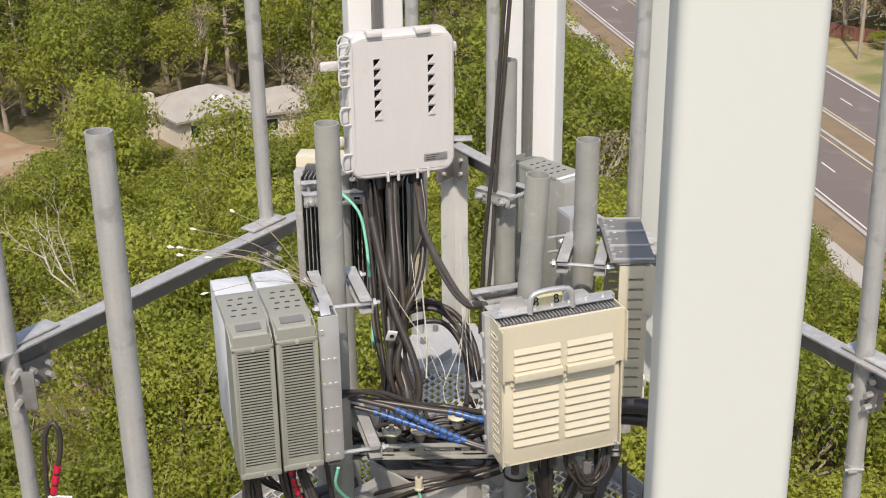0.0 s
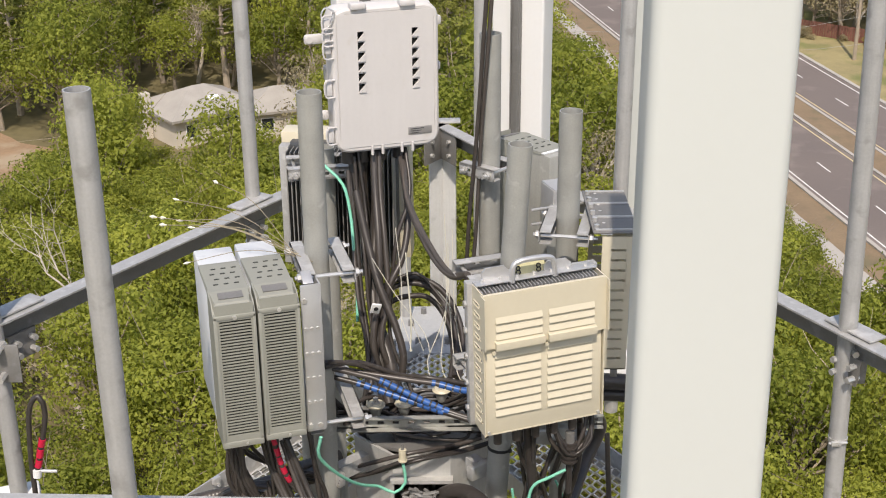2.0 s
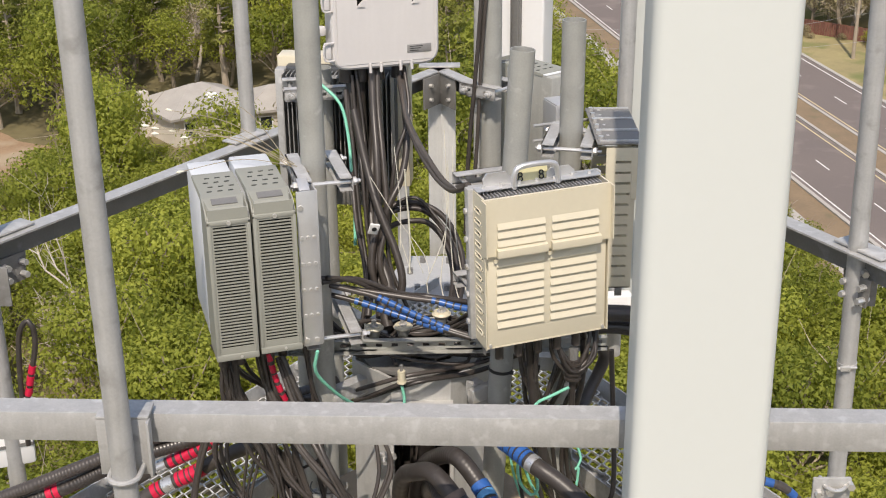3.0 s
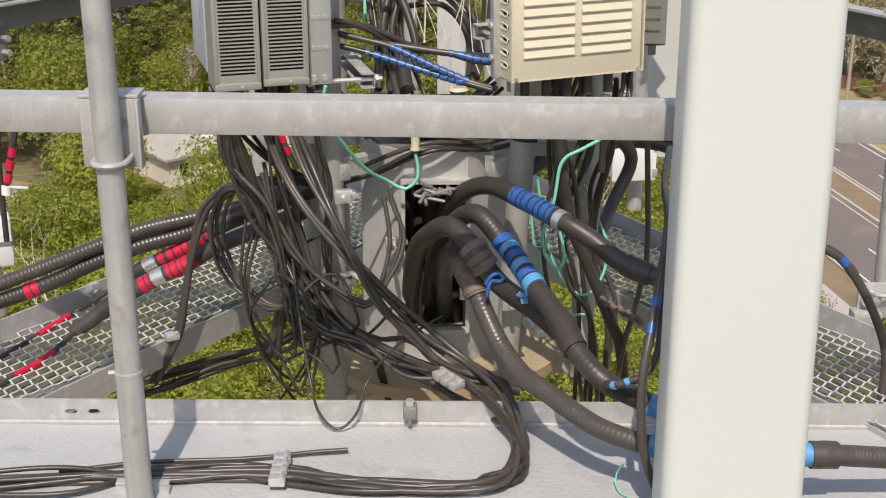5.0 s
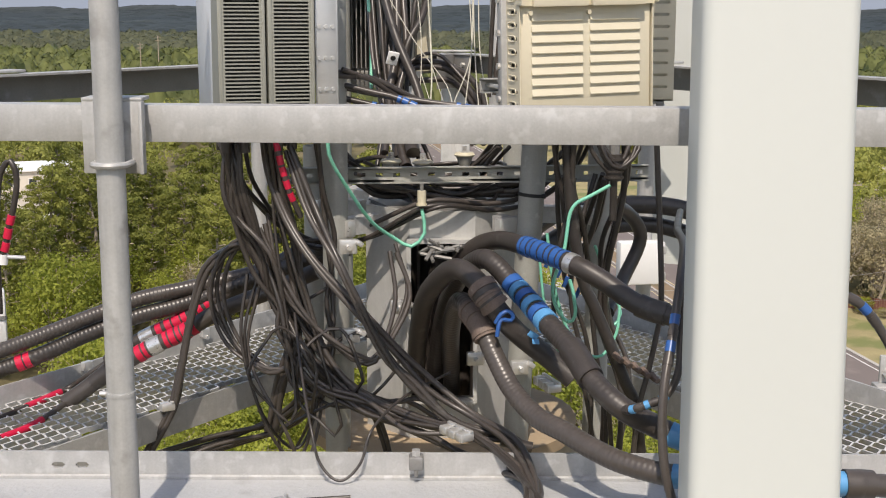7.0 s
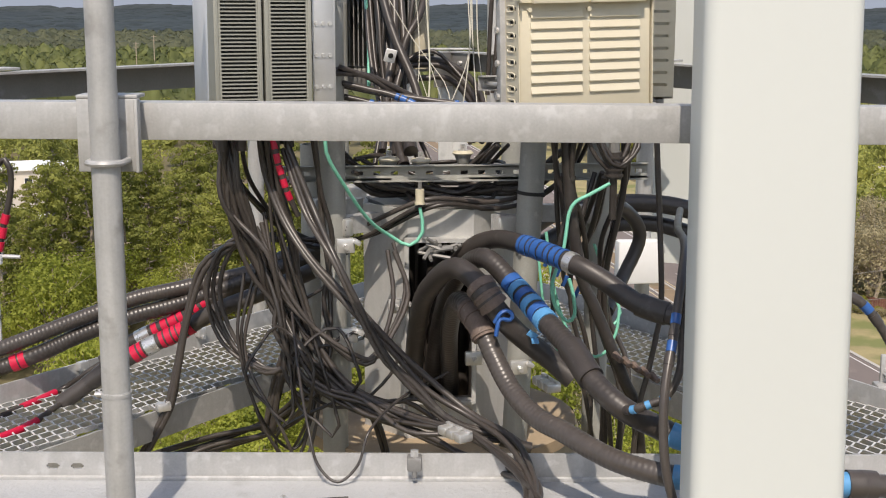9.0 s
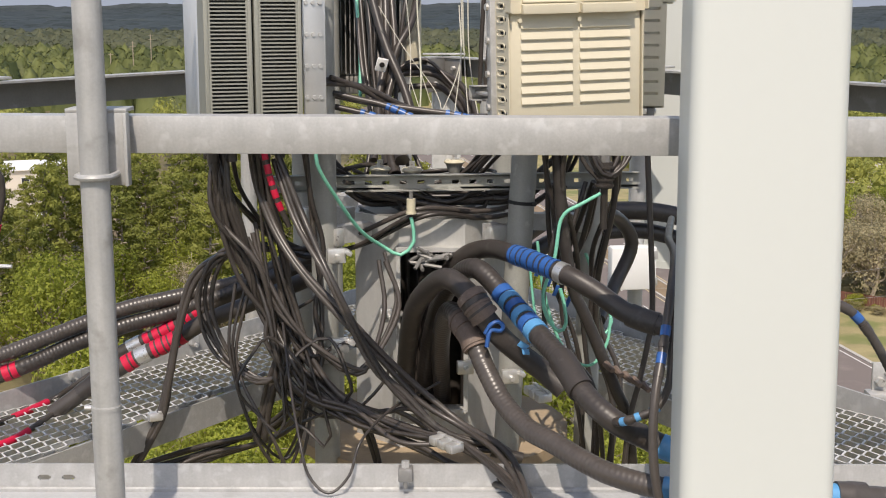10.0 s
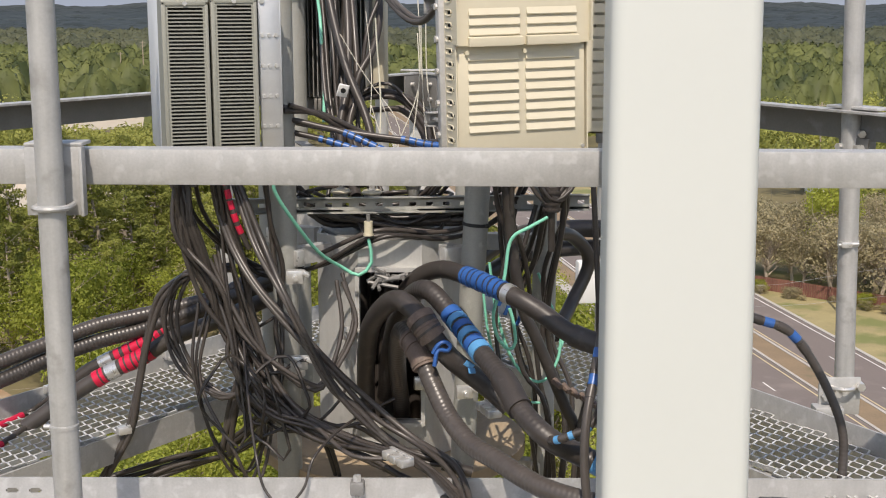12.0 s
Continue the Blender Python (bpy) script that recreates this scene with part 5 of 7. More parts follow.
bundle("black jumper cable crowded over the mast top", [(-0.298, 0.94, 0.498), (-0.223, 0.95, 0.44), (-0.095, 1.0, 0.43), (0.04, 0.98, 0.43), (0.171, 0.94, 0.43), (0.261, 0.95, 0.45)], 3, 0.022, 0.0090, 91)
bundle("black jumper cable crowded over the mast top", [(-0.314, 0.94, 0.52), (-0.214, 0.95, 0.452), (-0.071, 0.96, 0.43), (0.06, 0.96, 0.43), (0.168, 0.95, 0.44)], 2, 0.022, 0.0085, 90)
gl = random.Random(77)
for k in range(2):
    cx_, cz_, cy_ = gl.uniform(-0.46, -0.30), gl.uniform(-0.10, 0.16), gl.uniform(0.56, 0.68)
    a0, turn, rx_, rz_ = gl.uniform(0, 6.28), gl.choice((-1, 1)), gl.uniform(0.06, 0.15), gl.uniform(0.05, 0.14)
    line = [Vector((-0.50 + 0.03 * k, 0.62, 0.66)), Vector((-0.47 + 0.03 * k + gl.gauss(0, 0.02), 0.63, 0.40))]
    line += [Vector((cx_ + rx_ * math.cos(a0 + turn * q * 0.8) + gl.gauss(0, 0.012), cy_ + gl.gauss(0, 0.02), cz_ + rz_ * math.sin(a0 + turn * q * 0.8) + gl.gauss(0, 0.012))) for q in range(gl.randint(4, 8))]
    line += [Vector((-0.36 + gl.gauss(0, 0.05), 0.70, -0.22)), Vector((-0.40 + gl.gauss(0, 0.1), 0.80, -0.45))]
    cable("jumper_cable", "thin black wire curling through the tangle", line, gl.uniform(0.0032, 0.0052), group="jumper cables", n=6)
bundle("thin black jumper cable looping beside the tangle", [(-0.52, 0.74, 0.33), (-0.61, 0.76, 0.30), (-0.66, 0.78, 0.17), (-0.60, 0.76, 0.02), (-0.50, 0.72, -0.04), (-0.40, 0.70, 0.0)], 4, 0.02, 0.007, 16)
bundle("pair of thin cables hanging down to the walkway clamp", [(-0.48, 0.78, 0.33), (-0.555, 0.8, 0.327), (-0.624, 0.82, 0.298), (-0.697, 0.84, 0.236), (-0.75, 0.84, 0.094), (-0.783, 0.83, -0.055), (-0.815, 0.82, -0.189), (-0.885, 0.8, -0.32)], 3, 0.009, 0.0085, 17)
bundle("glossy black cable crossing down in front of the mast", [(-0.50, 0.64, 0.67), (-0.485, 0.64, 0.54), (-0.44, 0.60, 0.42), (-0.357, 0.54, 0.314), (-0.248, 0.5, 0.194), (-0.145, 0.5, 0.087), (-0.041, 0.5, -0.021), (0.065, 0.46, -0.09), (0.15, 0.35, -0.115), (0.195, 0.23, -0.155), (0.20, 0.08, -0.18), (0.11, -0.04, -0.184), (-0.1, -0.05, -0.184), (-0.4, 0.01, -0.184), (-0.8, 0.0, -0.184), (-1.5, -0.06, -0.184)], 2, 0.009, 0.0085, 18)
ends = bundle("glossy black cable slanting down to a capped end", [(-0.44, 0.62, 0.60), (-0.37, 0.56, 0.44), (-0.283, 0.47, 0.306), (-0.172, 0.46, 0.088), (-0.10, 0.46, 0.0), (-0.009, 0.45, -0.088), (0.07, 0.44, -0.125), (0.139, 0.435, -0.141), (0.19, 0.435, -0.156)], 3, 0.012, 0.0085, 41)
part("cap", Shape().tube([(0.135, 0.43, -0.14), (0.17, 0.43, -0.15), (0.215, 0.43, -0.162)], 0.016, 12, step=0.01), RUBBER, ends[0], "black heat-shrink cap", 60)
bundle("black jumper cable sagging in front of the mast foot", [(-0.50, 0.66, 0.40), (-0.43, 0.62, 0.22), (-0.33, 0.60, 0.10), (-0.22, 0.60, 0.03), (-0.15, 0.62, 0.08), (-0.12, 0.66, 0.20), (-0.15, 0.70, 0.32)], 3, 0.03, 0.006, 42)
bundle("black jumper cable sagging in front of the mast foot", [(-0.48, 0.68, 0.30), (-0.40, 0.64, 0.08), (-0.30, 0.62, -0.04), (-0.20, 0.64, -0.10), (-0.10, 0.66, -0.12), (0.0, 0.66, -0.17)], 2, 0.03, 0.0065, 43)
bundle("black cable dropping behind the feeders", [(0.36, 0.72, 0.50), (0.33, 0.70, 0.34), (0.30, 0.68, 0.18), (0.33, 0.66, 0.02), (0.40, 0.66, -0.10), (0.44, 0.68, -0.40)], 2, 0.035, 0.0075, 44)
bundle("thin cable passing under the walkway", [(-0.35, 0.75, -0.05), (-0.50, 0.95, -0.25), (-0.70, 1.0, -0.33), (-0.95, 0.95, -0.40), (-1.2, 0.9, -0.46)], 6, 0.03, 0.008, 19)
bundle("thin cable draped behind the mast ring", [(-0.57, 0.66, 0.66), (-0.56, 0.74, 0.50), (-0.42, 0.90, 0.32), (-0.25, 0.86, 0.33), (-0.05, 0.80, 0.43), (0.12, 0.90, 0.41), (0.25, 0.94, 0.43), (0.36, 0.92, 0.52), (0.40, 0.84, 0.66)], 3, 0.02, 0.007, 20)
bundle("black jumper cable across the mast top", [(-0.36, 0.94, 0.58), (-0.28, 0.94, 0.49), (-0.20, 0.94, 0.44), (-0.05, 0.95, 0.42), (0.08, 0.95, 0.425), (0.20, 0.94, 0.45), (0.34, 0.95, 0.56)], 2, 0.022, 0.0075, 21)
bundle("black jumper cable coiled on the mast top", [(-0.15, 0.95, 0.50), (0.0, 0.94, 0.45), (0.13, 0.95, 0.48), (0.12, 1.02, 0.52), (0.0, 1.10, 0.50), (-0.13, 1.02, 0.48), (-0.10, 0.95, 0.45)], 4, 0.03, 0.006, 22)
bundle("black jumper cable hanging from the cream radio", [(0.30, 0.62, 0.66), (0.31, 0.64, 0.52), (0.34, 0.70, 0.38), (0.36, 0.78, 0.20), (0.40, 0.80, 0.02), (0.43, 0.80, -0.15), (0.42, 0.78, -0.5)], 3, 0.03, 0.0065, 23)
bundle("black jumper cable hanging from the cream radio", [(0.46, 0.68, 0.66), (0.47, 0.72, 0.50), (0.44, 0.80, 0.30), (0.46, 0.84, 0.10), (0.50, 0.80, -0.10), (0.46, 0.76, -0.5)], 3, 0.03, 0.0085, 24)
bundle("thin looped cable under the cream radio", [(0.38, 0.62, 0.66), (0.40, 0.60, 0.58), (0.45, 0.60, 0.54), (0.49, 0.62, 0.60), (0.50, 0.66, 0.68)], 4, 0.02, 0.006, 25)
bundle("black cable running down from the white enclosure", [(-0.235, 1.375, 1.27), (-0.215, 1.33, 1.12), (-0.19, 1.24, 0.965), (-0.18, 1.18, 0.80), (-0.16, 1.12, 0.66), (-0.12, 1.08, 0.50)], 2, 0.022, 0.0065, 26)
bundle("thick black cable running down from the white enclosure", [(-0.175, 1.39, 1.27), (-0.17, 1.33, 1.15), (-0.155, 1.24, 1.0), (-0.15, 1.16, 0.84), (-0.17, 1.10, 0.68), (-0.10, 1.06, 0.48)], 2, 0.016, 0.0115, 27)
bundle("black cable bending from the enclosure to the mast", [(-0.075, 1.42, 1.26), (-0.07, 1.32, 1.13), (-0.095, 1.24, 1.0), (-0.128, 1.2, 0.85), (-0.15, 1.14, 0.69), (-0.08, 1.06, 0.50)], 1, 0.020, 0.0072, 28)
bundle("black cable sloping across to the cream radio", [(-0.083, 1.42, 1.247), (-0.055, 1.22, 1.15), (0.014, 1.02, 1.07), (0.08, 0.88, 1.04), (0.14, 0.76, 1.09)], 3, 0.010, 0.009, 29)
bundle("black cable looped in a wide coil above the mast", [(-0.158, 1.30, 0.72), (-0.12, 1.34, 0.80), (-0.04, 1.36, 0.81), (0.04, 1.33, 0.77), (0.10, 1.26, 0.70), (0.12, 1.16, 0.62), (0.08, 1.05, 0.56)], 1, 0.02, 0.006, 30)
bundle("black cable running down among the enclosure cables", [(-0.26, 1.36, 1.20), (-0.25, 1.28, 1.0), (-0.235, 1.18, 0.82), (-0.20, 1.10, 0.66), (-0.20, 1.0, 0.5)], 2, 0.02, 0.0068, 31)
for pts, r_ in (([(-0.257, 1.43, 1.267), (-0.247, 1.4, 1.176), (-0.224, 1.34, 1.064), (-0.196, 1.27, 0.906), (-0.171, 1.2, 0.749), (-0.163, 1.12, 0.618), (-0.127, 1.0, 0.51)], 0.0175),
                ([(-0.177, 1.43, 1.256), (-0.171, 1.41, 1.162), (-0.176, 1.36, 1.016), (-0.187, 1.28, 0.881), (-0.178, 1.19, 0.753), (-0.128, 1.1, 0.627), (-0.107, 1.0, 0.552)], 0.021),
                ([(-0.225, 1.43, 1.262), (-0.222, 1.40, 1.12), (-0.21, 1.36, 0.95), (-0.19, 1.26, 0.80), (-0.165, 1.16, 0.66), (-0.15, 1.04, 0.53)], 0.019),
                ([(-0.088, 1.43, 1.265), (-0.073, 1.38, 1.151), (-0.066, 1.3, 1.037), (-0.084, 1.22, 0.946), (-0.125, 1.17, 0.869), (-0.153, 1.14, 0.755), (-0.18, 1.08, 0.638), (-0.191, 1.0, 0.553)], 0.0115),
                ([(-0.237, 1.3, 1.159), (-0.199, 1.22, 1.008), (-0.157, 1.14, 0.878), (-0.105, 1.08, 0.762), (-0.08, 1.04, 0.678), (-0.084, 1.02, 0.615)], 0.013),
                ([(-0.16, 1.34, 0.785), (-0.115, 1.36, 0.805), (-0.072, 1.38, 0.805), (-0.021, 1.38, 0.798), (0.033, 1.36, 0.778), (0.081, 1.31, 0.74), (0.114, 1.24, 0.675), (0.119, 1.16, 0.617), (0.102, 1.05, 0.577)], 0.0105),
                ([(-0.16, 1.33, 0.76), (-0.119, 1.35, 0.784), (-0.066, 1.37, 0.788), (-0.013, 1.36, 0.783), (0.038, 1.33, 0.749), (0.081, 1.26, 0.698), (0.1, 1.18, 0.64), (0.091, 1.05, 0.588)], 0.0095),
                ([(-0.16, 1.31, 0.72), (-0.115, 1.33, 0.743), (-0.066, 1.35, 0.747), (-0.007, 1.34, 0.749), (0.042, 1.3, 0.719), (0.073, 1.24, 0.675), (0.086, 1.15, 0.623), (0.076, 1.05, 0.578)], 0.0095)):
    cable("conduit", "black flexible conduit running down from the white enclosure", pts, r_, FADED, group="enclosure conduits", n=12, step=0.02)
bundle("black jumper cable leading to the grey radios", [(-0.31, 0.72, 0.80), (-0.22, 0.78, 0.77), (-0.10, 0.82, 0.70), (0.0, 0.84, 0.69), (0.11, 0.80, 0.68), (0.24, 0.72, 0.71)], 3, 0.02, 0.0075, 32)
tops = bundle("black cable tied to the back pipe", [(0.135, 1.37, 0.70), (0.155, 1.37, 1.0), (0.18, 1.37, 1.35), (0.20, 1.36, 1.7), (0.235, 1.36, 2.3)], 2, 0.010, 0.0075, 33)
cable("feeder_cable", "thick black cable crossing behind the shaded radio", [(0.24, 1.26, 0.26), (0.36, 1.40, 0.31), (0.54, 1.48, 0.325), (0.74, 1.50, 0.318), (0.92, 1.50, 0.27)], 0.031, group="thick feeder cables", n=14)
cable("feeder_cable", "thick black cable looped near the white junction box", [(0.452, 1.09, 0.37), (0.55, 1.22, 0.35), (0.62, 1.3, 0.25), (0.56, 1.25, 0.12), (0.49, 1.08, 0.05)], 0.022, group="thick feeder cables", n=14)
cable("feeder_cable", "thick black cable crossing behind the shaded radio", [(0.24, 1.34, 0.17), (0.40, 1.46, 0.235), (0.56, 1.52, 0.25), (0.72, 1.54, 0.245), (0.90, 1.54, 0.19)], 0.028, group="thick feeder cables", n=14)
cable("jumper_cable", "black cable dropping past the feeders to the walkway", [(0.31, 0.64, 0.67), (0.33, 0.63, 0.42), (0.36, 0.62, 0.251), (0.393, 0.62, 0.177), (0.442, 0.62, 0.062), (0.483, 0.62, -0.037), (0.52, 0.63, -0.14), (0.56, 0.66, -0.5)], 0.0165, group="jumper cables", n=12)
cable("jumper_cable", "thin black cable hanging beside the feeders", [(0.55, 0.62, 0.62), (0.572, 0.6, 0.215), (0.562, 0.6, 0.101), (0.544, 0.6, 0.002), (0.515, 0.6, -0.148), (0.50, 0.62, -0.5)], 0.008, group="jumper cables")
lug = thing("cable_lugs", "cluster of brown lugs clipped to the hanging cables", "fixing", pose(0.50, 0.60, 0.02))
for k in range(5):
    part("lug", Shape().cyl((-0.05 + 0.025 * k, 0.0, 0.025 - 0.014 * k), (-0.035 + 0.025 * k, -0.03, 0.015 - 0.014 * k), 0.011, 0.008, n=8), BOOT, lug)
VR = [(0.68, 0.95, 0.385), (0.6, 0.55, 0.4), (0.555, 0.22, 0.42), (0.519, 0.05, 0.373), (0.488, -0.04, 0.26), (0.463, -0.1, 0.159), (0.458, -0.13, 0.05), (0.472, -0.15, -0.052), (0.522, -0.16, -0.185)]
v1 = thing("jumper_cable", "black cable hanging beside the tall ivory panel, banded blue", "cable", group="jumper cables")
part("jacket", Shape().tube(VR, 0.0105, 10, step=0.02), RUBBER, v1, "", 60)
wrap(v1, VR, 0.66, 0.74, 0.0108, [BLUE, RUBBER], 4, "blue tape bands")
BR = [(0.526, 0.05, 0.363), (0.511, -0.02, 0.249), (0.5, -0.06, 0.183), (0.473, -0.08, 0.137), (0.436, -0.08, 0.118), (0.401, -0.07, 0.102), (0.382, -0.03, 0.089)]
v2 = thing("jumper_cable", "short cable banded with pale blue tape", "cable", group="jumper cables")
part("jacket", Shape().tube(BR, 0.009, 10, step=0.02), RUBBER, v2, "", 60)
wrap(v2, BR, 0.68, 0.97, 0.0094, [BLUE_PALE, RUBBER], 6, "pale blue tape bands")
R12 = [(0.80, 0.46, 0.20), (0.926, 0.5, 0.255), (0.995, 0.5, 0.244), (1.081, 0.5, 0.207), (1.163, 0.5, 0.096), (1.223, 0.48, -0.042), (1.229, 0.46, -0.148), (1.205, 0.42, -0.26), (1.15, 0.38, -0.36)]
v3 = thing("jumper_cable", "black cable arching over the walkway with blue tape", "cable", group="jumper cables")
part("jacket", Shape().tube(R12, 0.0125, 12, 0.02, step=0.015), RUBBER, v3, "", 60)
wrap(v3, R12, 0.16, 0.42, 0.0128, [BLUE, RUBBER], 6, "blue tape bands")
LP = [(-1.375, 1.05, 0.05), (-1.372, 1.05, 0.25), (-1.367, 1.05, 0.344), (-1.356, 1.05, 0.451), (-1.341, 1.05, 0.498), (-1.317, 1.05, 0.521), (-1.303, 1.05, 0.495), (-1.302, 1.05, 0.442), (-1.315, 1.05, 0.379), (-1.331, 1.05, 0.322), (-1.345, 1.05, 0.263), (-1.354, 1.05, 0.235)]
v4 = thing("jumper_cable", "black cable looped at the side post with red tape", "cable", group="jumper cables")
part("jacket", Shape().tube(LP, 0.0095, 10, step=0.02), RUBBER, v4, "", 60)
wrap(v4, LP, 0.84, 1.0, 0.0118, [RED], 3, "red tape sleeve")
part("plug", Shape().cyl((-1.355, 1.05, 0.235), (-1.358, 1.05, 0.205), 0.016, n=12), WHITE_PANEL, v4, "pale plug")
part("stub", Shape().cyl((-1.35, 1.05, 0.228), (-1.287, 1.05, 0.225), 0.006, n=10), ALU, v4, "bare metal stub")
for pts, f0, f1, n_ in (([(-0.34, 0.80, 0.735), (-0.215, 0.783, 0.709), (-0.096, 0.76, 0.676), (0.0, 0.74, 0.650), (0.062, 0.72, 0.637), (0.14, 0.70, 0.62)], 0.25, 0.84, 12),
                        ([(-0.30, 0.78, 0.765), (-0.215, 0.775, 0.745), (-0.143, 0.765, 0.728), (-0.025, 0.74, 0.678), (0.076, 0.72, 0.640), (0.15, 0.70, 0.625)], 0.34, 0.84, 11),
                        ([(-0.31, 0.80, 0.76), (-0.19, 0.80, 0.735), (-0.05, 0.79, 0.715), (0.03, 0.785, 0.705), (0.10, 0.77, 0.692), (0.17, 0.75, 0.69)], 0.68, 0.93, 5)):
    b = thing("jumper_cable", "cable wrapped with bright blue tape bands between the radios", "cable", group="blue banded cables")
    part("jacket", Shape().tube(pts, 0.0085, 10, step=0.02), RUBBER, b, "", 60)
    wrap(b, pts, f0, f1, 0.0098, [BLUE], n_, "bright blue tape bands")
RT = [(-0.47, 0.62, 0.70), (-0.455, 0.60, 0.60), (-0.43, 0.60, 0.50), (-0.40, 0.62, 0.42)]
v5 = thing("jumper_cable", "thin cable with red tape below the grey radios", "cable", group="jumper cables")
part("jacket", Shape().tube(RT, 0.008, 10, step=0.02), RUBBER, v5, "", 60)
wrap(v5, RT, 0.05, 0.85, 0.0085, [RED], 7, "red tape bands")
cable("earth_wire", "green earth wire hanging from the bracket to the mast", [(-0.305, 0.515, 0.675), (-0.315, 0.53, 0.60), (-0.267, 0.6, 0.493), (-0.213, 0.7, 0.393), (-0.156, 0.775, 0.336), (-0.107, 0.775, 0.312), (-0.07, 0.778, 0.35), (-0.078, 0.78, 0.418)], 0.0052, GREEN, group="earth wires")
cable("earth_wire", "green earth wire curling below the cream radio", [(0.425, 0.59, 0.512), (0.373, 0.59, 0.483), (0.336, 0.59, 0.463), (0.319, 0.59, 0.433), (0.312, 0.59, 0.379), (0.305, 0.59, 0.333), (0.287, 0.59, 0.279), (0.277, 0.59, 0.233), (0.288, 0.59, 0.178), (0.32, 0.59, 0.139), (0.339, 0.59, 0.158), (0.333, 0.59, 0.217), (0.322, 0.59, 0.256)], 0.005, GREEN, group="earth wires", step=0.012)
cable("earth_wire", "green earth wire curling below the cream radio", [(0.42, 0.86, 0.30), (0.46, 0.88, 0.20), (0.50, 0.86, 0.10), (0.47, 0.84, 0.06)], 0.0045, GREEN, group="earth wires")
cable("earth_wire", "teal earth wire running down beside the fins", [(-0.352, 1.36, 1.235), (-0.283, 1.33, 1.171), (-0.258, 1.3, 1.068), (-0.247, 1.25, 0.943), (-0.242, 1.25, 0.84), (-0.24, 1.2, 0.72)], 0.0055, GREEN, group="earth wires")
cable("earth_wire", "thin green earth wire end lying on the deck", [(0.44, -0.03, -0.13), (0.43, -0.01, -0.16), (0.425, -0.02, -0.185), (0.43, -0.05, -0.193), (0.45, -0.08, -0.193)], 0.0022, GREEN, group="earth wires", step=0.01)
cable("earth_wire", "green earth wire looping behind the feeders", [(0.27, 0.72, 0.36), (0.29, 0.72, 0.22), (0.33, 0.72, 0.09), (0.38, 0.72, 0.02), (0.43, 0.72, 0.01), (0.47, 0.73, 0.07), (0.48, 0.74, 0.14)], 0.0045, GREEN, group="earth wires", step=0.015)
cable("earth_wire", "green earth wire looping behind the feeders", [(0.25, 0.74, 0.30), (0.27, 0.73, 0.14), (0.31, 0.72, 0.02), (0.37, 0.72, -0.05), (0.42, 0.73, -0.06)], 0.004, GREEN, group="earth wires", step=0.015)
cable("jumper_cable", "thin wire looping over the deck upstand", [(-0.42, 0.60, 0.16), (-0.385, 0.44, 0.03), (-0.35, 0.31, -0.07), (-0.325, 0.275, -0.15), (-0.275, 0.255, -0.188), (-0.225, 0.275, -0.15), (-0.195, 0.31, -0.07), (-0.12, 0.45, -0.03), (0.0, 0.58, 0.0)], 0.0038, RUBBER, group="jumper cables", step=0.012)
cable("jumper_cable", "thin black cable lying on the deck plate", [(-0.95, 0.03, -0.19), (-0.75, 0.08, -0.19), (-0.5, 0.10, -0.19), (-0.33, 0.13, -0.188), (-0.24, 0.14, -0.186)], 0.006, group="jumper cables")
for k, (x0, x1) in enumerate(((0.06, 0.045), (0.07, 0.09), (0.085, 0.12), (0.06, 0.0))):
    cable("twine", "pale twine hanging between the cables", [(x0, 1.1, 1.0 + 0.05 * k), (x0 + 0.005, 1.06, 0.85), (x1, 1.02, 0.66), (x1 + 0.02, 1.0, 0.60)], 0.0018, TWINE, group="twine", n=5, category="twine")

cable("dry_stalk", "pale dry stalk standing among the cables over the mast", [(-0.056, 1.05, 0.683), (-0.052, 1.05, 0.783), (-0.056, 1.05, 0.882), (-0.061, 1.04, 0.964), (-0.064, 1.03, 1.045)], 0.0026, SEED, group="dry stalks", n=6, category="plant")
cable("twine", "pale twine hanging between the cables", [(-0.103, 1.2, 1.065), (-0.086, 1.15, 0.897), (-0.085, 1.1, 0.781), (-0.093, 1.05, 0.691)], 0.0013, TWINE, group="twine", n=5, category="twine")
cable("twine", "pale twine hanging between the cables", [(-0.085, 1.1, 0.781), (-0.063, 1.08, 0.715), (-0.051, 1.05, 0.683)], 0.0013, TWINE, group="twine", n=5, category="twine")
cable("twine", "pale twine hanging between the cables", [(-0.051, 1.05, 0.8), (-0.029, 1.05, 0.733), (-0.012, 1.05, 0.683)], 0.0013, TWINE, group="twine", n=5, category="twine")
cable("twine", "pale twine hanging between the cables", [(-0.177, 1.1, 0.997), (-0.101, 1.08, 0.873), (-0.009, 1.05, 0.75), (0.008, 1.02, 0.694)], 0.0013, TWINE, group="twine", n=5, category="twine")
# small fixings on the cables
for x, y, z, yaw_, n in ((0.017, 0.38, -0.108, 35, 3), (-0.40, 0.02, -0.178, 0, 4), (0.264, 0.56, -0.03, 20, 3), (-0.822, 0.815, -0.175, 30, 1)):
    h = thing("cable_hanger", "stainless snap-in hanger gripping thin cables", "clamp", pose(x, y, z, 0, 0, yaw_), "cable hangers")
    for k in range(n):
        part("clip", Shape().box((0, (k - (n - 1) / 2) * 0.036, 0.004), (0.042, 0.030, 0.024), 0.005), ZINC, h)
        part("tongue", Shape().box((0.012, (k - (n - 1) / 2) * 0.036, 0.018), (0.010, 0.034, 0.006), 0.002), ZINC, h)
w = thing("cable_tag", "small white tag with a dark hole on the cables", "tag", pose(*(-0.169, 1.08, 0.826), 20, 12, 15))
part("plate", Shape().box((0, 0, 0), (0.034, 0.008, 0.042), 0.004), WHITE_PANEL, w)
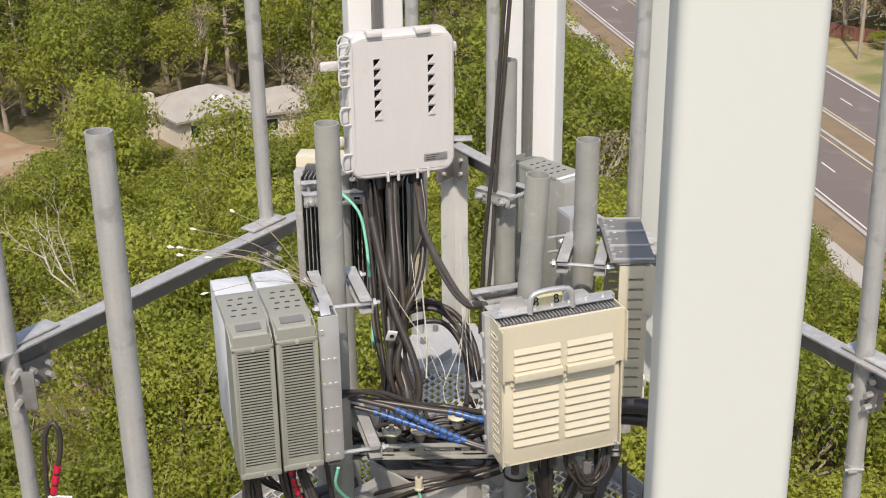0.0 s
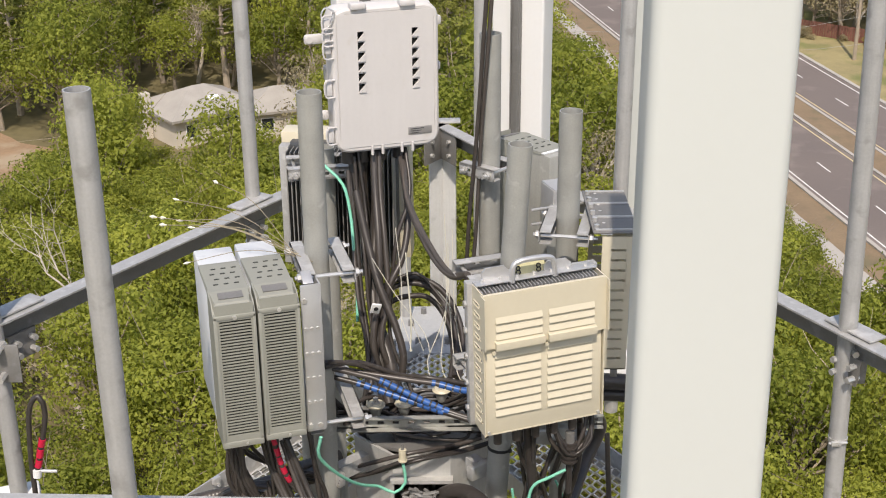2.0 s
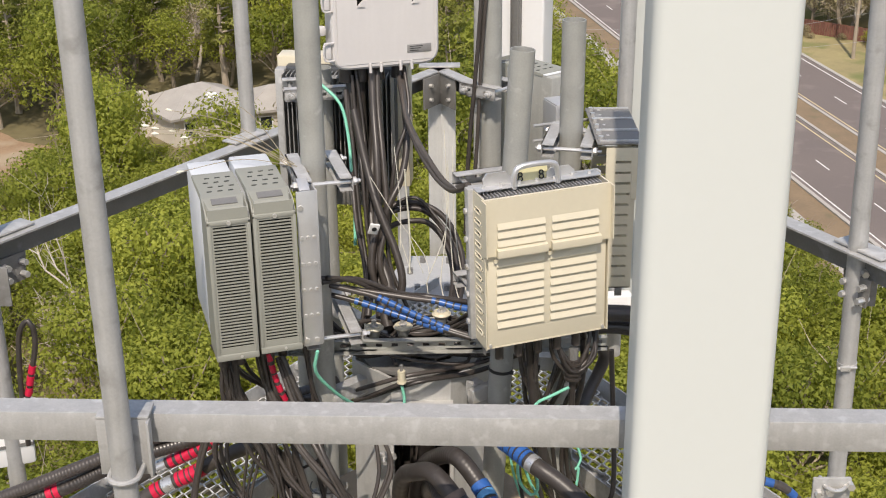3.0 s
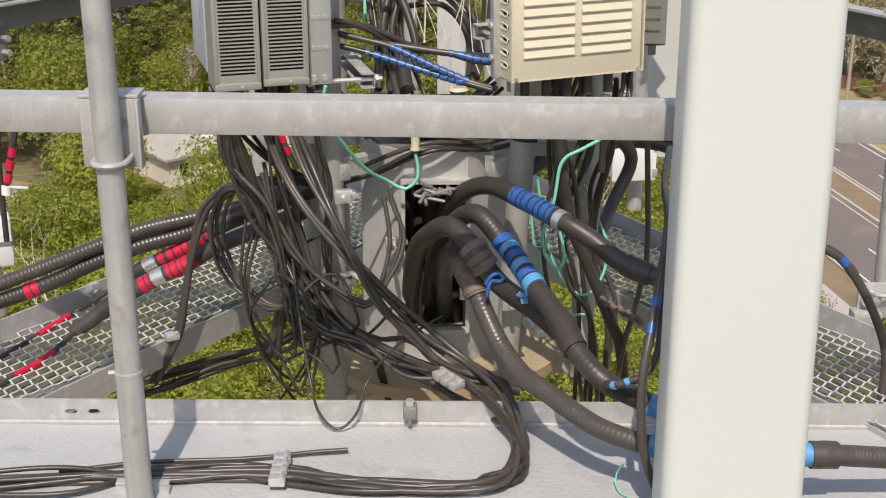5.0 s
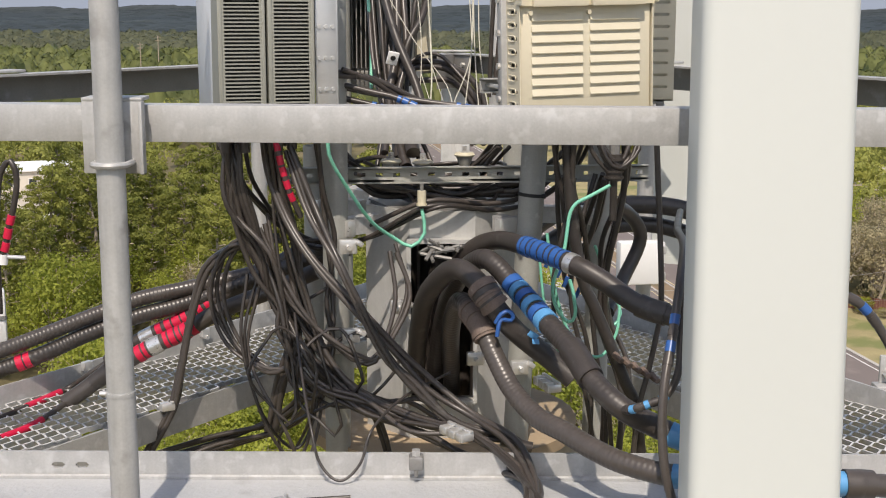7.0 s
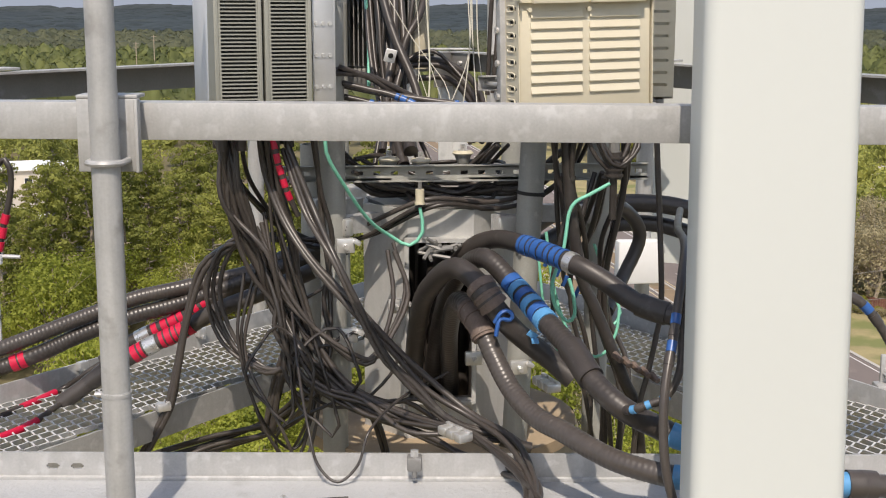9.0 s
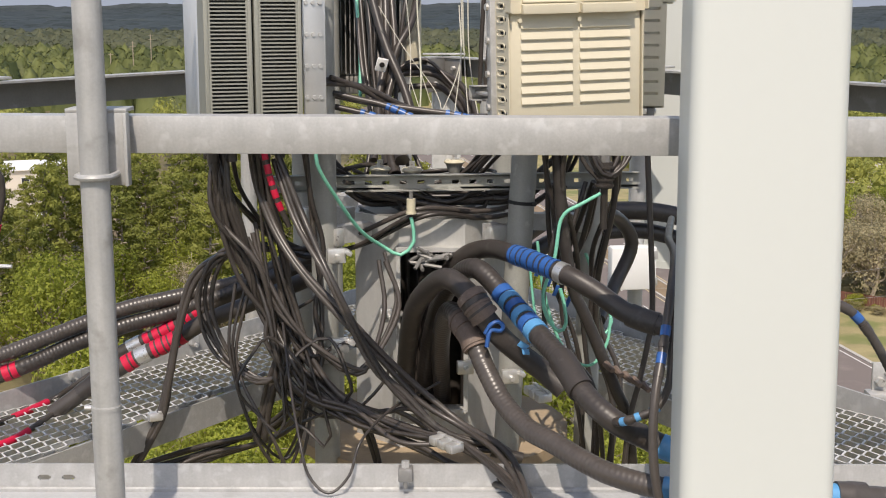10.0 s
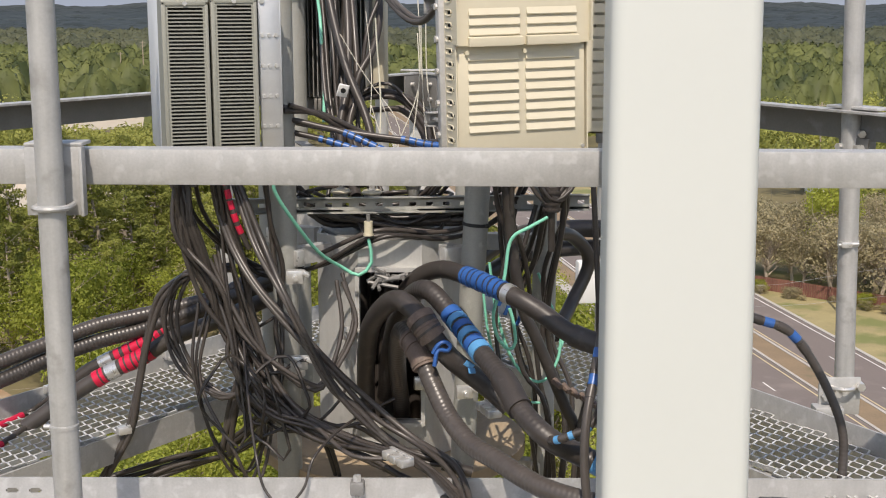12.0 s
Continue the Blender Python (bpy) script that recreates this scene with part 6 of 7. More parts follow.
# Black disc on the plate stands in for the dark inside the hole.
part("hole", Shape().cyl((0, -0.0055, 0.002), (0, 0.0, 0.002), 0.008, n=14), INK, w)
for x, y, z in ((0.046, 1.04, 0.539), (-0.171, 0.96, 0.528), (-0.078, 0.98, 0.522)):
    d = thing("insulator", "beige disc insulator with a bolt on top", "insulator", pose(x, y, z), "disc insulators")
    part("disc", Shape().cyl((0, 0, 0), (0, 0, 0.004), 0.030, 0.032, n=28).cyl((0, 0, 0.004), (0, 0, 0.011), 0.032, 0.026, n=28), BEIGE, d)
    part("cone", Shape().cyl((0, 0, -0.038), (0, 0, 0), 0.013, 0.026, n=24), GALV_OLD, d)
    part("washer", Shape().cyl((0, 0, 0.011), (0, 0, 0.014), 0.014, n=16), ZINC, d)
    part("bolt", Shape().cyl((0, 0, 0.014), (0, 0, 0.030), 0.009, n=6), ZINC, d)
g = thing("insulator", "beige barrel insulator at the end of the earth wire", "insulator", pose(-0.078, 0.78, 0.43), "disc insulators")
part("barrel", Shape().cyl((0, 0, 0.004), (0, 0, 0.040), 0.0125, n=16), BEIGE, g)
part("bolt", Shape().cyl((0, 0, 0.040), (0, 0, 0.060), 0.006, n=6), GALV_DULL, g)
part("collar", Shape().cyl((0, 0, -0.002), (0, 0, 0.004), 0.015, n=16), BEIGE, g)
pg = thing("cable_plug", "dark ribbed plug with a metal nut under the cream radio", "plug", pose(0.438, 0.62, 0.572))
part("nut", Shape().cyl((0, 0, 0.02), (0, 0, 0.055), 0.015, n=8), GALV_DULL, pg)
part("body", Shape().cyl((0, 0, -0.05), (0, 0, 0.02), 0.022, n=16), FADED, pg)
for k in range(4):
    part("rib", Shape().cyl((0, 0, -0.045 + k * 0.016), (0, 0, -0.039 + k * 0.016), 0.026, n=16), FADED, pg)
part("tail", Shape().cyl((0, 0, -0.16), (0, 0, -0.05), 0.010, n=10), RUBBER, pg)
lugs = thing("cable_lugs", "cluster of small metal lugs on the mast front", "fixing", pose(-0.03, 0.79, 0.305))
for k in range(14):
    q = random.Random(40 + k)
    part("lug", Shape().cyl((q.uniform(-0.06, 0.07), q.uniform(-0.02, 0.02), q.uniform(-0.02, 0.02)), (q.uniform(-0.06, 0.07), q.uniform(-0.05, 0), q.uniform(-0.03, 0.03)), 0.0055, n=6), GALV_DULL, lugs)
for dx, dy, dz in ((-0.275, 0.62, 0.34), (-0.145, 0.83, 0.125), (0.075, 0.80, -0.02), (-0.27, 0.63, 0.09), (-0.35, 0.70, 0.05), (0.20, 0.74, -0.03)):
    bkt = thing("butterfly_clip", "small zinc bracket clipped to the mast mount", "bracket", pose(dx, dy, dz, 0, 0, 10), "small zinc brackets")
    part("plate", Shape().box((0, 0, 0), (0.05, 0.02, 0.04), 0.004), ZINC, bkt)
    part("bolt", Shape().cyl((0.0, -0.035, 0), (0.0, 0.0, 0), 0.007, n=8), ZINC, bkt)
    part("wing", Shape().box((0.03, -0.01, 0.01), (0.02, 0.03, 0.012), 0.002, pose(0, 0, 0, 0, 30, 0)), ZINC, bkt)
tips = [(-0.806, 0.8, 1.263), (-0.756, 0.9, 1.281), (-0.65, 1.0, 1.301), (-0.696, 0.7, 1.155), (-0.775, 0.78, 1.245), (-0.74, 0.85, 1.231), (-0.79, 0.85, 1.24), (-0.70, 0.82, 1.22)]
for k, tip in enumerate(tips):
    base = Vector((-0.33 - 0.02 * (k % 3), 0.75 + 0.02 * (k % 2), 1.135))
    mid = (base + Vector(tip)) / 2 + Vector((0, 0, 0.035 + 0.01 * (k % 3)))
    st = thing("dry_stalk", "thin dry stalk with a pale seed head caught on the radios", "plant", group="dry stalks")
    part("stem", Shape().tube([base, mid, tip], 0.0011, 5, step=0.03), STRAW, st, "", 60)
    dv = (Vector(tip) - mid).normalized()
    q = 0.0045 if k % 2 else 0.006
    part("seed_head", Shape().cyl(Vector(tip) - dv * 0.014, tip, 0.0015, q, n=8).cyl(tip, Vector(tip) + dv * 0.009, q, 0.001, n=8), SEED, st, "", 60)

# ---------------------------------------------------------------- the land below
G = -38.0
gs = Shape()
radii = [0, 60, 120, 200, 300, 450, 700, 1100, 1800, 3000, 4900]
seg = 48
verts = [(0, 0, G)]
for r_ in radii[1:]:
    for k in range(seg):
        a = 2 * math.pi * k / seg
        verts.append((r_ * math.cos(a), r_ * math.sin(a), G + (0 if r_ < 500 else 0.4 * noise.noise((r_ * 0.01, a * 3, 0)))))
faces = [(0, 1 + k, 1 + (k + 1) % seg) for k in range(seg)]
for i in range(len(radii) - 2):
    o = 1 + i * seg
    faces += [(o + k, o + seg + k, o + seg + (k + 1) % seg, o + (k + 1) % seg) for k in range(seg)]
gs.add(verts, faces)
thing("ground", "forest floor spreading to the horizon", "ground", kind="structure", shape=gs, mat=GROUND, angle=0)

RD = Vector((-0.1645, 0.9864, 0))       # way of the highway
RN = Vector((0.9864, 0.1645, 0))        # across it, away from the mast


def strip(name, label, o0, o1, s0, s1, z, mat, category="road", thick=0.0):
    """A straight strip beside the highway between offsets o0, o1 and stretches s0, s1."""
    sh = Shape()
    n = max(1, int((s1 - s0) / 25))
    for k in range(n):
        a, b = s0 + (s1 - s0) * k / n, s0 + (s1 - s0) * (k + 1) / n
        q = [RN * o + RD * s + Vector((0, 0, G + z)) for o, s in ((o0, a), (o1, a), (o1, b), (o0, b))]
        sh.add(q, [(0, 1, 2, 3)])
        if thick:
            low = [p - Vector((0, 0, thick)) for p in q]
            sh.add(q + low, [(0, 3, 7, 4), (1, 5, 6, 2)])
    return thing(name, label, category, kind="structure", shape=sh, mat=mat, angle=0)


S0, S1 = -60, 700
strip("verge", "mown dry grass beside the highway", 70.6, 92, S0, S1, 0.05, VERGE, "grass")
strip("verge", "narrow brown verge between the woods and the highway", 42.5, 49.8, S0, S1, 0.05, MULCH, "grass")
strip("pavement", "pale concrete footpath beside the highway", 44.6, 46.6, S0, S1, 0.12, CONCRETE, "pavement", 0.1)
strip("road", "worn asphalt carriageway", 50.0, 58.3, S0, S1, 0.10, ASPHALT)
strip("road", "worn asphalt carriageway on the far side", 61.8, 69.9, S0, S1, 0.10, ASPHALT)
strip("median", "brown planted median", 58.6, 61.5, S0, S1, 0.16, MULCH, "median", 0.1)
for o0, o1 in ((49.6, 50.0), (58.3, 58.65), (61.45, 61.8), (69.9, 70.4)):
    strip("kerb", "pale concrete kerb", o0, o1, S0, S1, 0.22, CONCRETE, "kerb", 0.15)
for o in (50.55, 69.25):
    strip("road_line", "white edge line", o - 0.08, o + 0.08, S0, S1, 0.104, PAINT_W, "road marking")
for o in (57.75, 62.3):
    strip("road_line", "yellow edge line beside the median", o - 0.08, o + 0.08, S0, S1, 0.104, PAINT_Y, "road marking")
dash = Shape().box((0, 0, 0.002), (0.16, 3.05, 0.004)).mesh("lane_dash", PAINT_W, 0)
for o, s_ in ((54.2, 107.4), (65.7, 128.0)):
    for k in range(-9, 32):
        p = RN * o + RD * (s_ + 12.19 * k)
        ob = new("lane_dash", dash)
        ob.matrix_basis = pose(p.x, p.y, G + 0.106, 0, 0, math.degrees(math.atan2(RD.y, RD.x)) - 90)
        tagged(ob, "white lane dash on the asphalt", "road marking", "lane dashes", "structure")


def patch(name, label, x, y, rx, ry, mat, z=0.04, seed=1):
    g_ = random.Random(seed)
    n = 26
    out = [(x, y, G + z)]
    for k in range(n):
        a, q = 2 * math.pi * k / n, g_.uniform(0.75, 1.1)
        out.append((x + rx * q * math.cos(a), y + ry * q * math.sin(a), G + z))
    return thing(name, label, "ground", kind="structure", shape=Shape().add(out, [(0, 1 + k, 1 + (k + 1) % n) for k in range(n)]), mat=mat, angle=0)


patch("dirt_yard", "bare red-brown dirt yard at the edge of the woods", -50, 118, 13, 10, DIRT, seed=4)
patch("dirt_yard", "pale sandy track behind the trees", 3.5, 150, 5, 12, SAND, seed=6)
patch("dirt_yard", "sandy lot among far trees", -118, 440, 34, 30, SAND, seed=8)
patch("dirt_yard", "sandy yard beside the white building", -84, 262, 26, 16, SAND, seed=9)
patch("dirt_yard", "dry clearing seen between the pines", 20, 178, 8, 9, DIRT, seed=10)


def hip_roof(w, d, h, over, t=0.25):
    """A hipped roof over w by d, with eaves and a ridge along x."""
    a, b = w / 2 + over, d / 2 + over
    k = max(0.2, w / 2 - d / 2)
    top = [(-k, 0, h), (k, 0, h)]
    low = [(-a, -b, 0), (a, -b, 0), (a, b, 0), (-a, b, 0)]
    s = Shape().add(low + top, [(0, 1, 5, 4), (1, 2, 5), (2, 3, 4, 5), (3, 0, 4)])
    return s.add([(x, y, z) for z in (0, -t) for x, y, _ in low], [(0, 4, 5, 1), (1, 5, 6, 2), (2, 6, 7, 3), (3, 7, 4, 0), (7, 6, 5, 4)])


def house(label, x, y, yaw_, w, d, h, rise, wins, wall=None, roof=None):
    t = thing("house", label, "house", pose(x, y, G, 0, 0, yaw_), "houses")
    part("wall", Shape().box((0, 0, h / 2), (w, d, h)), wall or STUCCO, t)
    part("roof", hip_roof(w, d, rise, 0.6), roof or SHINGLE, t, angle=0).location = (0, 0, h)
    for face, u, z, ww, hh in wins:
        win = part("window", Shape().box((0, 0, 0), (ww, 0.06, hh)), WINDOW, t)
        win.location = (u, -d / 2 - 0.02, z) if face == "f" else (w / 2 + 0.02, u, z)
        if face != "f":
            win.rotation_euler = (0, 0, math.pi / 2)
        part("frame", Shape().box((0, -0.02, hh / 2 + 0.05), (ww + 0.2, 0.1, 0.1)).box((0, -0.02, -hh / 2 - 0.05), (ww + 0.2, 0.12, 0.1)).box((-ww / 2 - 0.05, -0.02, 0), (0.1, 0.1, hh)).box((ww / 2 + 0.05, -0.02, 0), (0.1, 0.1, hh)), WHITE_PANEL, win)
    return t


wins = [("f", -3.0, 1.6, 1.1, 1.3), ("f", 1.5, 1.6, 1.6, 1.3), ("f", 3.4, 1.1, 0.95, 2.1), ("s", -1.5, 1.6, 1.2, 1.2), ("s", 2.0, 1.6, 1.2, 1.2)]
h1 = house("off-white bungalow with a grey hipped shingle roof", -26.3, 128.0, 38, 9.5, 8.0, 3.1, 2.0, wins)
part("skylight", Shape().box((0.6, -2.4, 4.15), (1.2, 0.7, 0.12), 0.02, pose(0, 0, 0, 24, 0, 0)), WHITE_PANEL, h1)
ch = part("chimney", Shape().box((-5.3, 1.5, 2.4), (0.9, 0.9, 4.8)), STUCCO, h1)
house("off-white bungalow wing with a grey roof among the trees", -18.0, 129.0, 20, 8.0, 6.5, 3.0, 1.7, [("f", -2.0, 1.6, 1.2, 1.2), ("f", 2.0, 1.6, 1.2, 1.2)])
house("small white shed roof among bushes", -36.3, 123.5, 10, 3.0, 2.4, 2.2, 0.8, [("f", 0, 1.2, 0.8, 1.2)], WHITE_PANEL, WHITE_PANEL)
house("white house half hidden by trees", -55.5, 226, 12, 9, 8, 4.4, 1.6, [("f", -2, 1.8, 1.2, 1.4), ("f", 2, 1.8, 1.2, 1.4)], WHITE_PANEL)
house("long low white building with a pale roof", -93, 283, 24, 22, 14, 4.5, 1.2, [("f", u, 1.8, 1.6, 1.6) for u in (-9, -4, 1, 6)], STUCCO, WHITE_PANEL)
house("small white roadside building beyond the woods", -71, 224, 24, 6, 5, 2.8, 1.0, [("f", u, 1.5, 1.0, 1.0) for u in (-1.5, 1.5)], WHITE_PANEL, WHITE_PANEL)
house("pale building far off in the woods", -107, 532, 10, 16, 10, 5.0, 1.5, [("f", u, 1.8, 1.4, 1.4) for u in (-3, 2)], WHITE_PANEL)

house("white house among the trees beyond the fence", 82, 272, -20, 9, 7, 3.2, 1.6, [("f", u, 1.7, 1.2, 1.3) for u in (-2.5, 2)], WHITE_PANEL)
house("pale house among the trees beyond the fence", 97, 284, -15, 12, 8, 3.2, 1.6, [("f", u, 1.7, 1.2, 1.3) for u in (-3, 2.5)], STUCCO)
fence = thing("fence", "red-brown board fence beyond the highway verge", "fence", pose(0, 0, 0))
board = Shape().box((0, 0, 0.95), (0.30, 0.03, 1.9)).mesh("board", FENCE, 0)
FD = (Vector((57.5, 161.8, 0)) - Vector((44.1, 174.2, 0))).normalized()
FP = Vector((41.5, 176.6, 0))
for k in range(170):
    p = FP + FD * (k * 0.34)
    b_ = new("board", board)
    b_.parent = fence
    b_.matrix_basis = pose(p.x, p.y, G + 0.02 * (k % 3), 0, 0, math.degrees(math.atan2(FD.y, FD.x)))
for k in range(24):
    p = FP + FD * (k * 2.45)
    part("post", Shape().box((p.x + 0.09, p.y + 0.09, G + 0.95), (0.12, 0.12, 1.9)), FENCE, fence, angle=0)


def utility_pole(label, x, y, h, r=0.17, arms=1):
    t = thing("utility_pole", label, "pole", pose(x, y, G), "utility poles")
    part("shaft", Shape().cyl((0, 0, 0), (0, 0, h), r, r * 0.65, n=10), TIMBER, t)
    for k in range(arms):
        part("cross_arm", Shape().box((0, 0, h - 0.8 - k * 1.6), (2.6, 0.12, 0.14)), TIMBER, t)
        for dx in (-1.15, -0.5, 0.5, 1.15):
            part("insulator", Shape().cyl((dx, 0, h - 0.73 - k * 1.6), (dx, 0, h - 0.5 - k * 1.6), 0.06, n=8), GALV_DULL, t)


utility_pole("tall wooden utility pole beside the highway", 50.6, 156, 18.5, 0.24)
utility_pole("distant wooden utility pole above the trees", -137, 590, 24, 0.3, 2)
utility_pole("distant wooden utility pole above the trees", -131, 600, 27, 0.3, 2)
utility_pole("distant wooden utility pole above the trees", -146, 585, 19, 0.3)
utility_pole("distant wooden utility pole beside the highway", 88, 300, 17, 0.25)

for z0_, z1_ in ((-24.5, -21.0), (-26.3, -23.6)):
    thing("overhead_wire", "thin overhead wire strung beside the highway", "wire", group="overhead wires", shape=Shape().tube([(-2, 118, z0_ - 0.4), (26, 110, z0_ + 0.9), (40, 110, z1_ - 0.8), (75, 116, z1_ + 1.2)], 0.011, 5, step=4.0), mat=GALV)

# ---------------------------------------------------------------- trees


def leaf_cards(s, g_, centre, radius, count, size, flat=0.75, shell=0.55, loose=0.5):
    """Leaf sprays scattered in the outer shell of one lobe of a crown."""
    for _ in range(count):
        u, a = g_.uniform(-0.75, 1), g_.uniform(0, 2 * math.pi)
        q = math.sqrt(max(0.0, 1 - u * u))
        nrm = Vector((q * math.cos(a), q * math.sin(a), u))
        p = Vector(centre) + Vector((nrm.x, nrm.y, nrm.z * flat)) * radius * g_.uniform(shell, 1.05)
        nrm = (nrm + Vector((g_.gauss(0, loose), g_.gauss(0, loose), g_.gauss(loose * 0.5, loose)))).normalized()
        t1 = nrm.orthogonal().normalized()
        t1.rotate(Matrix.Rotation(g_.uniform(0, 6.28), 3, nrm))
        t2 = nrm.cross(t1)
        w, h = size * g_.uniform(0.5, 1.2), size * g_.uniform(0.7, 1.6)
        s.add([p - t1 * w, p + t1 * w, p + t2 * h], [(0, 1, 2)])


def limb(s, g_, p0, p1, r0, r1, n=6):
    p0, p1 = Vector(p0), Vector(p1)
    mid = (p0 + p1) / 2 + Vector((g_.gauss(0, 1), g_.gauss(0, 1), 0)) * (p1 - p0).length * 0.06
    line = smooth_line([p0, mid, p1], (p1 - p0).length / (5 if n > 5 else 2 if n > 4 else 1.3))
    vs, fs = [], []
    for k, p in enumerate(line):
        q = r0 + (r1 - r0) * k / (len(line) - 1)
        d = (line[min(k + 1, len(line) - 1)] - line[max(k - 1, 0)])
        vs += s.ring(p, d, q, n)
    for k in range(len(line) - 1):
        fs += [(k * n + j, k * n + (j + 1) % n, (k + 1) * n + (j + 1) % n, (k + 1) * n + j) for j in range(n)]
    s.add(vs, fs)


def branch(s, g_, p, way, length, r, depth):
    """A crooked branch that forks into thinner ones."""
    q = p + way * length
    limb(s, g_, p, q, r, r * 0.6, 5 if depth > 1 else 4)
    if depth == 0:
        return
    for k in range(3 if depth > 1 else 2):
        f = g_.uniform(0.45, 1.0) if k else 1.0
        w = (way + Vector((g_.gauss(0, 0.55), g_.gauss(0, 0.55), g_.gauss(0.15, 0.4)))).normalized()
        branch(s, g_, p.lerp(q, f), w, length * g_.uniform(0.5, 0.8), r * 0.58, depth - 1)


def tree(name, label, seed, h, crown_r, lobes, cards, size, leaf, bark, crown_from=0.4, tall=False, twigs=0, forks=0):
    """One tree standing at the origin: tapered trunk with limbs, and an uneven crown of leaf sprays."""
    g_ = random.Random(seed)
    t = thing(name, label, "tree", pose(0, 0, -500), "trees")
    wood, crown = Shape(), Shape()
    limb(wood, g_, (0, 0, 0), (g_.uniform(-0.4, 0.4), g_.uniform(-0.4, 0.4), h * 0.86), 0.022 * h + 0.05, 0.05, 8)
    for k in range(lobes):
        f = (k + 0.5) / lobes
        a = k * 2.4 + g_.uniform(-0.5, 0.5)
        if tall:
            z = h * (crown_from + (1.0 - crown_from) * f)
            q = crown_r * (1.0 - 0.65 * f) * g_.uniform(0.45, 0.9)
            rad = crown_r * g_.uniform(0.28, 0.42)
        else:
            z = h * (crown_from + (0.92 - crown_from) * math.sqrt(f) * g_.uniform(0.8, 1.05))
            q = crown_r * g_.uniform(0.35, 0.78) * (1.15 - 0.6 * f)
            rad = crown_r * g_.uniform(0.34, 0.52)
        c = Vector((q * math.cos(a), q * math.sin(a), z))
        limb(wood, g_, (0, 0, z * (0.55 if not tall else 0.97)), c, 0.007 * h + 0.02, 0.03, 4)
        if forks:
            branch(wood, g_, Vector((0, 0, z * 0.5)), (c - Vector((0, 0, z * 0.5))).normalized(), h * 0.22, 0.009 * h, forks)
        for _ in range(twigs if k % 2 else 0):
            e = c + Vector((g_.gauss(0, 1), g_.gauss(0, 1), g_.gauss(0.5, 0.8))) * rad
            limb(wood, g_, c.lerp(Vector((0, 0, z * 0.7)), g_.uniform(0, 0.5)), e, 0.035, 0.008, 3)
        leaf_cards(crown, g_, c, rad, int(cards / lobes), size, 0.55 if tall else 0.75, 0.55, 0.38)
    part("trunk", wood, bark, t)
    part("crown", crown, leaf, t, angle=0)
    return t


KINDS = {
    "oak_near": [tree("oak_tree", "young oak with fresh yellow-green leaves", 100 + k, 9 + k, 3.6 + 0.3 * k, 18, 5600, 0.155, OAK_LEAF, BARK, 0.30, False, 1) for k in range(3)],
    "oak": [tree("oak_tree", "oak with a full fresh green crown", 200 + k, 10 + k, 4.0 + 0.3 * k, 20, 2900, 0.215, OAK_LEAF, BARK, 0.32, False, 1) for k in range(4)],
    "pine": [tree("pine_tree", "tall pine with a thin olive crown", 300 + k, 16 + 1.5 * k, 3.0 + 0.2 * k, 22, 3000, 0.22, OLIVE_LEAF, BARK, 0.34, True, 1) for k in range(3)],
    "bare": [tree("bare_tree", "half-bare tree with pale branches", 400 + k, 9 + 2 * k, 3.6, 6, 900, 0.15, DRY_LEAF, BARK_PALE, 0.35, False, 0, 3) for k in range(2)],
    "thicket": [tree("bare_tree", "brown budding tree with a dense twiggy crown", 500 + k, 8 + k, 4.0, 16, 2600, 0.18, DRY_LEAF, BARK, 0.22, False, 1, 1) for k in range(3)],
}
EYE = Vector((0.05, -2.8, 2.4))


def protected(p):
    """Whether a spot of the ground has to stay in sight: the highway, its verges, the yards and the houses."""
    o = RN.dot(p)
    if 46.0 < o < 72 and 84 < RD.dot(p) < 400:
        return True
    if 71 < o < 84 and (p - FP).dot(Vector((-FD.y, FD.x, 0))) < 0 and 84 < RD.dot(p):
        return True
    if -32 < p.x < -24 and 126.5 < p.y < 131.5:
        return True
    if -22 < p.x < -16 and 127 < p.y < 130:
        return True
    if -62 < p.x < -42 and 111 < p.y < 124:
        return True
    if (Vector((p.x + 55.5, p.y - 221, 0))).length < 4 or (Vector((p.x + 90, p.y - 264, 0))).length < 5 or (Vector((p.x + 70, p.y - 219, 0))).length < 3 or (Vector((p.x + 118, p.y - 445, 0))).length < 16:
        return True
    return False


def built(p):
    o = RN.dot(p)
    return 42.0 < o < 89 or (-36 < p.x < -12 and 122 < p.y < 139) or (-64 < p.x < -40 and 108 < p.y < 128) or (Vector((p.x - 3.5, p.y - 150, 0))).length < 5 \
        or (-112 < p.x < -70 and 228 < p.y < 290) or (-62 < p.x < -49 and 218 < p.y < 233)


def blocks(x, y, h, r):
    """Whether a tree of that height and crown would hide protected ground."""
    for dx, dz in ((-r * 0.8, 0.78), (0, 0.97), (r * 0.8, 0.78)):
        top = Vector((x + dx, y, G + h * dz))
        ray = top - EYE
        if ray.z >= -0.01:
            continue
        far = EYE + ray * ((G - EYE.z) / ray.z)
        base = Vector((x + dx, y + r * 0.6, G))
        for k in range(1, 8):
            if protected(base.lerp(far, k / 7)):
                return True
    return False


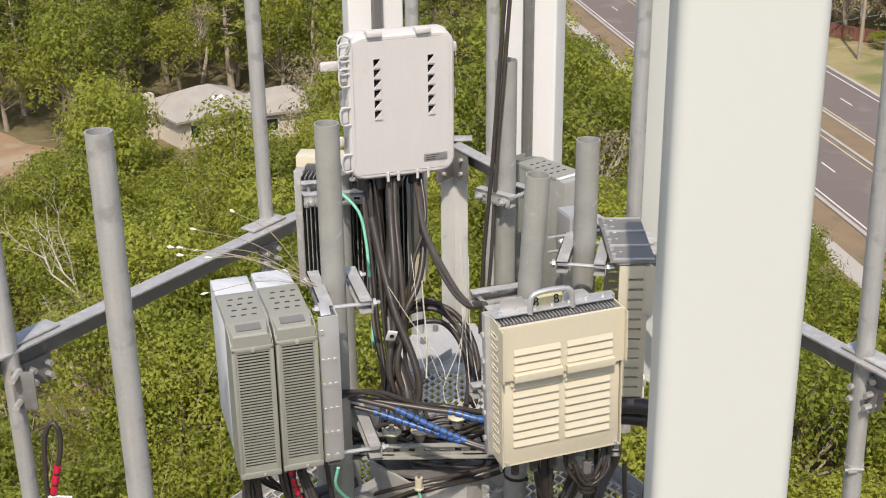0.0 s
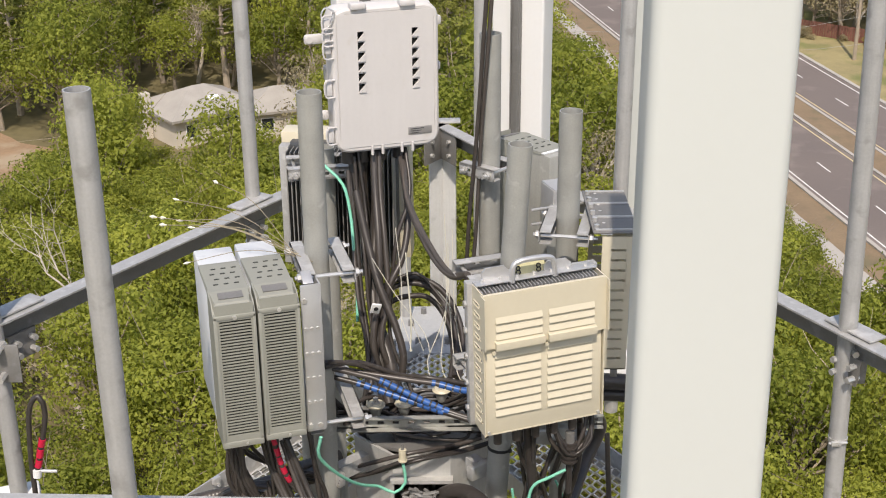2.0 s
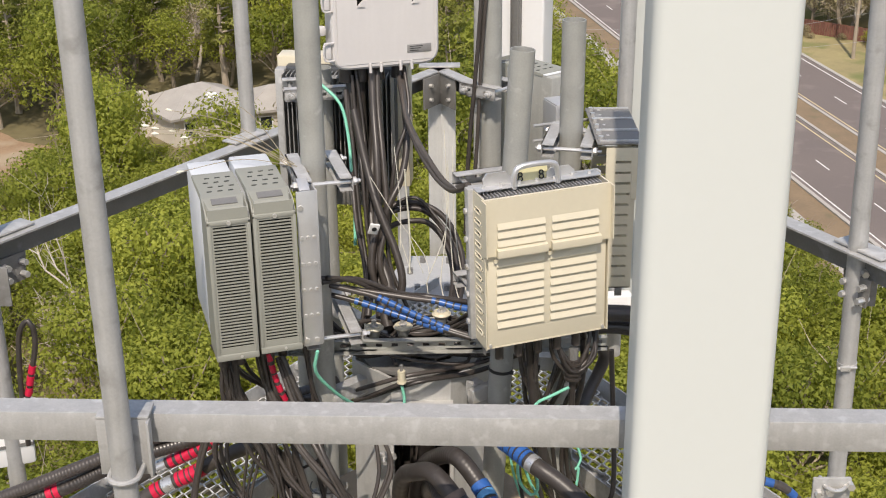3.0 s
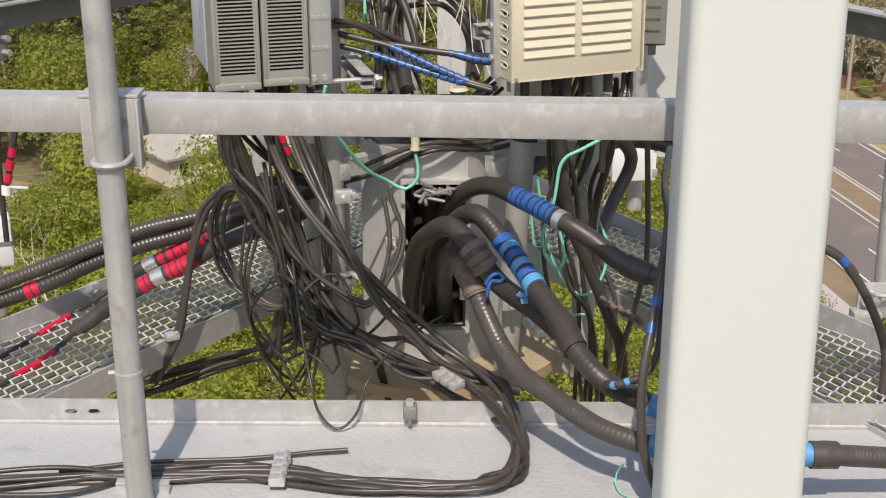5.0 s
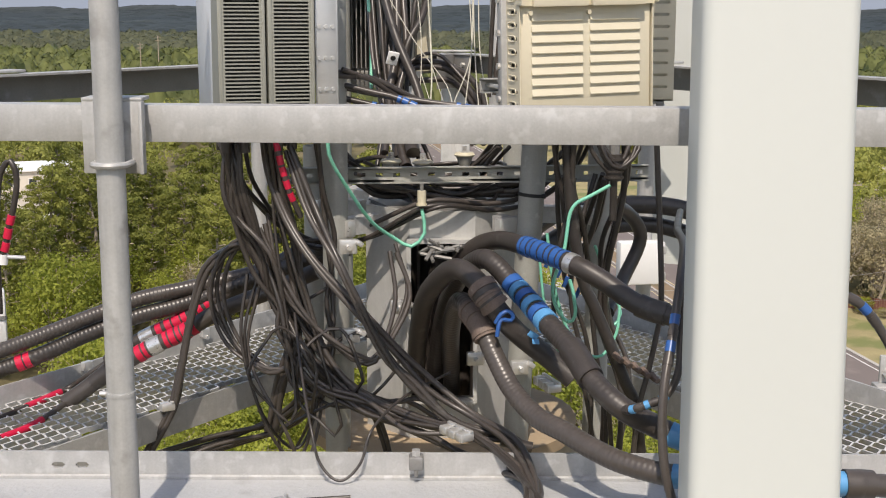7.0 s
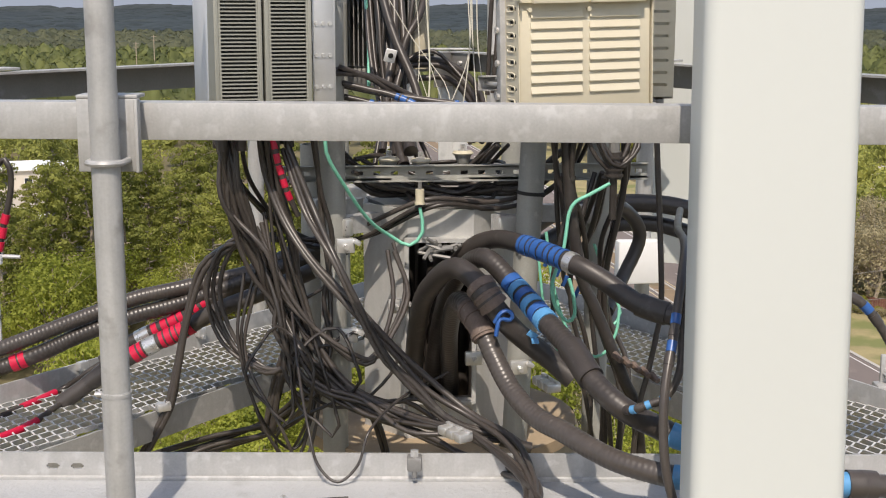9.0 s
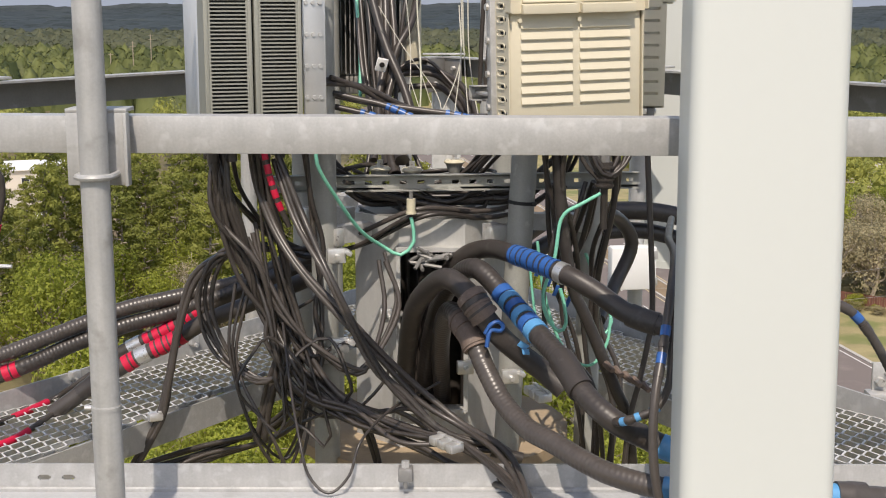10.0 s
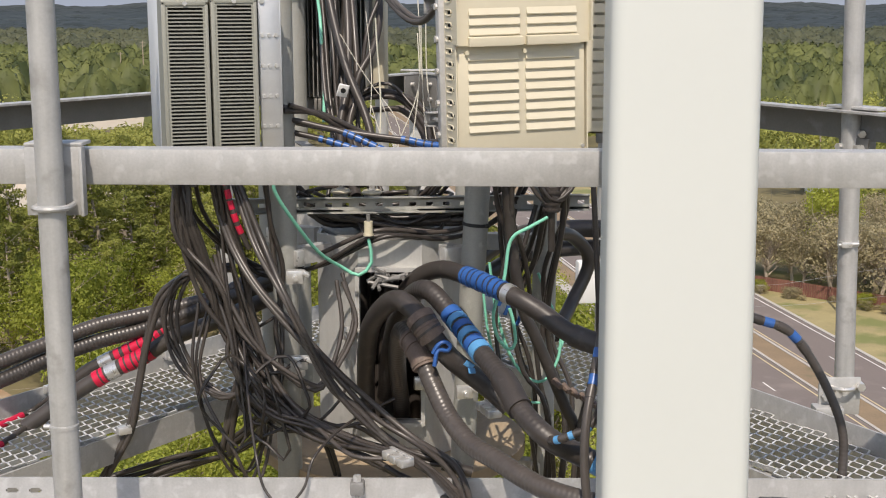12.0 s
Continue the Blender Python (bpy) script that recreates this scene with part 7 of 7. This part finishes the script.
gt = random.Random(21)
spots = []
y = 34.0
while y < 205:
    gap = 5.2 if y < 100 else 5.6
    half = 0.36 * (y + 3) + 9
    x = -half
    while x < half:
        spots.append((x + gt.uniform(-2.0, 2.0), y + gt.uniform(-2.0, 2.0)))
        x += gap
    y += gap
behind = [tuple((FP + FD * s_ + Vector((-FD.y, FD.x, 0)) * o_ + Vector((gt.uniform(-1, 1), gt.uniform(-1, 1), 0))).xy) for s_ in range(-4, 44, 4) for o_ in (3.0, 8.0, 13.0)]
gt.shuffle(spots)
spots.sort(key=lambda q: q[1])
placed = 0
for x, y in behind + spots:
    p = Vector((x, y, 0))
    fenced = (x, y) in behind
    if built(p) and not fenced:
        continue
    mood = noise.noise((x * 0.03, y * 0.03, 3.0))
    u = gt.random()
    if fenced or RN.dot(p) > 86:
        kind = "thicket" if u < 0.8 else "bare" if u < 0.9 else "oak"
    elif y > 138 and x < 42:
        kind = "pine" if u < 0.66 + mood * 0.5 else "bare" if u > 0.96 else "oak"
    else:
        kind = "pine" if u < 0.13 + 0.3 * mood else "bare" if u > 0.93 else "oak"
    if kind == "pine" and y < 100:
        kind = "oak"
    if kind == "oak" and y < 92:
        kind = "oak_near"
    src = KINDS[kind][gt.randrange(len(KINDS[kind]))]
    h0 = {"oak_near": 10, "oak": 11.5, "pine": 17.5, "bare": 10, "thicket": 9}[kind]
    sc = gt.uniform(0.8, 1.15)
    if fenced:
        sc = gt.uniform(0.95, 1.25)
    while not fenced and sc > 0.28 and blocks(x, y, h0 * sc, 3.6 * sc):
        sc *= 0.82
    if sc <= 0.28:
        continue
    if kind != "pine" and -43 < x < -31 and 96 < y < 122:
        sc = min(sc, 0.55)          # young growth beside the yard
    if kind == "pine" and sc < 0.6:
        src = KINDS["oak"][gt.randrange(4)]
    m = pose(x, y, G - 0.1, 0, 0, gt.uniform(0, 360)) @ Matrix.Diagonal((sc, sc, sc * gt.uniform(0.9, 1.12), 1))
    ob = copy_thing(src, Matrix.Identity(4))
    ob.matrix_basis = m
    placed += 1
    if placed >= 760:
        break
for k in range(26):
    p = FP + FD * gt.uniform(-1, 30) - Vector((-FD.y, FD.x, 0)) * gt.uniform(0.5, 2.6)
    sc = gt.uniform(0.10, 0.24)
    ob = copy_thing(KINDS["oak" if k % 4 == 0 else "thicket"][gt.randrange(3)], Matrix.Identity(4))
    ob.matrix_basis = pose(p.x, p.y, G - 0.35, 0, 0, gt.uniform(0, 360)) @ Matrix.Diagonal((sc * 1.5, sc * 1.5, sc, 1))
    ob.name = "bush"
    tagged(ob, "low bush in front of the board fence", "bush", "bushes")
for group_ in KINDS.values():
    for ob in group_:
        for c in list(ob.children):
            bpy.data.objects.remove(c)
        bpy.data.objects.remove(ob)


def woods(name, label, y0, y1, gap0, cards, size, leaf, seed, hmin, hmax, wide=0.40, lobes=5):
    """Far woods: many crowns of coarse sprays joined into one."""
    g_ = random.Random(seed)
    s = Shape()
    y_ = y0
    while y_ < y1:
        gap_ = gap0 * (0.7 + 0.3 * y_ / y0)
        half_ = wide * y_ + 15
        x_ = -half_
        while x_ < half_:
            p = Vector((x_ + g_.uniform(-0.4, 0.4) * gap_, y_ + g_.uniform(-0.4, 0.4) * gap_, 0))
            x_ += gap_
            if built(p) and p.y < 420:
                continue
            if noise.noise((p.x * 0.012, p.y * 0.006, 7.0)) < -0.38:
                continue
            r_ = gap_ * g_.uniform(0.32, 0.75)
            h_ = (hmin + (hmax - hmin) * g_.random() ** 1.5) * (0.75 + 0.4 * r_ / gap_)
            if p.y < 420 and blocks(p.x, p.y, h_, r_):
                h_ *= 0.45
                if blocks(p.x, p.y, h_, r_):
                    continue
            for k_ in range(lobes):
                a_ = k_ * 1.9 + g_.uniform(0, 1.2)
                f_ = 0.0 if k_ == 0 else r_ * g_.uniform(0.35, 0.7)
                c = Vector((p.x + f_ * math.cos(a_), p.y + f_ * math.sin(a_), G + h_ * (0.70 if k_ == 0 else g_.uniform(0.40, 0.66))))
                leaf_cards(s, g_, c, r_ * (0.62 if k_ == 0 else g_.uniform(0.36, 0.55)), cards // lobes, size, 0.85, 0.90, 0.13)
        y_ += gap_
    return thing(name, label, "woods", kind="stuff", shape=s, mat=leaf, angle=0)


woods("far_woods", "mixed green woods beyond the highway bend", 205, 420, 8.0, 340, 0.54, MID_LEAF, 51, 7, 18)


def canopy(name, label, y0, y1, step, spread, crown, hmin, hmax, leaf, seed, rough, swell=0.0, wide=0.42, sprays=0, size=1.0):
    """Distant woods seen from above: one sheet of rounded crowns of uneven height, wider and coarser further off."""
    g_ = np.random.default_rng(seed)
    ys, q = [y0], step
    while ys[-1] < y1:
        ys.append(ys[-1] + q * ys[-1] / y0)
    ys = np.array(ys)
    us = np.linspace(-wide, wide, int(2 * wide * y0 / step))
    X = us[None, :] * ys[:, None] + g_.normal(0, 0.2 * step, (len(ys), len(us))) * (ys / y0)[:, None]
    Yg = np.repeat(ys[:, None], len(us), 1) + g_.normal(0, 0.2 * step, X.shape) * (ys / y0)[:, None]
    H = np.full(X.shape, -0.5)
    count = int(wide * (y1 ** 2 - y0 ** 2) / (spread * spread))
    for _ in range(count):
        cy = math.sqrt(g_.uniform(y0 ** 2, y1 ** 2))
        cu = g_.uniform(-wide, wide)
        cx = cu * cy
        if built(Vector((cx, cy, 0))) and cy < 520:
            continue
        if noise.noise((cx * 0.012, cy * 0.006, 7.0)) < -0.42:
            continue
        r = crown * g_.uniform(0.55, 1.25)
        h = hmin + (hmax - hmin) * g_.random() ** 1.4
        if cy < 560 and (Vector((cx + 118, cy - 440, 0))).length < 34:
            continue
        i0, i1 = np.searchsorted(ys, (cy - r, cy + r))
        k0, k1 = np.searchsorted(us, ((cx - r) / cy, (cx + r) / cy))
        if i0 == i1 or k0 == k1:
            continue
        sx, sy = X[i0:i1, k0:k1] - cx, Yg[i0:i1, k0:k1] - cy
        ang = np.arctan2(sy, sx)
        rr = r * (1 + 0.16 * np.sin(3 * ang + g_.uniform(0, 6)) + 0.10 * np.sin(5 * ang + g_.uniform(0, 6)))
        d = np.clip(1 - (sx * sx + sy * sy) / (rr * rr), 0, 1)
        top = np.where(d > 0, h * (0.35 + 0.65 * np.sqrt(d)), -0.5)
        H[i0:i1, k0:k1] = np.maximum(H[i0:i1, k0:k1], top)
    H += g_.normal(0, rough, H.shape) * (H > 1)
    H[:2] = -0.5
    if swell:
        H += swell * np.clip((Yg - 2600) / 2100, 0, 1) ** 1.3 * (1 + 0.12 * np.sin(us * 31 + 1.0) + 0.08 * np.sin(us * 77))[None, :]
    n, m = X.shape
    pts = np.stack([X, Yg, G + H], -1)
    verts, faces = pts.reshape(-1, 3).tolist(), []
    if sprays:
        nrm = np.cross(pts[:-1, 1:] - pts[:-1, :-1], pts[1:, :-1] - pts[:-1, :-1])
        nrm /= np.linalg.norm(nrm, axis=-1, keepdims=True)
        ok = np.argwhere(H[:-1, :-1] > 2)
        pick = ok[g_.integers(0, len(ok), sprays)]
        far = (ys[pick[:, 0]] / y0)[:, None]
        a, b = g_.random((sprays, 1)), g_.random((sprays, 1))
        i, k = pick[:, 0], pick[:, 1]
        c = pts[i, k] + a * (pts[i, k + 1] - pts[i, k]) + b * (1 - a) * (pts[i + 1, k] - pts[i, k])
        w = nrm[pick[:, 0], pick[:, 1]] + g_.normal(0, 0.22, (sprays, 3))
        w /= np.linalg.norm(w, axis=-1, keepdims=True)
        t1 = np.cross(w, g_.normal(0, 1, (sprays, 3)))
        t1 /= np.linalg.norm(t1, axis=-1, keepdims=True)
        t2 = np.cross(w, t1)
        c = c + w * (0.06 * size * far)
        sz = size * far * g_.uniform(0.5, 1.1, (sprays, 1))
        tri_ = np.stack([c - t1 * sz, c + t1 * sz * 0.8, c + t2 * sz * 1.3], 1).reshape(-1, 3)
        faces = [(n * m + 3 * k, n * m + 3 * k + 1, n * m + 3 * k + 2) for k in range(sprays)]
        verts += tri_.tolist()
    me = bpy.data.meshes.new(name)
    idx = np.arange(n * m).reshape(n, m)
    quads = np.stack([idx[:-1, :-1], idx[:-1, 1:], idx[1:, 1:], idx[1:, :-1]], -1).reshape(-1, 4)
    me.from_pydata(verts, [], quads.tolist() + faces)
    me.materials.append(leaf)
    me.polygons.foreach_set("use_smooth", [True] * len(me.polygons))
    ob = new(name, me)
    return tagged(ob, label, "woods", "", "stuff")


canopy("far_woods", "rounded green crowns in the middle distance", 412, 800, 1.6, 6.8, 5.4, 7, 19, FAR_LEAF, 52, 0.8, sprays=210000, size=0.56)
# The haze over the next two sheets lies in their leaf colours.
canopy("far_woods", "dull green woods further off, distance haze put into their colour", 790, 1500, 2.8, 9.5, 7.2, 8, 18, DULL_HAZE_LEAF, 54, 0.8, sprays=120000, size=0.85)
canopy("horizon_woods", "dark woods rising to the horizon, blue distance haze put into their colour", 1480, 4750, 9.0, 30.0, 26.0, 9, 14, HORIZON_HAZE_LEAF, 53, 0.6, 38.0)
haze = Shape()
for k in range(64):
    a, b = 2 * math.pi * k / 64, 2 * math.pi * (k + 1) / 64
    haze.add([(4850 * math.cos(a), 4850 * math.sin(a), G - 5), (4850 * math.cos(b), 4850 * math.sin(b), G - 5), (4850 * math.cos(b), 4850 * math.sin(b), 420), (4850 * math.cos(a), 4850 * math.sin(a), 420)], [(0, 1, 2, 3)])
HAZE = bpy.data.materials.new("low_hazy_sky")
HAZE.use_nodes = True
HAZE.node_tree.nodes["Principled BSDF"].inputs["Base Color"].default_value = (0.02, 0.02, 0.02, 1)
HAZE.node_tree.nodes["Principled BSDF"].inputs["Emission Color"].default_value = (0.29, 0.345, 0.445, 1)
HAZE.node_tree.nodes["Principled BSDF"].inputs["Emission Strength"].default_value = 1.0
thing("backdrop", "hazy blue-grey sky low over the horizon", "sky", kind="structure", shape=haze, mat=HAZE, angle=0)


def dead_tree(label, base, fork, tips, seed):
    """A leafless tree: one trunk to a fork, long limbs that bend, and fine twigs along them."""
    g = random.Random(seed)
    t = thing("bare_tree", label, "tree", pose(*base), "half-bare trees")
    f = Vector(fork) - Vector(base)
    part("trunk", Shape().cyl((0, 0, -0.2), f * 0.5 + Vector((0.15, 0, 0)), 0.17, 0.13, n=9).cyl(f * 0.5 + Vector((0.15, 0, 0)), f, 0.13, 0.10, n=9), BARK_PALE, t)
    for tip in tips:
        e = Vector(tip) - Vector(base)
        limb, pts = Shape(), [f]
        for k in range(1, 7):
            pts.append(f.lerp(e, k / 6) + Vector((g.gauss(0, 0.10), g.gauss(0, 0.10), 0.35 * math.sin(math.pi * k / 6) + g.gauss(0, 0.08))))
        for k, (a, b) in enumerate(zip(pts, pts[1:])):
            r0, r1 = 0.07 * (1 - k / 6.6), 0.07 * (1 - (k + 1) / 6.6)
            limb.cyl(a, b, r0, r1, n=7)
            for _ in range(3 if k > 0 else 0):
                d = (b - a).normalized() + Vector((g.gauss(0, 0.7), g.gauss(0, 0.7), g.gauss(0.25, 0.5)))
                m1 = b + d * g.uniform(0.3, 0.7)
                limb.cyl(b, m1, r1 * 0.5 + 0.006, 0.012, n=5)
                limb.cyl(m1, m1 + (d + Vector((g.gauss(0, 0.5), 0, g.gauss(0.1, 0.4)))) * g.uniform(0.3, 0.7), 0.012, 0.006, n=4)
        part("limb", limb, BARK_PALE, t)
    return t


dead_tree("leafless dead tree with long bleached limbs", (-21.6, 66.6, G), (-22.0, 66.0, -28.7), ((-25.6, 66.2, -24.9), (-22.9, 65.8, -22.7), (-24.2, 66.8, -24.9)), 5)
